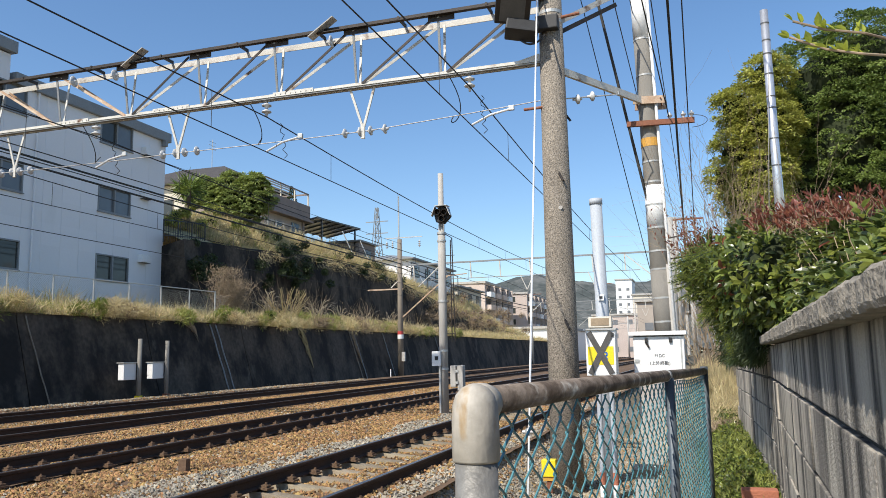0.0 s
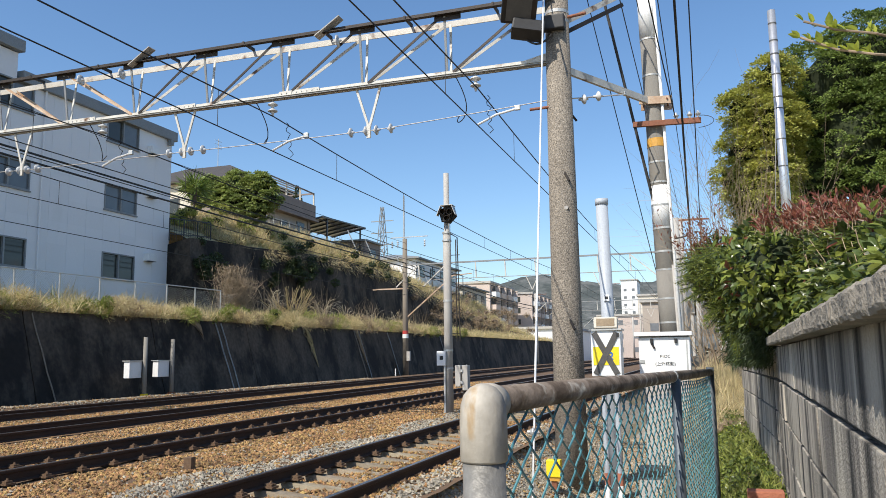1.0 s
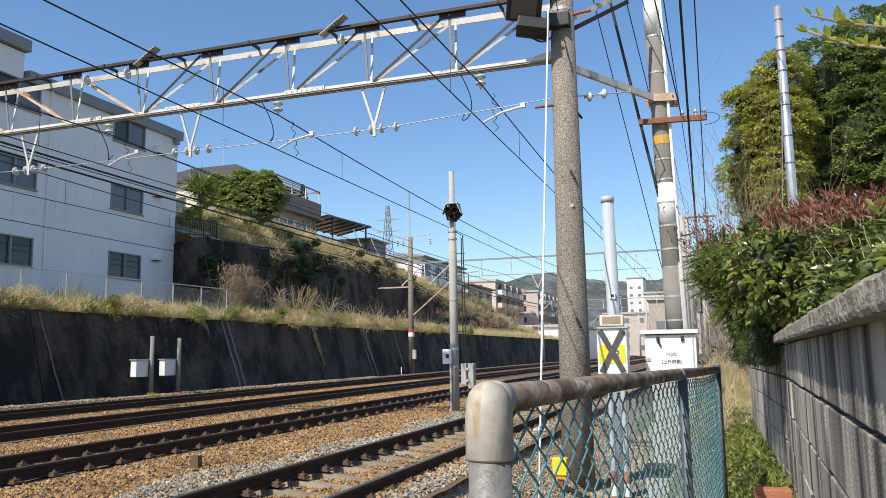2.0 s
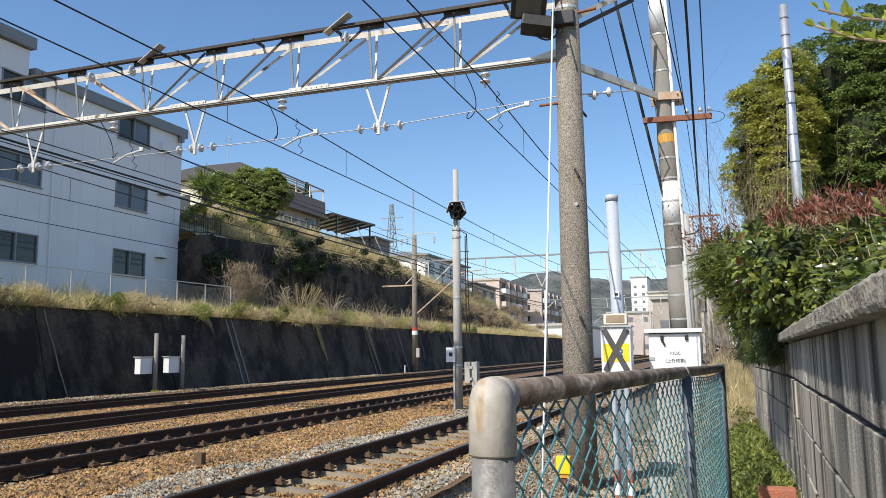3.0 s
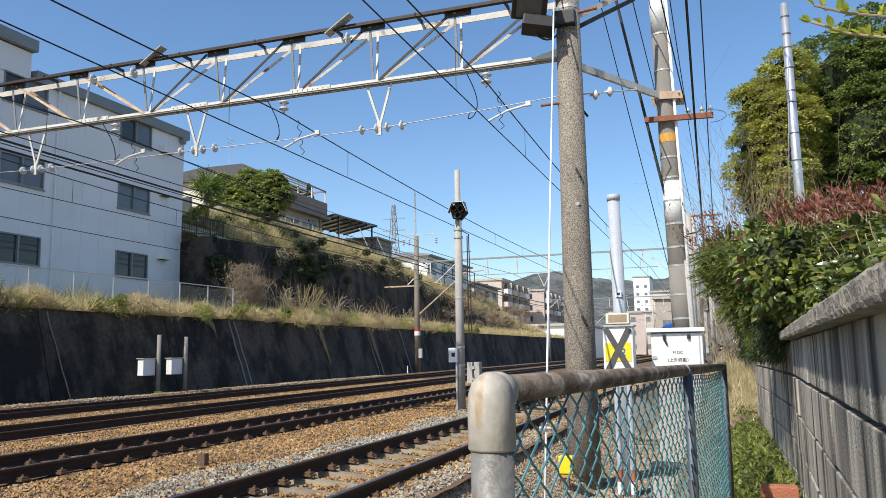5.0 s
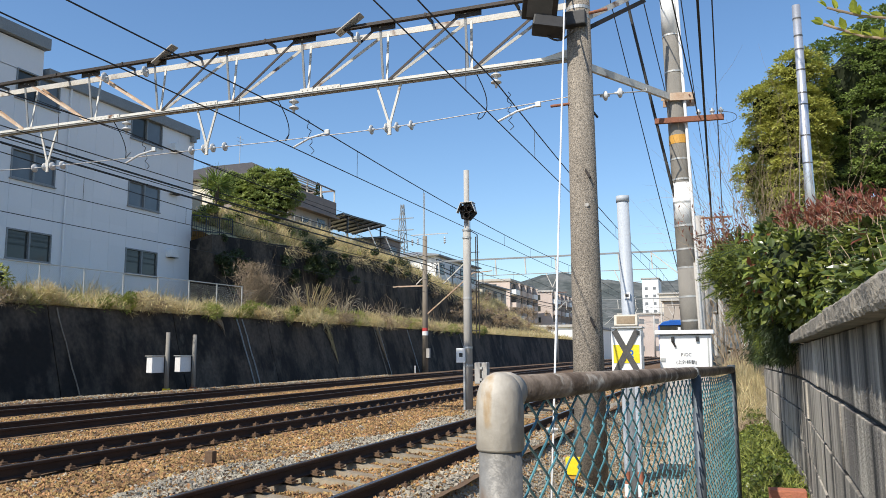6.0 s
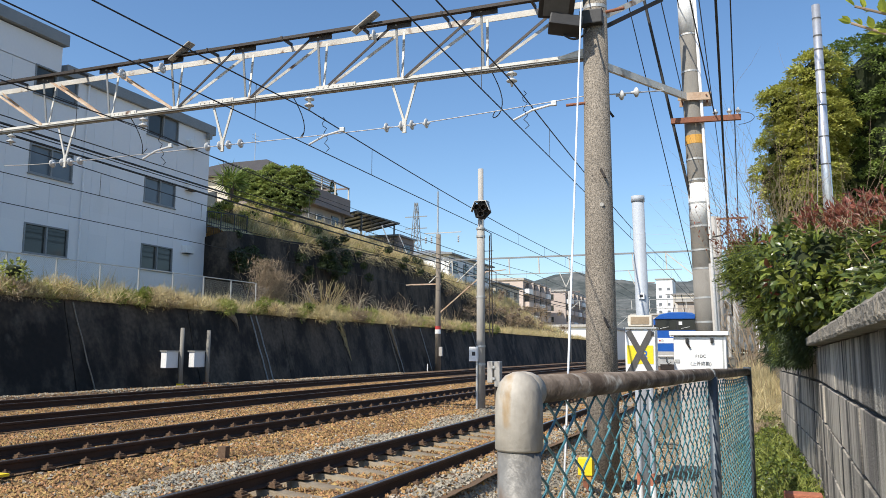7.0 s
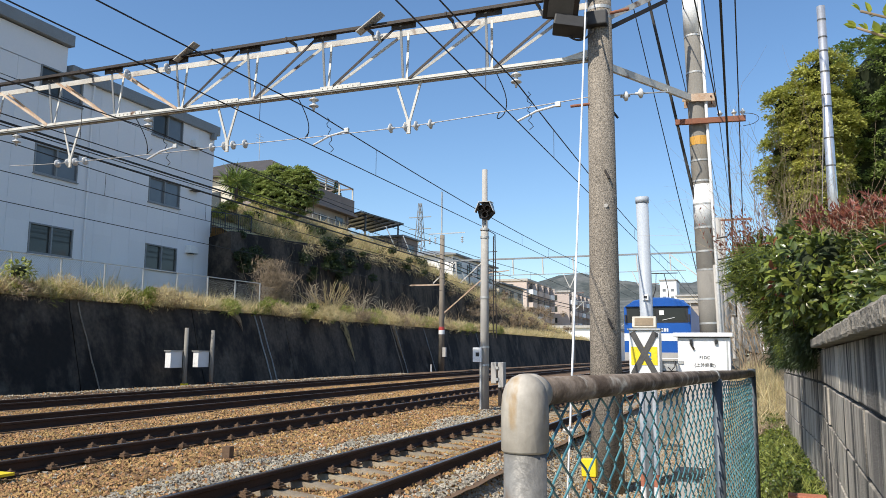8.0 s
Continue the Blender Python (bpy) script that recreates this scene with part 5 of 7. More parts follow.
def hip_roof(x0, x1, y0, y1, z, h, over=0.5):
    bm = bmesh.new()
    x0, x1, y0, y1 = x0 - over, x1 + over, y0 - over, y1 + over
    d = min(x1 - x0, y1 - y0) / 2
    base = [bm.verts.new(p) for p in ((x0, y0, z), (x1, y0, z), (x1, y1, z), (x0, y1, z))]
    low = [bm.verts.new((v.co.x, v.co.y, z - 0.15)) for v in base]
    if x1 - x0 > y1 - y0:
        r = [bm.verts.new((x0 + d, (y0 + y1) / 2, z + h)), bm.verts.new((x1 - d, (y0 + y1) / 2, z + h))]
        fs = ((base[0], base[1], r[1], r[0]), (base[1], base[2], r[1]), (base[2], base[3], r[0], r[1]), (base[3], base[0], r[0]))
    else:
        r = [bm.verts.new(((x0 + x1) / 2, y0 + d, z + h)), bm.verts.new(((x0 + x1) / 2, y1 - d, z + h))]
        fs = ((base[0], base[1], r[0]), (base[1], base[2], r[1], r[0]), (base[2], base[3], r[1]), (base[3], base[0], r[0], r[1]))
    for f in fs:
        bm.faces.new(f)
    for i in range(4):
        bm.faces.new((low[i], low[(i + 1) % 4], base[(i + 1) % 4], base[i]))
    bm.faces.new(low[::-1])
    return bm


def build_houses():
    # cream house with dark hipped roof
    h = thing("cream_house", (-36.7, 53, 9), "cream rendered house with a dark hipped roof", "house")
    part("wall", bx(-44, -32.4, 50, 57.5, 8.0, 14.6), M["cream"], h)
    part("roof", hip_roof(-44, -32.4, 50, 57.5, 14.75, 2.05), M["roof"], h, "dark slate hipped roof")
    hwin(h, -32.4, 51.5, 53.0, 11.8, 13.2)
    for x in (-39.6, -36.8):
        wf = part("window", bx(x, x + 1.5, 49.93, 49.99, 12.2, 13.5), M["frame"], h)
        part("pane", bx(x + 0.08, x + 1.42, 49.90, 49.93, 12.28, 13.42), M["pane"], wf)
    part("antenna", pathline(bmesh.new(), [Vector((-37.5, 54, 16.5)), Vector((-37.5, 54, 19.2))], 0.03, 5), M["galv"], h)
    for z in (18.4, 18.7, 19.0):
        part("antenna_rod", tb((-37.5, 53.5, z), (-37.5, 54.5, z), 0.015), M["galv"], h)
    # brown house with roof terrace
    b = thing("terrace_house", (-31.5, 53, 9.5), "beige and brown two-storey house with a walled roof terrace", "house")
    part("wall", bx(-35, -29.6, 49.2, 55.0, 8.8, 11.85), M["beige"], b)
    part("upper_wall", bx(-36, -29.2, 48.6, 55.4, 12.0, 13.2, None, 0.03), M["brownwall"], b, "dark brown terrace parapet")
    part("eave", bx(-36, -29.0, 48.4, 55.6, 11.85, 12.0), M["brownwall"], b)
    part("side_wall", bx(-34.9, -29.5, 54.7, 55.02, 8.8, 11.85), M["brownwall"], b)
    hwin(b, -29.6, 50.5, 51.6, 10.0, 11.4)
    hwin(b, -29.6, 53.0, 54.2, 10.2, 11.6)
    rail = part("terrace_screen", beam(bmesh.new(), (-29.3, 48.6, 14.25), (-29.3, 55.3, 14.15), 0.08, 0.09), M["brownwall"], b)
    for y in (48.7, 50.9, 53.0, 55.2):
        part("screen_post", bx(-29.36, -29.26, y, y + 0.09, 13.2, 14.2), M["cream"], rail)
    for z in (13.45, 13.65, 13.85, 14.02):
        part("screen_slat", bx(-29.33, -29.28, 48.7, 52.2, z, z + 0.09), M["cream"], rail)
    part("screen_back", beam(bmesh.new(), (-35, 55.2, 14.15), (-29.3, 55.2, 14.15), 0.10, 0.12), M["brownwall"], rail)
    sh = thing("potted_shrub", (-29.9, 53.6, 13.2), "small dark conical shrub on the terrace", "shrub")
    part("pot", lathe(bmesh.new(), (-29.9, 53.6, 12.9), (0, 0, 1), ((0, 0.18), (0.35, 0.24)), 12), M["brick"], sh)
    n = 900
    hh = rng.random(n) ** 1.3
    a = rng.uniform(0, 2 * math.pi, n)
    rr = 0.42 * (1.02 - hh) * rng.uniform(0.6, 1.05, n)
    v, f = quads(np.stack([-29.9 + rr * np.cos(a), 53.6 + rr * np.sin(a), 13.2 + 1.3 * hh], 1), np.stack([np.cos(a), np.sin(a), np.full(n, 0.6)], 1), unit(n), rng.uniform(0.08, 0.16, n), np.full(n, 0.06))
    raw("foliage", v, f, M["leaf_dark"], (0, 0, 0), "", "", "stuff", sh)
    # garden rail and fences
    f = thing("garden_railing", (-25.7, 34.5, 7.3), "black metal garden railing on top of the wall", "railing")
    for z in (7.55, 8.35):
        part("rail", beam(bmesh.new(), (-25.7, 33.0, z), (-25.7, 36.5, z + 0.3), 0.05, 0.05), M["black"], f)
    for i in range(19):
        k = i / 18
        part("bar", tb((-25.7, 33 + 3.5 * k, 7.2 + 0.25 * k), (-25.7, 33 + 3.5 * k, 8.35 + 0.3 * k), 0.012 if i % 6 else 0.035, None, 5), M["black"], f)
    g = thing("white_fence", (-28.6, 48, 10), "pale metal fence above the slope", "fence")
    for i in range(7):
        part("post", tb((-28.5, 44.5 + 1.1 * i, 9.4), (-28.5, 44.5 + 1.1 * i, 11.0), 0.03), M["galv"], g)
    for z in (10.55, 10.95):
        part("rail", tb((-28.5, 44.5, z), (-28.5, 51.1, z), 0.025), M["galv"], g)
    # carport
    c = thing("carport", (-29.5, 62, 9.5), "light metal carport with a tilted translucent roof", "carport")
    part("roof_sheet", beam(bmesh.new(), (-30.6, 56.0, 12.15), (-30.6, 64.4, 12.45), 3.4, 0.05, (-0.18, 0, 1)), M["solar"], c, "translucent grey roof sheet")
    for i in range(7):
        y = 56.0 + 1.4 * i
        part("rib", beam(bmesh.new(), (-28.9, y, 12.38 + 0.036 * (y - 56)), (-32.3, y, 11.76 + 0.036 * (y - 56)), 0.07, 0.10), M["frame"], c)
    part("edge_beam", beam(bmesh.new(), (-28.9, 56, 12.40), (-28.9, 64.4, 12.70), 0.08, 0.12), M["frame"], c)
    for y in (57, 63.5):
        part("post", bx(-29.1, -28.98, y, y + 0.12, 9.2, 12.4), M["frame"], c)
    # house beyond and sheds
    for name, x0, x1, y0, y1, z0, z1, m, lab in (
        ("grey_shed", -31.5, -28.6, 63.5, 67.0, 9.0, 11.4, "brownwall", "small grey-brown shed with a flat roof"),
        ("white_house", -36, -28.4, 76, 90, 7.5, 11.2, "white", "white low house with a wide flat eave"),
        ("low_house", -36, -28.6, 93, 104, 7.0, 9.6, "cream", "cream low house beyond the slope")):
        hh = thing(name, ((x0 + x1) / 2, (y0 + y1) / 2, z0), lab, "house")
        part("wall", bx(x0, x1, y0, y1, z0, z1), M[m], hh)
        part("roof", hip_roof(x0, x1, y0, y1, z1 + 0.15, 0.2 if name == "grey_shed" else 0.9, 0.25 if name == "grey_shed" else 0.5), M["parapet"], hh)
        n = int((y1 - y0) / 4) + 1
        for i in range(n):
            yy = y0 + (y1 - y0) * (i + 0.5) / n
            hwin(hh, x1, yy - 0.8, yy + 0.8, z1 - 1.8, z1 - 0.6)
    fr = thing("frame_trellis", (-27.6, 70, 8), "pale leaning pipe frames on the slope", "trellis")
    for i in range(9):
        y = 60 + 3.6 * i
        part("pipe", tb((-27.2, y, slope_z(-27.2, y) - 0.2), (-27.9, y - 1.4, slope_z(-27.5, y) + 2.3), 0.045), M["white"], fr)
    part("pipe", tb((-27.6, 74, 10.6), (-27.6, 90, 10.6), 0.05), M["frame"], fr)
    for y in (74, 79, 84, 90):
        part("pipe", tb((-27.6, y, 8), (-27.6, y, 10.6), 0.05), M["frame"], fr)


def build_distance():
    # lattice pylon
    p = thing("pylon", (-127, 300, 4), "distant grey lattice power pylon", "pylon")
    bz, tz = -0.4, 63.0
    for sx in (-1, 1):
        for sy in (-1, 1):
            part("leg", beam(bmesh.new(), (-127 + 4.5 * sx, 300 + 4.5 * sy, bz), (-127 + 0.5 * sx, 300 + 0.5 * sy, tz), 0.24, 0.24), M["parapet"], p)
    for i in range(11):
        z = bz + (tz - bz) * i / 11
        a, z2 = 4.5 - 4.0 * i / 11, bz + (tz - bz) * (i + 1) / 11
        a2 = 4.5 - 4.0 * (i + 1) / 11
        bm = bmesh.new()
        for s in (-1, 1):
            beam(bm, (-127 - a * s, 300 - a, z), (-127 + a2 * s, 300 - a2, z2), 0.16, 0.16)
            beam(bm, (-127 - a * s, 300 + a, z), (-127 + a2 * s, 300 + a2, z2), 0.22, 0.22)
        part("lattice", bm, M["parapet"], p)
    for z in (47, 52, 57):
        part("arm", beam(bmesh.new(), (-127 - 5, 300, z), (-127 + 5, 300, z), 0.3, 0.35), M["parapet"], p)
    # apartment block
    a = thing("apartment_block", (-48, 190, 3), "pinkish five-storey apartment block with balconies", "apartment building")

    def block(x0, x1, y0, y1, z1, m):
        part("wall", bx(x0, x1, y0, y1, 0, z1), M[m], a)
        part("roof", bx(x0 - 0.3, x1 + 0.3, y0 - 0.3, y1 + 0.3, z1, z1 + 0.5), M["concrete_lt"], a)
        nf = int(z1 / 3)
        for k in range(nf):
            z = z1 - 3 * (k + 1)
            n = int((y1 - y0) / 5)
            for i in range(n):
                y = y0 + (y1 - y0) * (i + 0.5) / n
                # wide dark pane also stands for the shaded balcony recess
                part("window", bx(x1 + 0.01, x1 + 0.06, y - 2.0, y + 2.0, z + 0.3, z + 2.6), M["pane"], a)
                part("balcony", bx(x1, x1 + 1.3, y - 2.2, y + 1.6, z - 0.15, z + 1.0), M["pinkwall"] if (k + i) % 3 else M["white"], a)
                part("partition", bx(x1, x1 + 1.2, y + 2.1, y + 2.3, z - 0.15, z + 2.7), M["pinkwall"], a)
            part("window", bx(x1 - 4.5, x1 - 3.2, y0 - 0.06, y0 - 0.01, z + 0.9, z + 2.3), M["pane"], a)
            part("window", bx(x1 - 8.5, x1 - 7.2, y0 - 0.06, y0 - 0.01, z + 0.9, z + 2.3), M["pane"], a)
    block(-66, -47.5, 176, 200, 17.6, "pinkwall")
    block(-60, -44.0, 206, 235, 17.0, "pinkwall")
    # factory and offices beyond the tracks
    for name, x0, x1, y0, y1, z1, m, lab in (
        ("warehouse", -30, -22, 128, 170, 5.2, "white", "long white low warehouse roof beyond the wall"),
        ("beige_office", -24, -14, 185, 205, 9.5, "pinkwall", "plain beige office block in the distance"),
        ("tower_block", -33, -26.5, 330, 345, 30.5, "white", "white tower block in the distance"),
        ("tower_block", -28, -22, 335, 350, 24, "concrete_lt", "grey tower block in the distance"),
        ("office_block", -16, -8.5, 200, 215, 15, "cream", "cream office block in the distance"),
        ("flat_block", -70, -50, 280, 300, 16, "cream", "cream block of flats in the distance"),
        ("flat_block", -12, -4, 260, 280, 13, "concrete_lt", "grey block of flats in the distance"),
        ("depot_building", -9, -2.6, 120, 140, 8.5, "beige", "beige depot building beside the tracks"),
        ("flat_block", 3, 14, 230, 250, 17, "white", "white block of flats in the distance")):
        t = thing(name, ((x0 + x1) / 2, (y0 + y1) / 2, 0), lab, "building", "distant buildings")
        part("wall", bx(x0, x1, y0, y1, -0.3, z1), M[m], t)
        part("roof", bx(x0 - 0.4, x1 + 0.4, y0 - 0.4, y1 + 0.4, z1, z1 + 0.4), M["concrete_lt"], t)
        for k in range(int(z1 / 3.1)):
            for i in range(max(1, int((x1 - x0) / 3))):
                xx = x0 + (x1 - x0) * (i + 0.5) / max(1, int((x1 - x0) / 3))
                part("window", bx(xx - 0.6, xx + 0.6, y0 - 0.05, y0 - 0.01, 1.2 + 3.1 * k, 2.3 + 3.1 * k), M["far_pane"], t)
    # wooded hill
    bm = bmesh.new()

    def hz(x, y):
        s = math.exp(-((y - 1000) / 260) ** 2)
        return -6 + s * (95 + 28 * noise.noise((x * 0.004, 0, 3)) + 14 * noise.noise((x * 0.013, y * 0.01, 5))) + 5 * noise.noise((x * 0.05, y * 0.05, 7))
    grid(bm, [-1000 + 14 * i for i in range(120)], [600 + 22 * i for i in range(38)], hz)
    solo("wooded_hill", bm, M["wood_far"], (-100, 900, 0), "distant bare-wooded hill, haze mixed into its colour", "hill", kind="structure", smooth=True)


# ---- right side: block wall, path, hedge ----
WALL = ((0.235, 1.0), (0.40, 5.5), (0.33, 9.4))     # face line: x, y


def wall_x(y):
    return float(np.interp(y, [p[1] for p in WALL], [p[0] for p in WALL]))


def block_mesh(w):
    bm = bx(0.0, 0.12, -w / 2 + 0.0012, w / 2 - 0.0012, 0.006, 0.194, None, 0.004)
    me = bpy.data.meshes.new("wall_block")
    bm.to_mesh(me)
    bm.free()
    me.materials.append(M["block"])
    return me


def build_right_wall():
    w = thing("block_wall", (0.55, 6, 0), "streaked grey concrete block wall with a rough coping", "wall", kind="structure")
    me = block_mesh(0.40)
    ztop = 1.30
    capz = lambda y: 1.334 - 0.007 * max(y, 0)
    cop_z = lambda y: 1.322 - 0.0035 * max(y, 0)
    for c in range(7):
        y = -1.0 + 0.2 * (c % 2)
        while y < 9.25:
            z = capz(y) - 0.2 * (c + 1) - (0.0 if c == 0 else 0.004)
            o = new("wall_block", me)
            o.parent = w
            a = math.atan2(wall_x(y + 0.2) - wall_x(y - 0.2), 0.4)
            o.location = (wall_x(y) - 0.55 + 0.002 * rng.normal(), y - 6, z)
            o.rotation_euler = (0, 0, -a)
            y += 0.40
    part("mortar_core", loft_wall(0.016, 0.11, -0.2, ztop), M["mortar"], w, "mortar joints")
    y = -1.0
    while y < 5.2:
        L = 0.62
        bm = bmesh.new()
        prof = ((-0.050, 0.0), (-0.054, 0.008), (-0.054, 0.040), (-0.044, 0.049), (0.15, 0.049), (0.16, 0.0))
        rings = []
        for k in range(31):
            yy = y + 0.003 + (L - 0.006) * k / 30
            ridge = 0.0035 * math.sin(yy * 95 + 2 * noise.noise((yy * 5, 0, 0)))
            rings.append([bm.verts.new((wall_x(yy) + a + ridge * (a < 0) + 0.006 * noise.noise((a * 9, yy * 22, b * 30)), yy, cop_z(yy) + b + 0.004 * noise.noise((a * 9, yy * 18, b * 9)))) for a, b in prof])
        for r0, r1 in zip(rings, rings[1:]):
            for i in range(6):
                bm.faces.new((r0[i], r0[(i + 1) % 6], r1[(i + 1) % 6], r1[i]))
        bm.faces.new(rings[0][::-1])
        bm.faces.new(rings[-1])
        part("coping_stone", bm, M["cap"], w)
        y += L
    solo("terrace_soil", bx(0.56, 30, -2, 40, -0.2, 1.28), M["earth"], (5, 10, 0), "raised earth behind the block wall", "ground", kind="structure")
    solo("loose_brick", bx(0.16, 0.35, 4.75, 4.86, 0.405, 0.508, None, 0.006), M["brick"], (0.26, 4.8, 0.405), "weathered red brick lying in the grass", "brick")


def loft_wall(a, b, z0, z1):
    bm = bmesh.new()
    ys = [-1.2, 1.0, 5.5, 9.3]
    rings = [[bm.verts.new((wall_x(y) + dx, y, z)) for dx, z in ((a, z0), (b, z0), (b, z1), (a, z1))] for y in ys]
    for r0, r1 in zip(rings, rings[1:]):
        for i in range(4):
            bm.faces.new((r0[i], r0[(i + 1) % 4], r1[(i + 1) % 4], r1[i]))
    bm.faces.new(rings[0][::-1])
    bm.faces.new(rings[-1])
    return bm


# ---- near fence ----
FP = (Vector((-0.305, 1.08, 0)), Vector((-0.14, 3.2, 0)), Vector((0.0, 5.2, 0)))
FZ = (1.222, 1.180, 1.145)


def build_fence():
    f = thing("chain_link_fence", (-0.15, 3, 0.1), "blue-green chain-link fence with a weathered pipe frame", "fence")
    a, b, c = (Vector((p.x, p.y, z)) for p, z in zip(FP, FZ))
    part("end_post", tb((a.x, a.y, 0.0), (a.x, a.y, 1.13), 0.0302, None, 28), M["fence_post"], f, "thick galvanised end post", True)
    # elbow: bent from the post into the rail
    d = (b - a).normalized()
    bm = lathe(bmesh.new(), (a.x, a.y, 1.128), (0, 0, 1), ((0, 0.0315), (0.003, 0.0335), (0.060, 0.0335), (0.078, 0.0320), (0.092, 0.0275), (0.102, 0.0190), (0.107, 0.0080), (0.108, 0.0010)), 28)
    lathe(bm, Vector((a.x, a.y, 1.2075)), d, ((0.0, 0.0285), (0.030, 0.0285), (0.046, 0.0262), (0.050, 0.0220)), 24)
    part("elbow_cap", bm, M["elbow"], f, "stained white elbow cap", True)
    a2 = Vector((a.x, a.y, 1.2095)) + d * 0.03
    part("top_rail", pathline(bmesh.new(), [a2, b, c], 0.0214, 20), M["fence_rail"], f, "brown weathered top rail", True)
    part("middle_post", tb((b.x + 0.012, b.y, 0.0), (b.x + 0.012, b.y, b.z - 0.01), 0.019, None, 16), M["darkpost"], f, "dark blue middle post", True)
    part("post_band", lathe(bmesh.new(), b - d * 0.02, d, ((0, 0.0235), (0.04, 0.0235)), 20), M["galv"], f)
    part("post_strap", beam(bmesh.new(), (b.x - 0.02, b.y - 0.02, b.z), (b.x - 0.02, b.y - 0.02, b.z - 0.11), 0.006, 0.03), M["galv"], f)
    part("far_post", tb((c.x, c.y, 0.0), (c.x, c.y, c.z + 0.03), 0.023, None, 16), M["darkpost"], f, "dark blue far post", True)
    part("bottom_rail", pathline(bmesh.new(), [Vector((p.x, p.y, 0.16)) for p in (a, b, c)], 0.012, 10), M["bluegreen"], f)
    # each wire is a zigzag running down, woven round its neighbours
    k = 0
    for p, q in ((a, b), (b, c)):
        L = (q - p).length
        ax = (q - p) / L
        n = int((L - 0.05) / 0.050)
        nor = ax.cross(Vector((0, 0, 1))).normalized()
        for i in range(n):
            s0 = 0.045 + i * (L - 0.06) / n
            bm = bmesh.new()
            zt = p.z + (q.z - p.z) * s0 / L - 0.03
            pts = []
            j = 0
            while zt - 0.033 * j > 0.17:
                side_ = (1 if (i + j) % 2 else -1)
                wob = 0.004 * math.sin(i * 1.7 + j * 0.9) + 0.0035 * rng.normal()
                pts.append(Vector((p.x, p.y, 0)) + Vector((ax.x, ax.y, 0)) * (s0 + 0.0255 * side_ + wob) + nor * 0.0030 * side_ + Vector((0, 0, zt - 0.033 * j + 0.004 * math.sin(0.4 * j + 0.23 * i))))
                j += 1
            fine = []
            for u, v in zip(pts, pts[1:]):
                fine += [u.lerp(v, 0.06) + Vector((0, 0, 0.002)), u.lerp(v, 0.3), u.lerp(v, 0.7), u.lerp(v, 0.94) - Vector((0, 0, 0.002))]
            pathline(bm, fine, 0.0023, 6)
            part("mesh_wire", bm, M["bluegreen"], f)
            k += 1


build_gantry()
build_catenary()
build_pole()
build_guy()
build_utility_pole()
build_signal()
build_left_posts()
build_far_gantries()
build_equipment()
build_building()
build_houses()
build_distance()
build_right_wall()
build_fence()
loco = build_loco()


# ---- vegetation ----
def blades(name, n, place, lens, material, loc, label, lean=0.55, width=0.012, parent=None, cat="grass"):
    """Grass blades standing on place(n) -> points."""
    p = place(n)
    n = len(p)
    d = np.stack([rng.normal(0, lean, n), rng.normal(0, lean, n), np.ones(n)], 1)
    up = unit(n)
    tuft = np.array([noise.noise((a * 1.6, c * 1.1, 5)) for a, c in p[:, :2]])
    L = rng.uniform(*lens, n) * np.clip(0.75 + 1.3 * tuft, 0.25, 1.7)
    v, f = quads(p, d, up, L, L * 0 + width * rng.uniform(0.6, 1.5, n), 0.35)
    return raw(name, v, f, material, loc, label, cat, "stuff", parent)


def clump_leaves(centers, radii, per, size, flat=0.75, droop=0.2):
    """Leaves on the outside of many clumps."""
    cs, ds, ups, ls = [], [], [], []
    for c, r in zip(centers, radii):
        u = unit(per)
        k = rng.uniform(0.55, 1.05, (per, 1))
        cs.append(np.asarray(c) + u * r * k * np.array([1, 1, flat]))
        ds.append(u + 0.7 * unit(per) + np.array([0, 0, -droop]))
        ups.append(u * 0.5 + unit(per) * 0.5 + np.array([0, 0, 0.6]))
        ls.append(rng.uniform(0.65, 1.25, per) * size)
    return np.concatenate(cs), np.concatenate(ds), np.concatenate(ups), np.concatenate(ls)


def lumpy(bm, c, r, flat=0.8, seed=0, rough=0.25):
    res = bmesh.ops.create_icosphere(bm, subdivisions=3, radius=1.0)
    for v in res["verts"]:
        k = 1 + rough * noise.noise(v.co * 2.2 + Vector((seed, seed * 2, 0)))
        v.co = Vector((c[0] + v.co.x * r * k, c[1] + v.co.y * r * k, c[2] + v.co.z * r * k * flat))
    return bm


def branch(bm, p, d, length, r, depth, spread=0.5, seg=4):
    """A crooked branch that forks."""
    p, d = Vector(p), Vector(d).normalized()
    pts = [p]
    for _ in range(seg):
        d = (d + Vector(rng.normal(0, 0.14, 3))).normalized()
        p = p + d * length / seg
        pts.append(p)
    for i, (a, b) in enumerate(zip(pts, pts[1:])):
        tube(bm, a, b, r * (1 - 0.6 * i / seg), r * (1 - 0.6 * (i + 1) / seg), 5 if r > 0.01 else 3, False)
    if depth:
        for k in range(3):
            q = pts[1 + int(rng.integers(seg))]
            branch(bm, q, d + Vector(rng.normal(0, spread, 3)), length * 0.62, r * 0.5, depth - 1, spread, seg)
    return bm


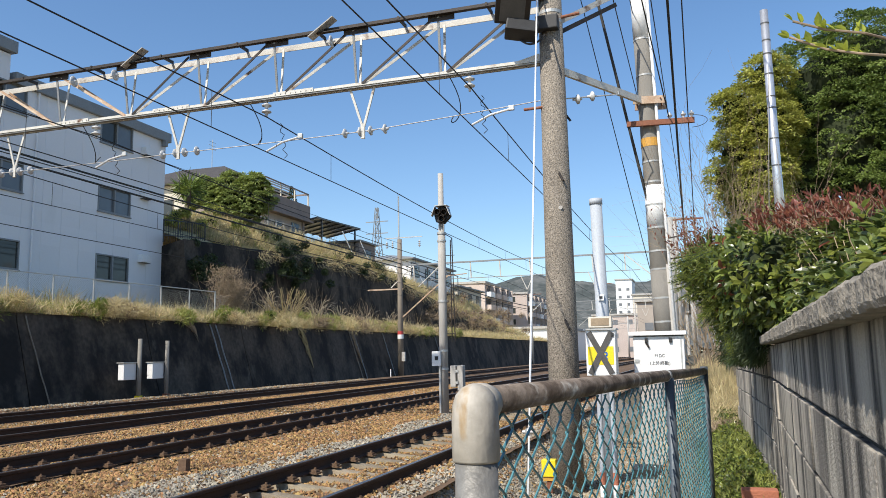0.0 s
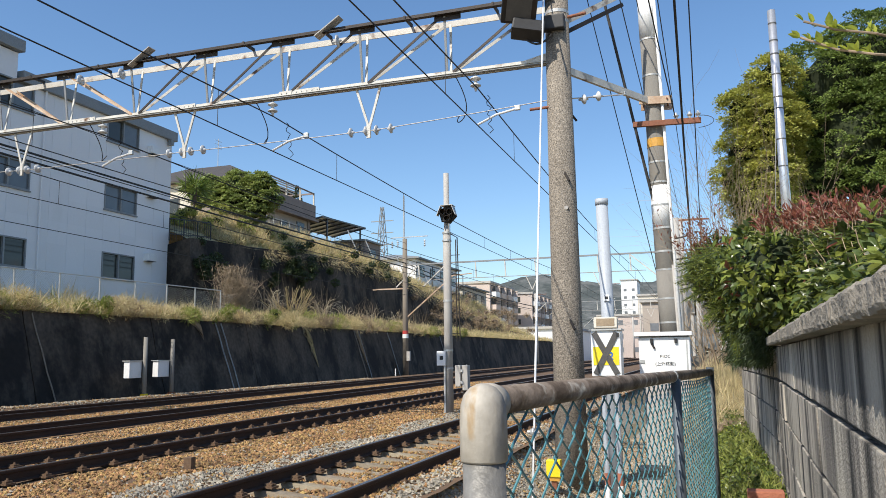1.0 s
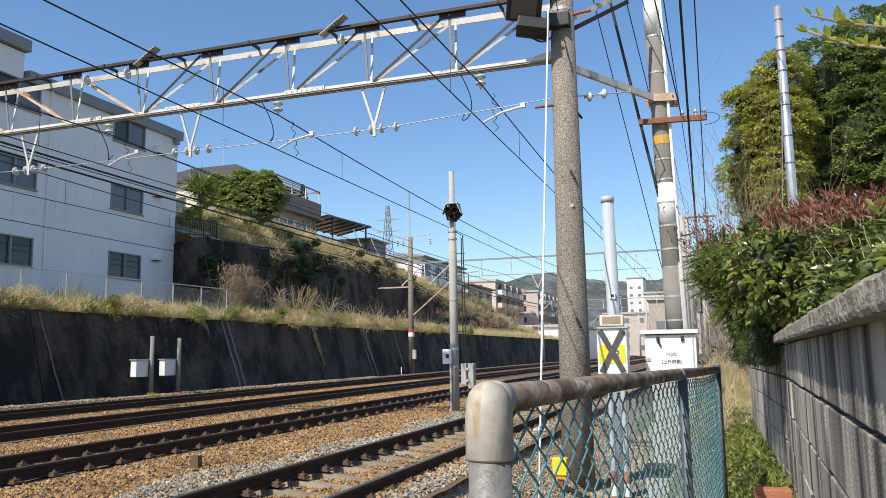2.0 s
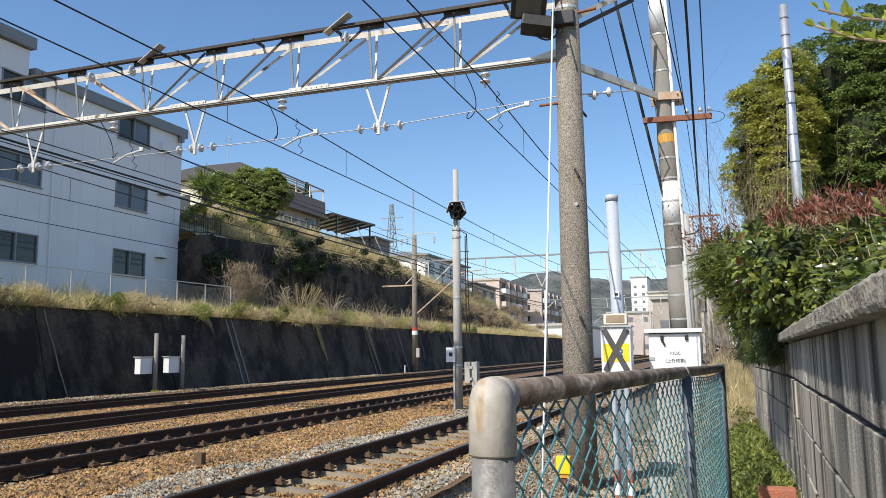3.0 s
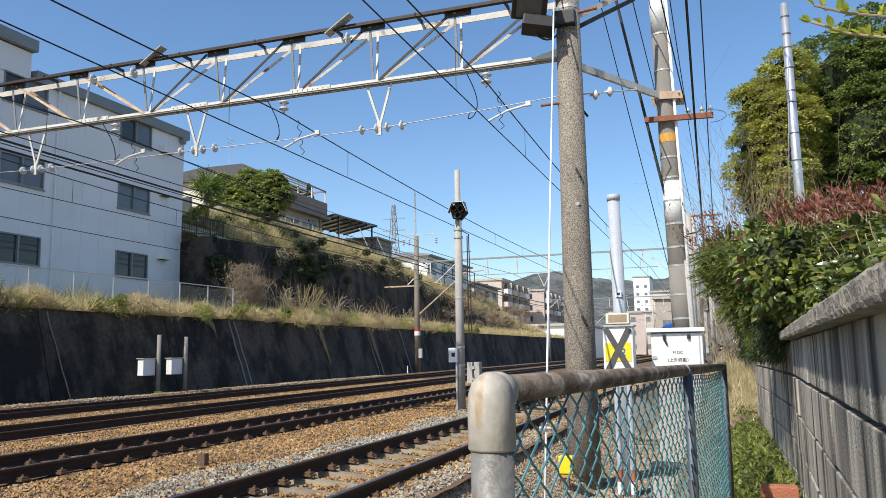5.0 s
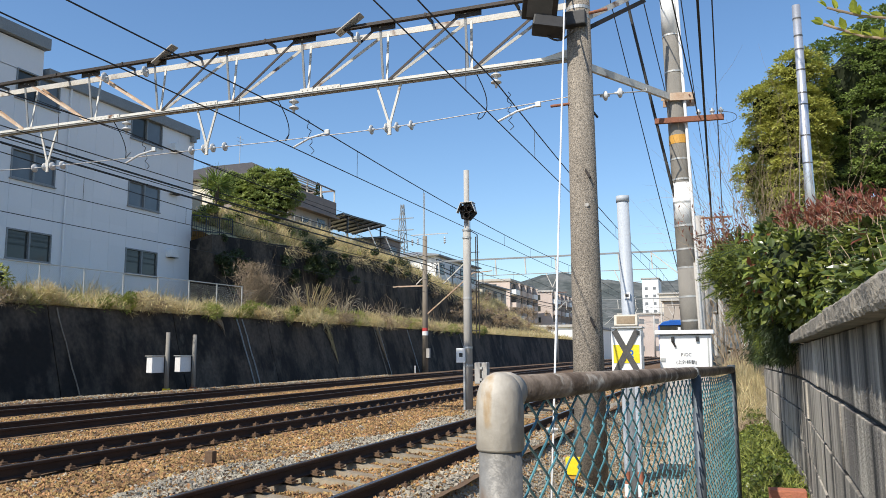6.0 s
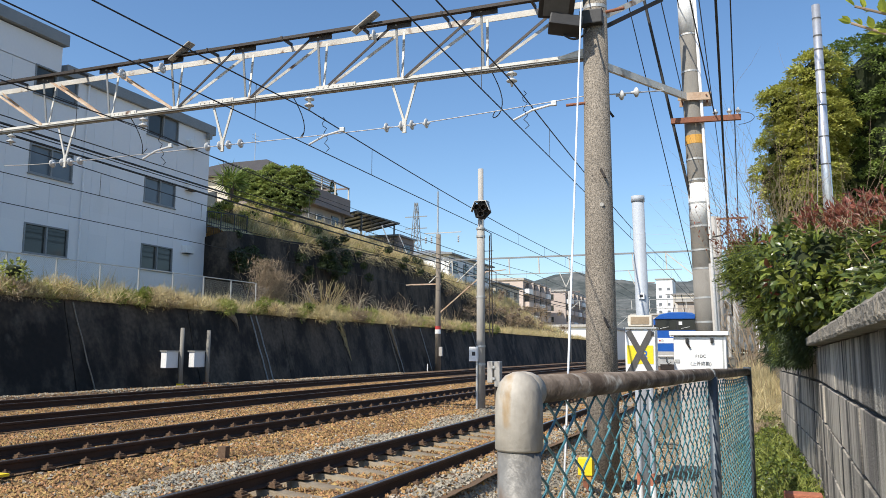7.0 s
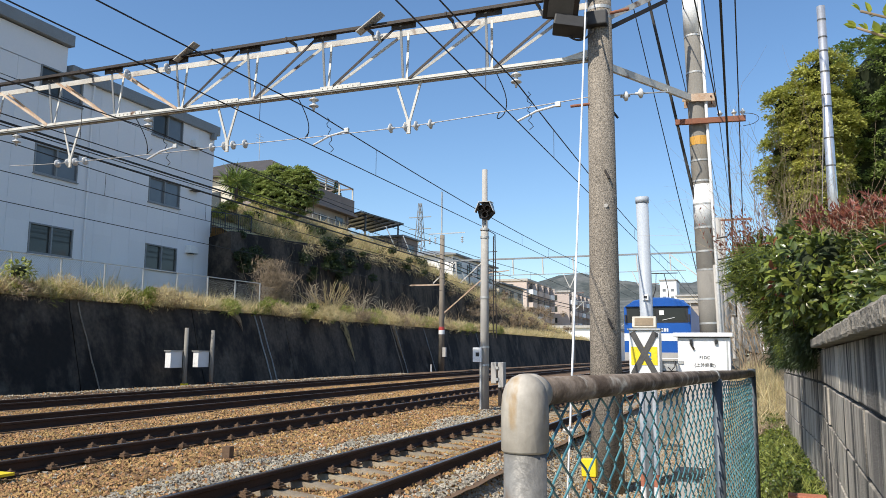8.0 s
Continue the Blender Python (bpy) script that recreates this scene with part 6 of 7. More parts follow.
def build_left_vegetation():
    def on_berm(y0, y1, x0, x1, pw=1.6):
        def place(n):
            y = y0 + (y1 - y0) * rng.random(n) ** pw
            x = rng.uniform(x0, x1, n)
            clump = np.array([noise.noise((a * 0.9, b * 0.55, 2)) for a, b in zip(x, y)])
            k = clump > -0.25 - 0.3 * rng.random(n)
            x, y = x[k], y[k]
            return np.stack([x, y, [berm_z(a, b) - 0.02 for a, b in zip(x, y)]], 1)
        return place
    blades("berm_dry_grass", 30000, on_berm(9, 106, -24.6, -19.75), (0.3, 0.85), M["dry"], (-22, 40, 3), "tall dry straw-coloured grass on the terrace", 0.5, 0.022)
    blades("berm_edge_grass", 16000, on_berm(9, 106, -20.3, -19.72), (0.25, 0.7), M["dry"], (-20, 40, 3), "dry grass hanging over the wall edge", 0.75, 0.022)
    blades("berm_green_grass", 7500, on_berm(9, 106, -22.5, -19.75), (0.2, 0.6), M["green_grass"], (-22, 40, 3), "patches of green weeds on the terrace", 0.55, 0.026)

    def on_slope(n):
        y = 37.0 + 81 * rng.random(n) ** 1.3
        x = rng.uniform(-29.0, -25.25, n)
        k = np.array([noise.noise((a * 0.7, b * 0.4, 8)) for a, b in zip(x, y)]) > -0.35 * rng.random(n) - 0.2
        x, y = x[k], y[k]
        return np.stack([x, y, [slope_z(a, b) - 0.02 for a, b in zip(x, y)]], 1)
    blades("slope_dry_grass", 60000, on_slope, (0.35, 0.95), M["dry"], (-27, 60, 8), "thick dry grass on the slope below the houses", 0.55, 0.035)
    blades("slope_green_grass", 12000, on_slope, (0.25, 0.7), M["green_grass"], (-27, 60, 8), "greener grass patches on the slope", 0.55, 0.035)

    def hanging(n):
        y = 41 + 74 * rng.random(n) ** 1.2
        x = rng.uniform(-25.4, -24.95, n)
        return np.stack([x, y, [wall2_top(b) - 0.1 - 0.7 * rng.random() ** 2 for b in y]], 1)
    p = hanging(3600)
    d = np.stack([np.abs(rng.normal(0.5, 0.3, len(p))), rng.normal(0, 0.4, len(p)), rng.normal(-0.5, 0.6, len(p))], 1)
    v, f = quads(p, d, unit(len(p)), rng.uniform(0.25, 0.7, len(p)), np.full(len(p), 0.025), 0.4)
    raw("hanging_grass", v, f, M["dry"], (-25, 60, 8), "dry grass drooping over the upper wall", "grass")
    # dry brush along the foot of the upper wall and bare shrubs
    for i, (x, y, h) in enumerate(((-22.05, 33.0, 2.5), (-22.3, 34.3, 1.9), (-21.5, 34.5, 1.6), (-22.0, 37.5, 1.9), (-21.3, 40.5, 1.7), (-22.4, 43.5, 2.0), (-22.0, 47.5, 1.8), (-22.6, 52, 1.9), (-22.2, 57, 1.7), (-22.6, 62, 2.0), (-22.4, 67, 1.8), (-22.6, 73, 2.0), (-22.4, 80, 2.2), (-22.5, 88, 2.2), (-22.5, 96, 2.2))):
        z = berm_z(x, y)
        s = thing("dry_shrub", (x, y, z), "bare brown shrub of thin tangled stems on the terrace", "shrub", "dry shrubs")
        bm = bmesh.new()
        for _ in range(16 if y < 60 else 9):
            branch(bm, (x + rng.normal(0, 0.25), y + rng.normal(0, 0.4), z - 0.05), (rng.normal(0, 0.35), rng.normal(0, 0.4), 1), h * rng.uniform(0.45, 1.0), 0.014, 1 if y < 60 else 1, 0.5, 3)
        growth("stem_growth", bm, M["twig"], s)
        if i < 2:
            n = 2600
            p = np.stack([x + rng.normal(0, 0.3, n), y + rng.normal(0, 0.5, n), z + h * rng.random(n)], 1)
            v, f = quads(p, unit(n) + np.array([0, 0, 0.8]), unit(n), rng.uniform(0.15, 0.4, n), np.full(n, 0.02))
            raw("dry_foliage", v, f, M["twig"], (x, y, z), "", "", "stuff", s)
    # arching bare canes along the foot of the upper wall
    for x, y, h, k in ((-21.2, 35.6, 1.9, 26), (-21.4, 38.6, 1.6, 22), (-21.3, 41.6, 1.7, 22), (-21.6, 45.0, 1.5, 18), (-21.8, 49.5, 1.6, 18), (-22.0, 54.5, 1.5, 14)):
        z = berm_z(x, y)
        c = thing("cane_clump", (x, y, z), "clump of pale arching bare canes on the terrace", "canes", "cane clumps")
        bm = bmesh.new()
        for _ in range(k):
            a, out = rng.uniform(0, 2 * math.pi), rng.uniform(0.4, 1.5)
            p, hh = Vector((x + rng.normal(0, 0.15), y + rng.normal(0, 0.25), z - 0.05)), h * rng.uniform(0.5, 1.0)
            pathline(bm, [p + Vector((out * q * q * 0.6 * math.cos(a), out * q * q * math.sin(a), hh * (1.5 * q - 0.5 * q ** 3))) for q in np.linspace(0, 1, 6)], 0.014, 3)
        growth("stem_growth", bm, M["cane"], c)
        n = 700
        p = np.stack([x + 0.3 + rng.normal(0, 0.35, n), y + rng.normal(0, 0.6, n), z + 0.55 * rng.random(n) ** 1.5], 1)
        v, f = quads(p, unit(n) * 0.7 + np.array([0.2, 0, 0.7]), unit(n), rng.uniform(0.2, 0.45, n), np.full(n, 0.03))
        raw("foliage", v, f, M["green_grass"] if k == 22 else M["dry"], (x, y, z), "", "", "stuff", c)
    # fallen pale reeds
    r = thing("reed_clump", (-20.4, 36.5, 2.9), "clump of long pale dry reeds leaning over the wall", "reeds")
    bm = bmesh.new()
    for _ in range(60):
        y0 = 36.5 + rng.normal(0, 0.6)
        a = rng.uniform(-1.3, 1.3)
        pathline(bm, sag((-20.6, y0, 2.85), (-20.3 + rng.normal(0, 0.3), y0 + 2.4 * math.sin(a), 2.9 + 2.0 * math.cos(a)), -0.12, 5), 0.012, 3)
    growth("stem_growth", bm, M["dry"], r)
    for y0 in (27.0, 36.4, 42.6):
        v = thing("hanging_creeper", (-19.8, y0, 2.7), "dead creeper trailing down the dark wall", "creeper", "creepers")
        bm = bmesh.new()
        for _ in range(22):
            L = rng.uniform(0.5, 2.2) if y0 != 27.0 else rng.uniform(0.3, 0.9)
            pts = [Vector((wall1_x(2.8 - L * k) + 0.06, y0 + 0.25 * rng.normal() * (1 - k) + 0.5 * k, 2.85 - L * k)) for k in np.linspace(0, 1, 6)]
            pathline(bm, pts, 0.010, 3)
        growth("stem_growth", bm, M["dry"] if y0 == 36.4 else M["twig"], v)
    # green bushes on the upper wall
    for c0, n, spread, m, lab in (((-24.9, 44.5, 6.9), 16, (0.35, 2.6, 0.8), "leaf_dark", "dark evergreen bush clinging to the upper wall"), ((-24.9, 36.0, 6.0), 7, (0.3, 1.2, 0.8), "leaf_dark", "dark creeper bush on the upper wall"), ((-26.9, 41.2, 9.0), 5, (0.5, 1.3, 0.25), "green_grass", "yellow-green bush at the top of the slope"), ((-27.5, 37.0, 9.3), 8, (0.5, 1.6, 0.6), "leaf_tree_y", "yellow-green garden shrub behind the railing"), ((-25.6, 58, 8.3), 8, (0.5, 3.5, 0.3), "leaf_dark", "low dark bush along the slope"), ((-20.7, 33.0, 3.1), 6, (0.4, 0.8, 0.25), "leaf_lt", "low green weeds above the wall"), ((-20.6, 14.5, 3.15), 6, (0.4, 1.6, 0.2), "green_grass", "low green weeds above the wall"), ((-23.5, 92, 5.2), 14, (1.0, 9, 0.9), "twig", "brown thicket of bare bushes on the slope"), ((-24.0, 78, 5.8), 14, (0.8, 7, 1.0), "twig", "brown thicket of bare bushes on the slope")):
        t = thing("bush", c0, lab, "bush")
        cl = [(tuple(np.array(c0) + rng.normal(0, 1, 3) * spread), rng.uniform(0.2, 0.5)) for _ in range(2 * n)]
        # solid dark lumps stand for shade inside the bush
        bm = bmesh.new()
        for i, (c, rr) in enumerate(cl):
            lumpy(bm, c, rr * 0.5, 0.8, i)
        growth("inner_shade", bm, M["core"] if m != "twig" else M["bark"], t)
        cs, ds, ups, ls = clump_leaves([c for c, _ in cl], [x for _, x in cl], 260, 0.14 if m != "twig" else 0.3)
        v, f = quads(cs, ds, ups, ls, ls * (0.5 if m != "twig" else 0.07))
        raw("foliage", v, f, M[m], c0, "", "", "stuff", t)
    # low tufts along the edge of the lower wall
    for i in range(44):
        y = 13 + 1.2 * i + rng.normal(0, 0.5)
        m = ("dry", "leaf_lt", "dry", "twig", "dry", "green_grass")[i % 6]
        c0 = (-20.15 + rng.normal(0, 0.2), y, 3.0)
        t = thing("grass_tuft", c0, "bushy tuft of dry weeds at the wall edge" if m in ("dry", "twig") else "bushy tuft of green weeds at the wall edge", "weeds", "weed tufts")
        cl = [(tuple(np.array(c0) + rng.normal(0, 1, 3) * (0.25, 0.55, 0.14)), rng.uniform(0.18, 0.40)) for _ in range(7)]
        cs, ds, ups, ls = clump_leaves([c for c, _ in cl], [x for _, x in cl], 240, 0.20 if m != "leaf_lt" else 0.10)
        v, f = quads(cs, ds + np.array([0.15, 0, 0.5]), ups, ls, ls * (0.09 if m != "leaf_lt" else 0.45))
        raw("foliage", v, f, M[m], c0, "", "", "stuff", t)
    # garden tree by the house
    puff_tree("garden_tree", (-28.3, 43.6, 9.6), [((-30.21, 43.0, 12.04), 0.98), ((-28.28, 43.0, 12.14), 1.08), ((-26.7, 43.0, 11.92), 1.0), ((-29.11, 43.0, 11.09), 1.10), ((-26.99, 43.0, 10.78), 1.1), ((-26.0, 43.0, 11.32), 0.8), ((-31.0, 43.0, 11.9), 0.78), ((-28.05, 43.0, 11.3), 1.2)], 1300, 0.12, "leaf_garden", "broad dark green garden tree beside the houses", 0.16, 0.6)
    pm = thing("palm", (-27.6, 37.6, 8.6), "small fan palm behind the garden railing", "palm")
    part("trunk", tb((-27.6, 37.6, 8.2), (-27.6, 37.6, 10.9), 0.12, 0.10), M["bark"], pm)
    n = 260
    u = unit(n) * np.array([1, 1, 0.7])
    v, f = quads(np.array([-27.6, 37.6, 11.0]) + u * 0.25, u + np.array([0, 0, 0.1]), unit(n), rng.uniform(0.6, 1.1, n), np.full(n, 0.09), 0.5)
    raw("frond_growth", v, f, M["leaf_tree"], (0, 0, 0), "", "", "stuff", pm)


def puff_tree(name, loc, lobes, n, leaf_len, material, label, trunk_r, front=0.35):
    """A crown of many small leaf puffs set over a few large lobes, with near-black cores painting the shade between."""
    t = thing(name, loc, label, "tree")
    base = Vector(loc)
    mid = Vector(tuple(np.mean([c for c, _ in lobes], axis=0)))
    part("trunk", pathline(bmesh.new(), [base - Vector((0, 0, 0.2)), base.lerp(mid, 0.4) + Vector((0.1, 0, 0)), mid], trunk_r, 10), M["bark"], t)
    bm = bmesh.new()
    for c, r in lobes:
        pathline(bm, [base.lerp(mid, 0.5), base.lerp(mid, 0.5).lerp(Vector(c), 0.6) + Vector((0, 0, 0.15)), Vector(c)], trunk_r * 0.3, 5)
    growth("limb", bm, M["bark"], t)
    # dark lumps under the puffs paint the crown's inner shade
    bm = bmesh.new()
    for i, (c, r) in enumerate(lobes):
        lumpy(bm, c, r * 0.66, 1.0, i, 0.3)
    growth("inner_shade", bm, M["core"], t, "near-black lumps painted as shade inside the crown")
    area = np.array([r * r for _, r in lobes])
    cs, ds, ups, ls = [], [], [], []
    for (c, r), a in zip(lobes, area / area.sum()):
        for u in unit(int(n * a)):
            if u[1] > front:
                continue
            p = np.asarray(c) + u * r * rng.uniform(0.84, 1.06)
            if any(np.linalg.norm(p - np.asarray(c2)) < r2 * 0.80 for c2, r2 in lobes):
                continue
            k = int(rng.integers(50, 95))
            pr = rng.uniform(0.10, 0.23)
            v = unit(k)
            v[:, 2] = np.abs(v[:, 2]) * 1.0 - 0.30
            cs.append(p + v * pr * np.array([1.25, 1.25, 0.75]) * rng.uniform(0.5, 1.0, (k, 1)))
            ds.append(v + 0.6 * unit(k) + u * 0.5)
            ups.append(u * 0.5 + 0.45 * unit(k) + np.array([0, 0, 0.9]))
            ls.append(rng.uniform(0.7, 1.3, k) * leaf_len)
    v, f = quads(np.concatenate(cs), np.concatenate(ds), np.concatenate(ups), np.concatenate(ls), np.concatenate(ls) * 0.62)
    raw("crown", v, f, M[material], loc, "leafy crown of small clumps with an uneven outline", "", "stuff", t)
    return t


def build_right_vegetation():
    # hedge on the wall: rises away from the near end, with a round far end over the path
    h = thing("hedge", (0.6, 4.2, 1.28), "glossy evergreen hedge with red young tips overhanging the wall", "hedge")
    top = lambda y: 1.262 + 0.146 * y
    face = lambda y: wall_x(y) + float(np.interp(y, (2.2, 3.2, 5.0), (0.22, 0.19, 0.075)))
    # dark lumps behind the leaves paint the hedge's inner shade
    bm = bmesh.new()
    pts, out = [], []
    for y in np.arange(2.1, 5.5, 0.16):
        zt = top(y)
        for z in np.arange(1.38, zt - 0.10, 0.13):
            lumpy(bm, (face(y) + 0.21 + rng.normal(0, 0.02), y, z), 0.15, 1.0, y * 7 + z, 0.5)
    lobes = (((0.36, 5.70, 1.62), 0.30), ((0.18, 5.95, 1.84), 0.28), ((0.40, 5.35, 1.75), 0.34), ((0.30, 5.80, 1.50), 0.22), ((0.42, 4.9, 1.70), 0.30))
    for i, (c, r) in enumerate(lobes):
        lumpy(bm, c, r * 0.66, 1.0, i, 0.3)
    growth("inner_shade", bm, M["core"], h, "near-black lumps painted as the hedge's inner shade")
    for _ in range(1150):
        y = rng.uniform(2.1, 5.5)
        z = 1.37 + (top(y) - 1.37) * rng.random() ** 0.9
        k = (z - 1.37) / (top(y) - 1.37)
        lump = 0.05 * noise.noise((y * 4.5, z * 6, 1))
        pts.append((face(y) + 0.11 * k ** 3 + lump + rng.uniform(-0.02, 0.05), y, z))
        out.append((-0.9, -0.45, 0.25 + 0.6 * k))
    for y in np.repeat(np.arange(2.1, 5.5, 0.08), 11):
        pts.append((face(y) + rng.uniform(0.05, 0.55), y, top(y) + rng.normal(-0.02, 0.03)))
        out.append((-0.3, -0.4, 1.0))
    for c, r in lobes:
        for u in unit(int(1300 * r * r + 120)):
            if u[1] < 0.3 and u[0] < 0.6:
                pts.append(tuple(np.asarray(c) + u * r * rng.uniform(0.86, 1.05)))
                out.append(tuple(u + np.array([0, -0.2, 0.25])))
    # every point is the tip of a shoot with a whorl of leaves
    whorl = 7
    base = np.repeat(np.array(pts), whorl, axis=0)
    o = np.repeat(np.array(out), whorl, axis=0)
    n = len(base)
    tuft = np.repeat(rng.random(len(pts)), whorl)
    ring = unit(n)
    size = rng.uniform(0.040, 0.072, n) * np.clip(0.62 + 0.09 * base[:, 1], 0.7, 1.05)
    pos = base - o * rng.uniform(0.0, 0.05, (n, 1)) + ring * 0.018
    ds = o * 0.55 + ring * 0.95 + np.array([0, 0, -0.15])
    ups = o + 0.55 * unit(n) + np.array([0, 0, 0.5])
    pick = tuft + 0.25 * rng.normal(size=n)
    for m, sel, lab in (("leaf", pick < 0.55, "glossy dark green leaves"), ("leaf_lt", (pick >= 0.55) & (pick < 1.22), "paler young leaves"), ("leaf_red", pick >= 1.22, "reddish leaves")):
        v, f = ovals(pos[sel], ds[sel], ups[sel], size[sel], size[sel] * 0.50, 0.2)
        raw("foliage", v, f, M[m], (0, 0, 0), lab, "", "stuff", h)
    # single larger leaves on the face
    me = bpy.data.meshes.new("leaf")
    v, f = ovals([(0, 0, 0)], [(1, 0, 0)], [(0, 0, 1)], [1.0], [0.50], 0.15)
    me.from_pydata(v.tolist(), [], f.tolist())
    me.materials.append(M["leaf"])
    me2 = me.copy()
    me2.materials.clear()
    me2.materials.append(M["leaf_lt"])
    for i in range(260):
        j = int(rng.integers(len(pts)))
        d = Vector(out[j]) + Vector(unit(1)[0]) * 0.8 + Vector((0, 0, -0.35))
        o_ = new("leaf", me if i % 2 else me2)
        o_.parent = h
        k = rng.uniform(0.055, 0.072) * min(1.0, max(0.7, 0.62 + 0.09 * pts[j][1]))
        o_.matrix_basis = Matrix.Translation(Vector(pts[j]) + Vector(out[j]) * 0.012 - TOP[h.name]) @ d.to_track_quat("X", "Z").to_matrix().to_4x4() @ Matrix.Rotation(rng.uniform(-0.7, 0.7), 4, "X") @ Matrix.Diagonal((k, k, k, 1))
    # pale upright stems on the face
    bm = bmesh.new()
    for _ in range(30):
        y = rng.uniform(3.0, 5.6)
        z = rng.uniform(1.38, 1.38 + 0.5 * (top(y) - 1.38))
        x = face(y) + 0.01
        pathline(bm, [Vector((x + 0.04, y, z)), Vector((x, y + rng.normal(0, 0.04), z + 0.12)), Vector((x + rng.normal(0, 0.02), y + rng.normal(0, 0.07), z + rng.uniform(0.16, 0.24)))], 0.0020, 4)
    growth("stem_growth", bm, M["twig"], h, "thin pale stems among the leaves")

    def shoots(bm, tips, a, c, r):
        tube(bm, a, c, r, r * 0.6, 4, False)
        tips += [(a.lerp(c, k), (c - a).normalized()) for k in np.linspace(0.25, 1, 9)]

    def spikes(tips, lens, wid):
        tp = np.array([tuple(p) for p, _ in tips])
        td = np.array([tuple(d) for _, d in tips])
        n = len(tp)
        return quads(tp, td * 0.9 + unit(n) * 0.75, unit(n), rng.uniform(*lens, n), np.full(n, wid), 0.1)
    # shrubs with red young shoots behind the hedge
    for spot, count, spread, hh, lab in (((0.54, 3.85, 1.80), 210, (0.07, 0.75), (0.05, 0.13), "shrub with dense wine-red young shoots behind the hedge"), ((0.03, 5.95, 1.90), 60, (0.09, 0.2), (0.14, 0.40), "tall spiky wine-red shoots at the hedge's end")):
        rs = thing("red_shrub", (spot[0], spot[1], 1.28), lab, "shrub", "red shrubs")
        bm, tips = bmesh.new(), []
        for _ in range(count):
            s = rng.uniform(-1, 1)
            y = spot[1] + spread[1] * s
            x = spot[0] - (0.17 * s if spread[1] > 0.5 else 0) + rng.normal(0, spread[0])
            z = (top(y) - 0.01 if spread[1] > 0.5 else spot[2]) + rng.normal(0, 0.02)
            a = Vector((x, y, z))
            shoots(bm, tips, a, a + Vector((rng.normal(0, 0.04) - (0.06 if spread[1] < 0.5 else 0), rng.normal(0, 0.04), rng.uniform(*hh))), 0.0018)
        growth("shoot_growth", bm, M["twig"], rs)
        v, f = spikes(tips, (0.022, 0.05), 0.011)
        raw("red_growth", v, f, M["leaf_red"], (0, 0, 0), "wine-red young leaves", "", "stuff", rs)
    # bare twigs between hedge and tree
    b = thing("bare_bush", (0.45, 9.6, 1.28), "bare twiggy bush behind the hedge", "bush")
    bm = bmesh.new()
    for _ in range(34):
        branch(bm, (0.52 + rng.normal(0, 0.13), 9.6 + rng.normal(0, 0.4), 1.28), (rng.normal(-0.02, 0.09), rng.normal(0, 0.15), 1), rng.uniform(1.1, 1.75), 0.006, 2, 0.24, 3)
    growth("stem_growth", bm, M["twig"], b)
    # bare thicket beyond the path's end
    b = thing("bare_thicket", (0.35, 27, 0.4), "grey-brown bare thicket at the path's far end", "bush")
    bm = bmesh.new()
    for _ in range(34):
        x, y = 0.30 + rng.normal(0, 0.35), 27 + rng.normal(0, 1.5)
        branch(bm, (x, y, 0.30), (rng.normal(0, 0.12), rng.normal(0, 0.15), 1), rng.uniform(1.2, 3.0), 0.018, 2, 0.35, 3)
    growth("stem_growth", bm, M["twig"], b)
    # drooping conifer at the hedge's far end
    c = thing("conifer_shrub", (0.42, 6.2, 0.8), "feathery conifer with drooping dark green sprays", "shrub")
    bm = bmesh.new()
    pts, dirs = [], []
    for i in range(190):
        z = rng.uniform(1.30, 2.02)
        a = Vector((0.18, 6.0 + rng.normal(0, 0.2), z))
        out = Vector((-rng.uniform(0.15, 0.40) * max(0.05, min(1.0, (z - 1.36) / 0.45)), rng.normal(-0.1, 0.2), rng.uniform(-0.06, 0.16)))
        line = [a + out * k + Vector((0, 0, -0.10 * k * k)) for k in np.linspace(0, 1, 6)]
        pathline(bm, line, 0.003, 3)
        for p, q in zip(line, line[1:]):
            for k in range(18):
                pts.append(p.lerp(q, rng.random()))
                dirs.append((q - p).normalized() * 0.9 + Vector(unit(1)[0]))
    growth("stem_growth", bm, M["leaf_dark"], c)
    n = len(pts)
    v, f = quads(np.array([tuple(p) for p in pts]), np.array([tuple(p) for p in dirs]), unit(n), rng.uniform(0.02, 0.045, n), np.full(n, 0.0045))
    raw("needle_growth", v, f, M["leaf_lt"], (0, 0, 0), "fine green sprays", "", "stuff", c)
    # dark leaf colour paints the shade under the conifer's sprays
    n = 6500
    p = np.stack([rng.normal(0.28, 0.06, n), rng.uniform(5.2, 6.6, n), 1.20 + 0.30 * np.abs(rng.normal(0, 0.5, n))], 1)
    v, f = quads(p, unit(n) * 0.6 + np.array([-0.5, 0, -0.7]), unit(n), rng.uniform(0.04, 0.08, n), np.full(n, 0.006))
    raw("underside_growth", v, f, M["leaf_dark"], (0, 0, 0), "hanging sprays coloured dark as the shaded underside", "", "stuff", c)
    part("trunk", tb((0.48, 6.2, 0.9), (0.40, 6.1, 1.7), 0.04, 0.02), M["bark"], c)
    # tall trees behind
    puff_tree("sunny_tree", (1.5, 19.8, 1.2), [((1.81, 19.5, 7.68), 0.50), ((1.15, 19.5, 6.93), 0.56), ((1.06, 19.5, 5.95), 0.53), ((0.80, 19.5, 5.30), 0.43), ((1.68, 19.6, 6.53), 0.79), ((1.54, 19.6, 5.39), 0.72), ((1.15, 19.5, 4.80), 0.59), ((1.6, 19.6, 4.2), 0.7), ((1.2, 19.6, 3.6), 0.6)], 1700, 0.065, "leaf_tree_y", "yellow-green leafy tree in full sun", 0.14)
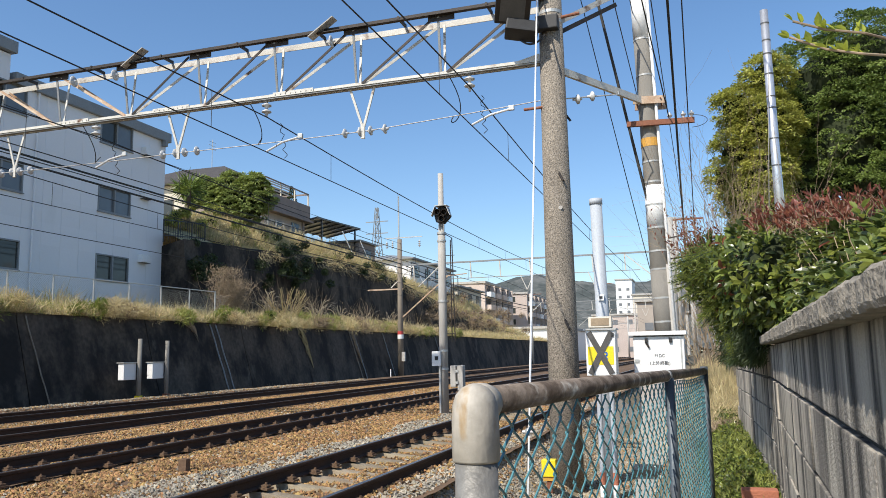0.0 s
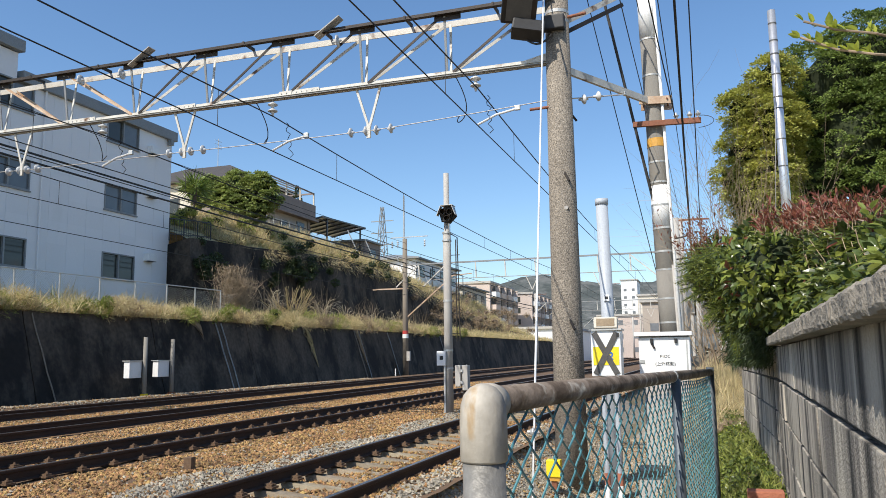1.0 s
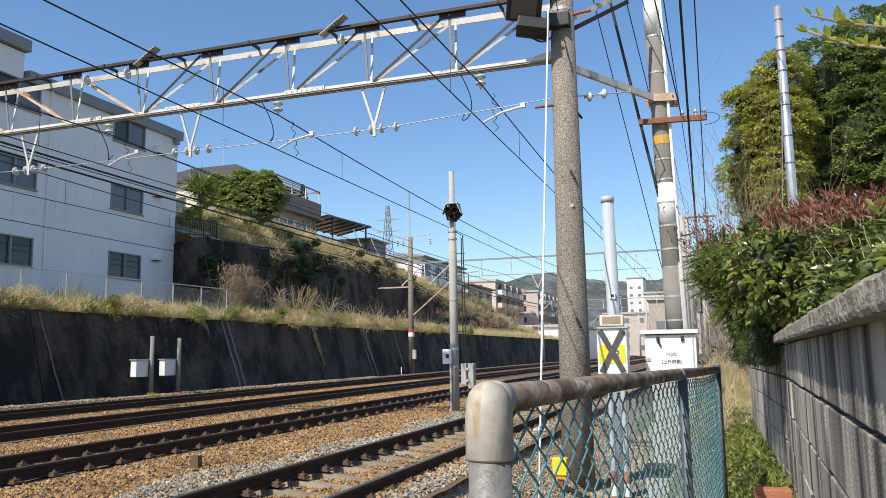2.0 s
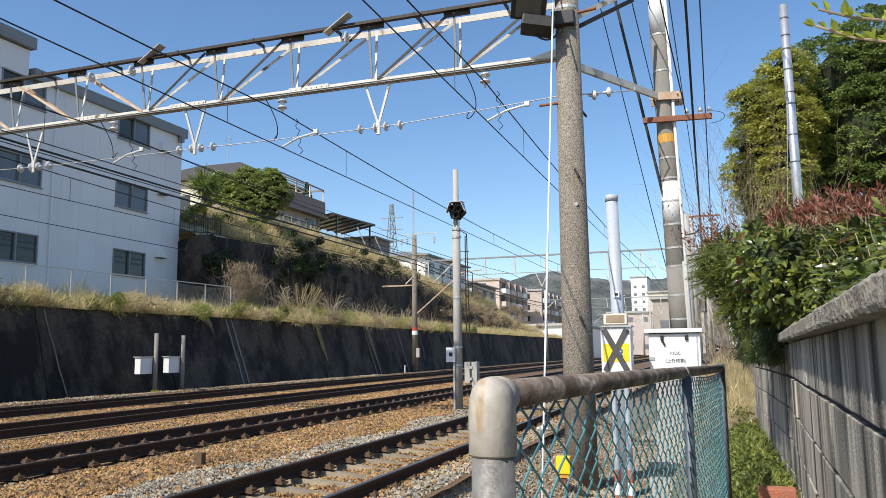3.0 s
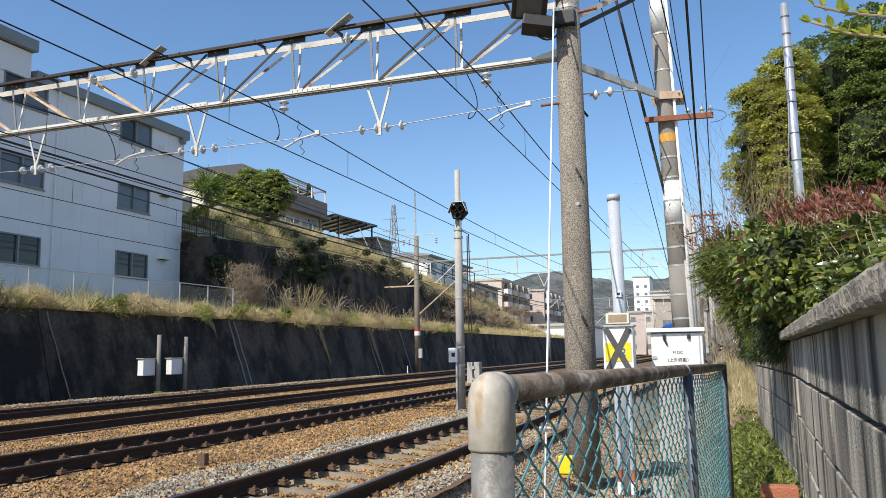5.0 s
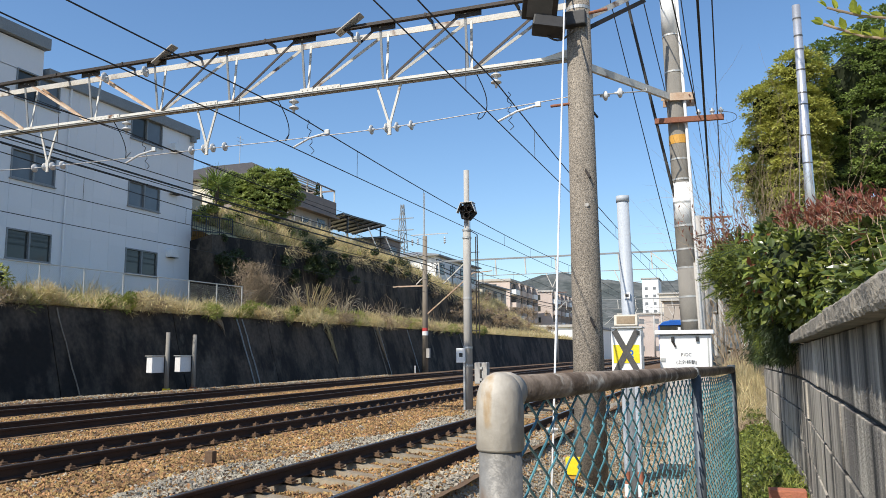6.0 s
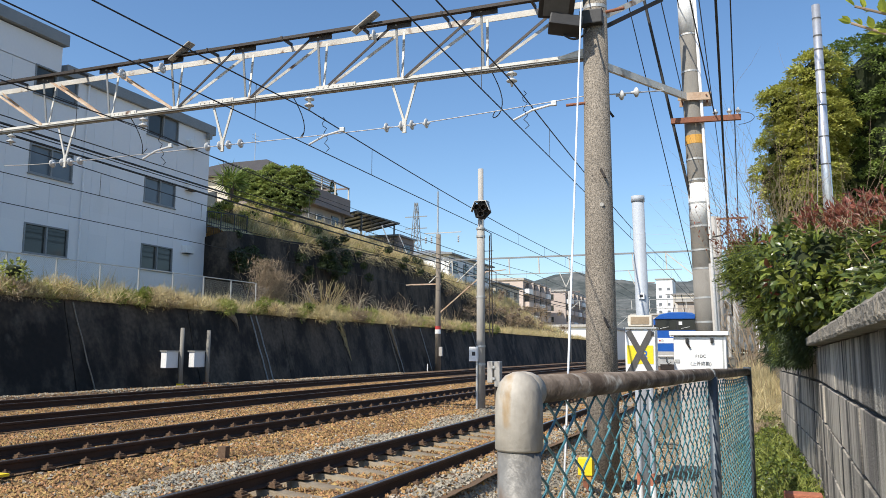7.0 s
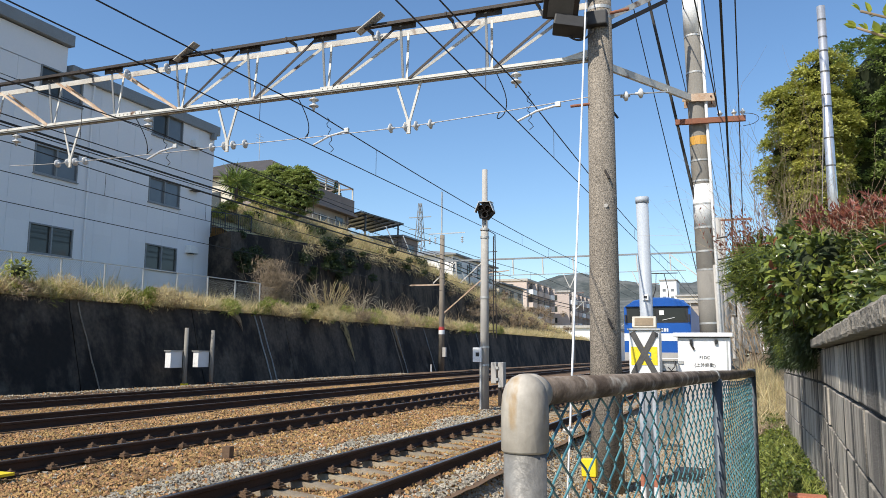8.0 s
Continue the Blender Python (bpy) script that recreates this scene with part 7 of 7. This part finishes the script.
    puff_tree("evergreen_tree", (3.6, 21.6, 1.2), [((3.33, 21.0, 7.70), 1.33), ((4.23, 21.0, 8.02), 1.45), ((2.69, 21.0, 6.69), 1.05), ((3.72, 20.8, 6.23), 1.51), ((2.80, 20.8, 5.46), 0.97), ((4.12, 20.6, 5.07), 1.22), ((5.09, 21.0, 6.78), 1.75), ((2.9, 20.8, 4.3), 1.0), ((3.9, 20.6, 3.9), 1.1), ((5.2, 20.8, 4.4), 1.3)], 3000, 0.070, "leaf_tree", "tall dense dark evergreen tree with a domed crown", 0.3)
    # zinc pole with guy lines
    z = thing("zinc_pole", (1.02, 10.5, 1.2), "slender shiny zinc-plated sectional pole with bands", "pole")
    part("shaft", lathe(bmesh.new(), (1.03, 10.5, 1.0), (-0.006, 0, 1), ((0, 0.066), (4.62, 0.050), (4.63, 0.01)), 18), M["steel_new"], z, smooth=True)
    for hh in (1.9, 2.55, 2.9, 3.3, 3.45, 3.75, 4.02, 4.2, 4.43):
        part("band", lathe(bmesh.new(), (1.03 - 0.006 * hh, 10.5, 1.0 + hh), (0, 0, 1), ((0, 0.0675 - 0.0032 * hh), (0.018, 0.0675 - 0.0032 * hh)), 16), M["frame"], z)
    for dx, dy, hh in ((-0.18, 0, 4.85), (0.08, 0, 4.2)):
        part("guy_line", tb((1.0, 10.45, hh), (1.02 + dx, 10.4 + dy, 2.3), 0.006, None, 4), M["wire_lt"], z)
    # twig hanging into view close to the lens
    b = thing("leafy_twig", (0.6, 1.5, 1.6), "thin twig with fresh light green leaves hanging close by", "twig")
    bm = bmesh.new()
    segs = (((0.158, 1.2, 1.752), (0.200, 1.2, 1.733), (0.250, 1.2, 1.720), (0.42, 1.3, 1.69), (0.60, 1.8, 1.55), (0.68, 2.05, 1.40), (0.70, 2.1, 1.26)), ((0.152, 1.2, 1.728), (0.200, 1.2, 1.703), (0.245, 1.2, 1.690), (0.42, 1.3, 1.69)))
    lp, ld = [], []
    for s in segs:
        vs = [Vector(q) for q in s]
        pathline(bm, vs, 0.0018, 6)
        for p, q in zip(vs, vs[1:]):
            for k in np.linspace(0.0, 0.85, 4):
                for _ in range(2):
                    lp.append(p.lerp(q, k))
                    ld.append(Vector(unit(1)[0]) * 0.7 + Vector((-0.45, 0, 0.8)))
    part("stem", bm, M["twig"], b)
    me = bpy.data.meshes.new("twig_leaf")
    v, f = ovals([(0, 0, 0)], [(1, 0, 0)], [(0, 0, 1)], [1.0], [0.5], 0.15)
    me.from_pydata(v.tolist(), [], f.tolist())
    me.materials.append(M["fresh"])
    for p, d in zip(lp, ld):
        o = new("leaf", me)
        o.parent = b
        k = rng.uniform(0.014, 0.025)
        o.matrix_basis = Matrix.Translation(p - TOP[b.name]) @ d.to_track_quat("X", "Z").to_matrix().to_4x4() @ Matrix.Rotation(rng.uniform(-1, 1), 4, "X") @ Matrix.Diagonal((k, k, k, 1))

    # path
    def on_path(y0, y1):
        def place(n):
            y = y0 + (y1 - y0) * rng.random(n) ** 1.3
            x = rng.uniform(0, 1, n)
            x0 = np.interp(y, (0, 1.08, 5.2, 8, 20), (-0.4, -0.33, 0.0, -0.1, -0.3))
            x1 = np.array([wall_x(b) for b in y])
            x = x0 + (x1 - x0) * x
            return np.stack([x, y, [ground_z(a, b) - 0.01 for a, b in zip(x, y)]], 1)
        return place
    p = on_path(1.5, 11.0)(19000)
    tuft = np.array([noise.noise((a * 5, c * 4, 5)) for a, c in p[:, :2]])
    p[:, 2] += 0.02 + 0.085 * np.clip(tuft + 0.35, 0, 1) * rng.random(len(p))
    n = len(p)
    for m, sel, lab in (("leaf_lt", rng.random(n) < 0.6, "low leafy green weeds on the narrow path"), ("leaf", rng.random(n) < 0.5, "dark green weeds on the narrow path")):
        q = p[sel]
        k = len(q)
        L = rng.uniform(0.018, 0.042, k)
        v, f = ovals(q, unit(k) + np.array([0, 0, 0.25]), unit(k) * 0.6 + np.array([0, 0, 1.0]), L, L * 0.55, 0.2)
        raw("path_weeds", v, f, M[m], (0.2, 5, 0.2), lab, "weeds")
    blades("path_grass", 9000, on_path(1.5, 12.0), (0.05, 0.12), M["green_grass"], (0.2, 5, 0.2), "short green grass on the narrow path", 0.9, 0.006)
    blades("path_dry_grass", 26000, on_path(9.4, 24), (0.10, 0.36), M["dry"], (0.2, 13, 0.3), "dry matted grass at the end of the path", 1.0, 0.006)
    blades("path_brown_grass", 9000, on_path(9.0, 16), (0.08, 0.30), M["twig"], (0.2, 11, 0.3), "brown withered weeds on the path", 0.9, 0.007)
    n = 12000
    y = 10 + 40 * rng.random(n)
    x = rng.uniform(-0.5, 0.9, n)
    v, f = quads(np.stack([x, y, np.array([ground_z(a, c) for a, c in zip(x, y)])], 1), unit(n) * 0.9 + np.array([0, 0, 0.8]), unit(n), rng.uniform(0.2, 0.6, n), np.full(n, 0.009))
    raw("verge_dry_grass", v, f, M["dry"], (0, 20, 0.2), "dry grass along the trackside verge", "grass")

    def trackside(n):
        x, y = rng.uniform(-18.95, -18.4, n), rng.uniform(9, 60, n)
        k = np.array([noise.noise((0, b * 0.8, 3)) for b in y]) > 0.15
        return np.stack([x[k], y[k], np.full(k.sum(), -0.25)], 1)
    blades("wall_foot_weeds", 2500, trackside, (0.1, 0.35), M["dry"], (-18.7, 20, -0.2), "sparse weeds at the foot of the wall", 0.6, 0.015)


build_left_vegetation()
build_right_vegetation()
build_stones(bed_z)


# ---- motion of the locomotive ----
def motions():
    walk(loco, [(t, pose(T1 + 0.20 - 0.009 * (y - 38.2), y, -0.05, 0, 0, 1.3)) for t, y in ((0, 164), (1.5, 141), (3, 117.5), (4.5, 94), (6, 70.5), (6.5, 62.6), (7, 54.3), (7.5, 46.2), (8, 38.2))])


motions()
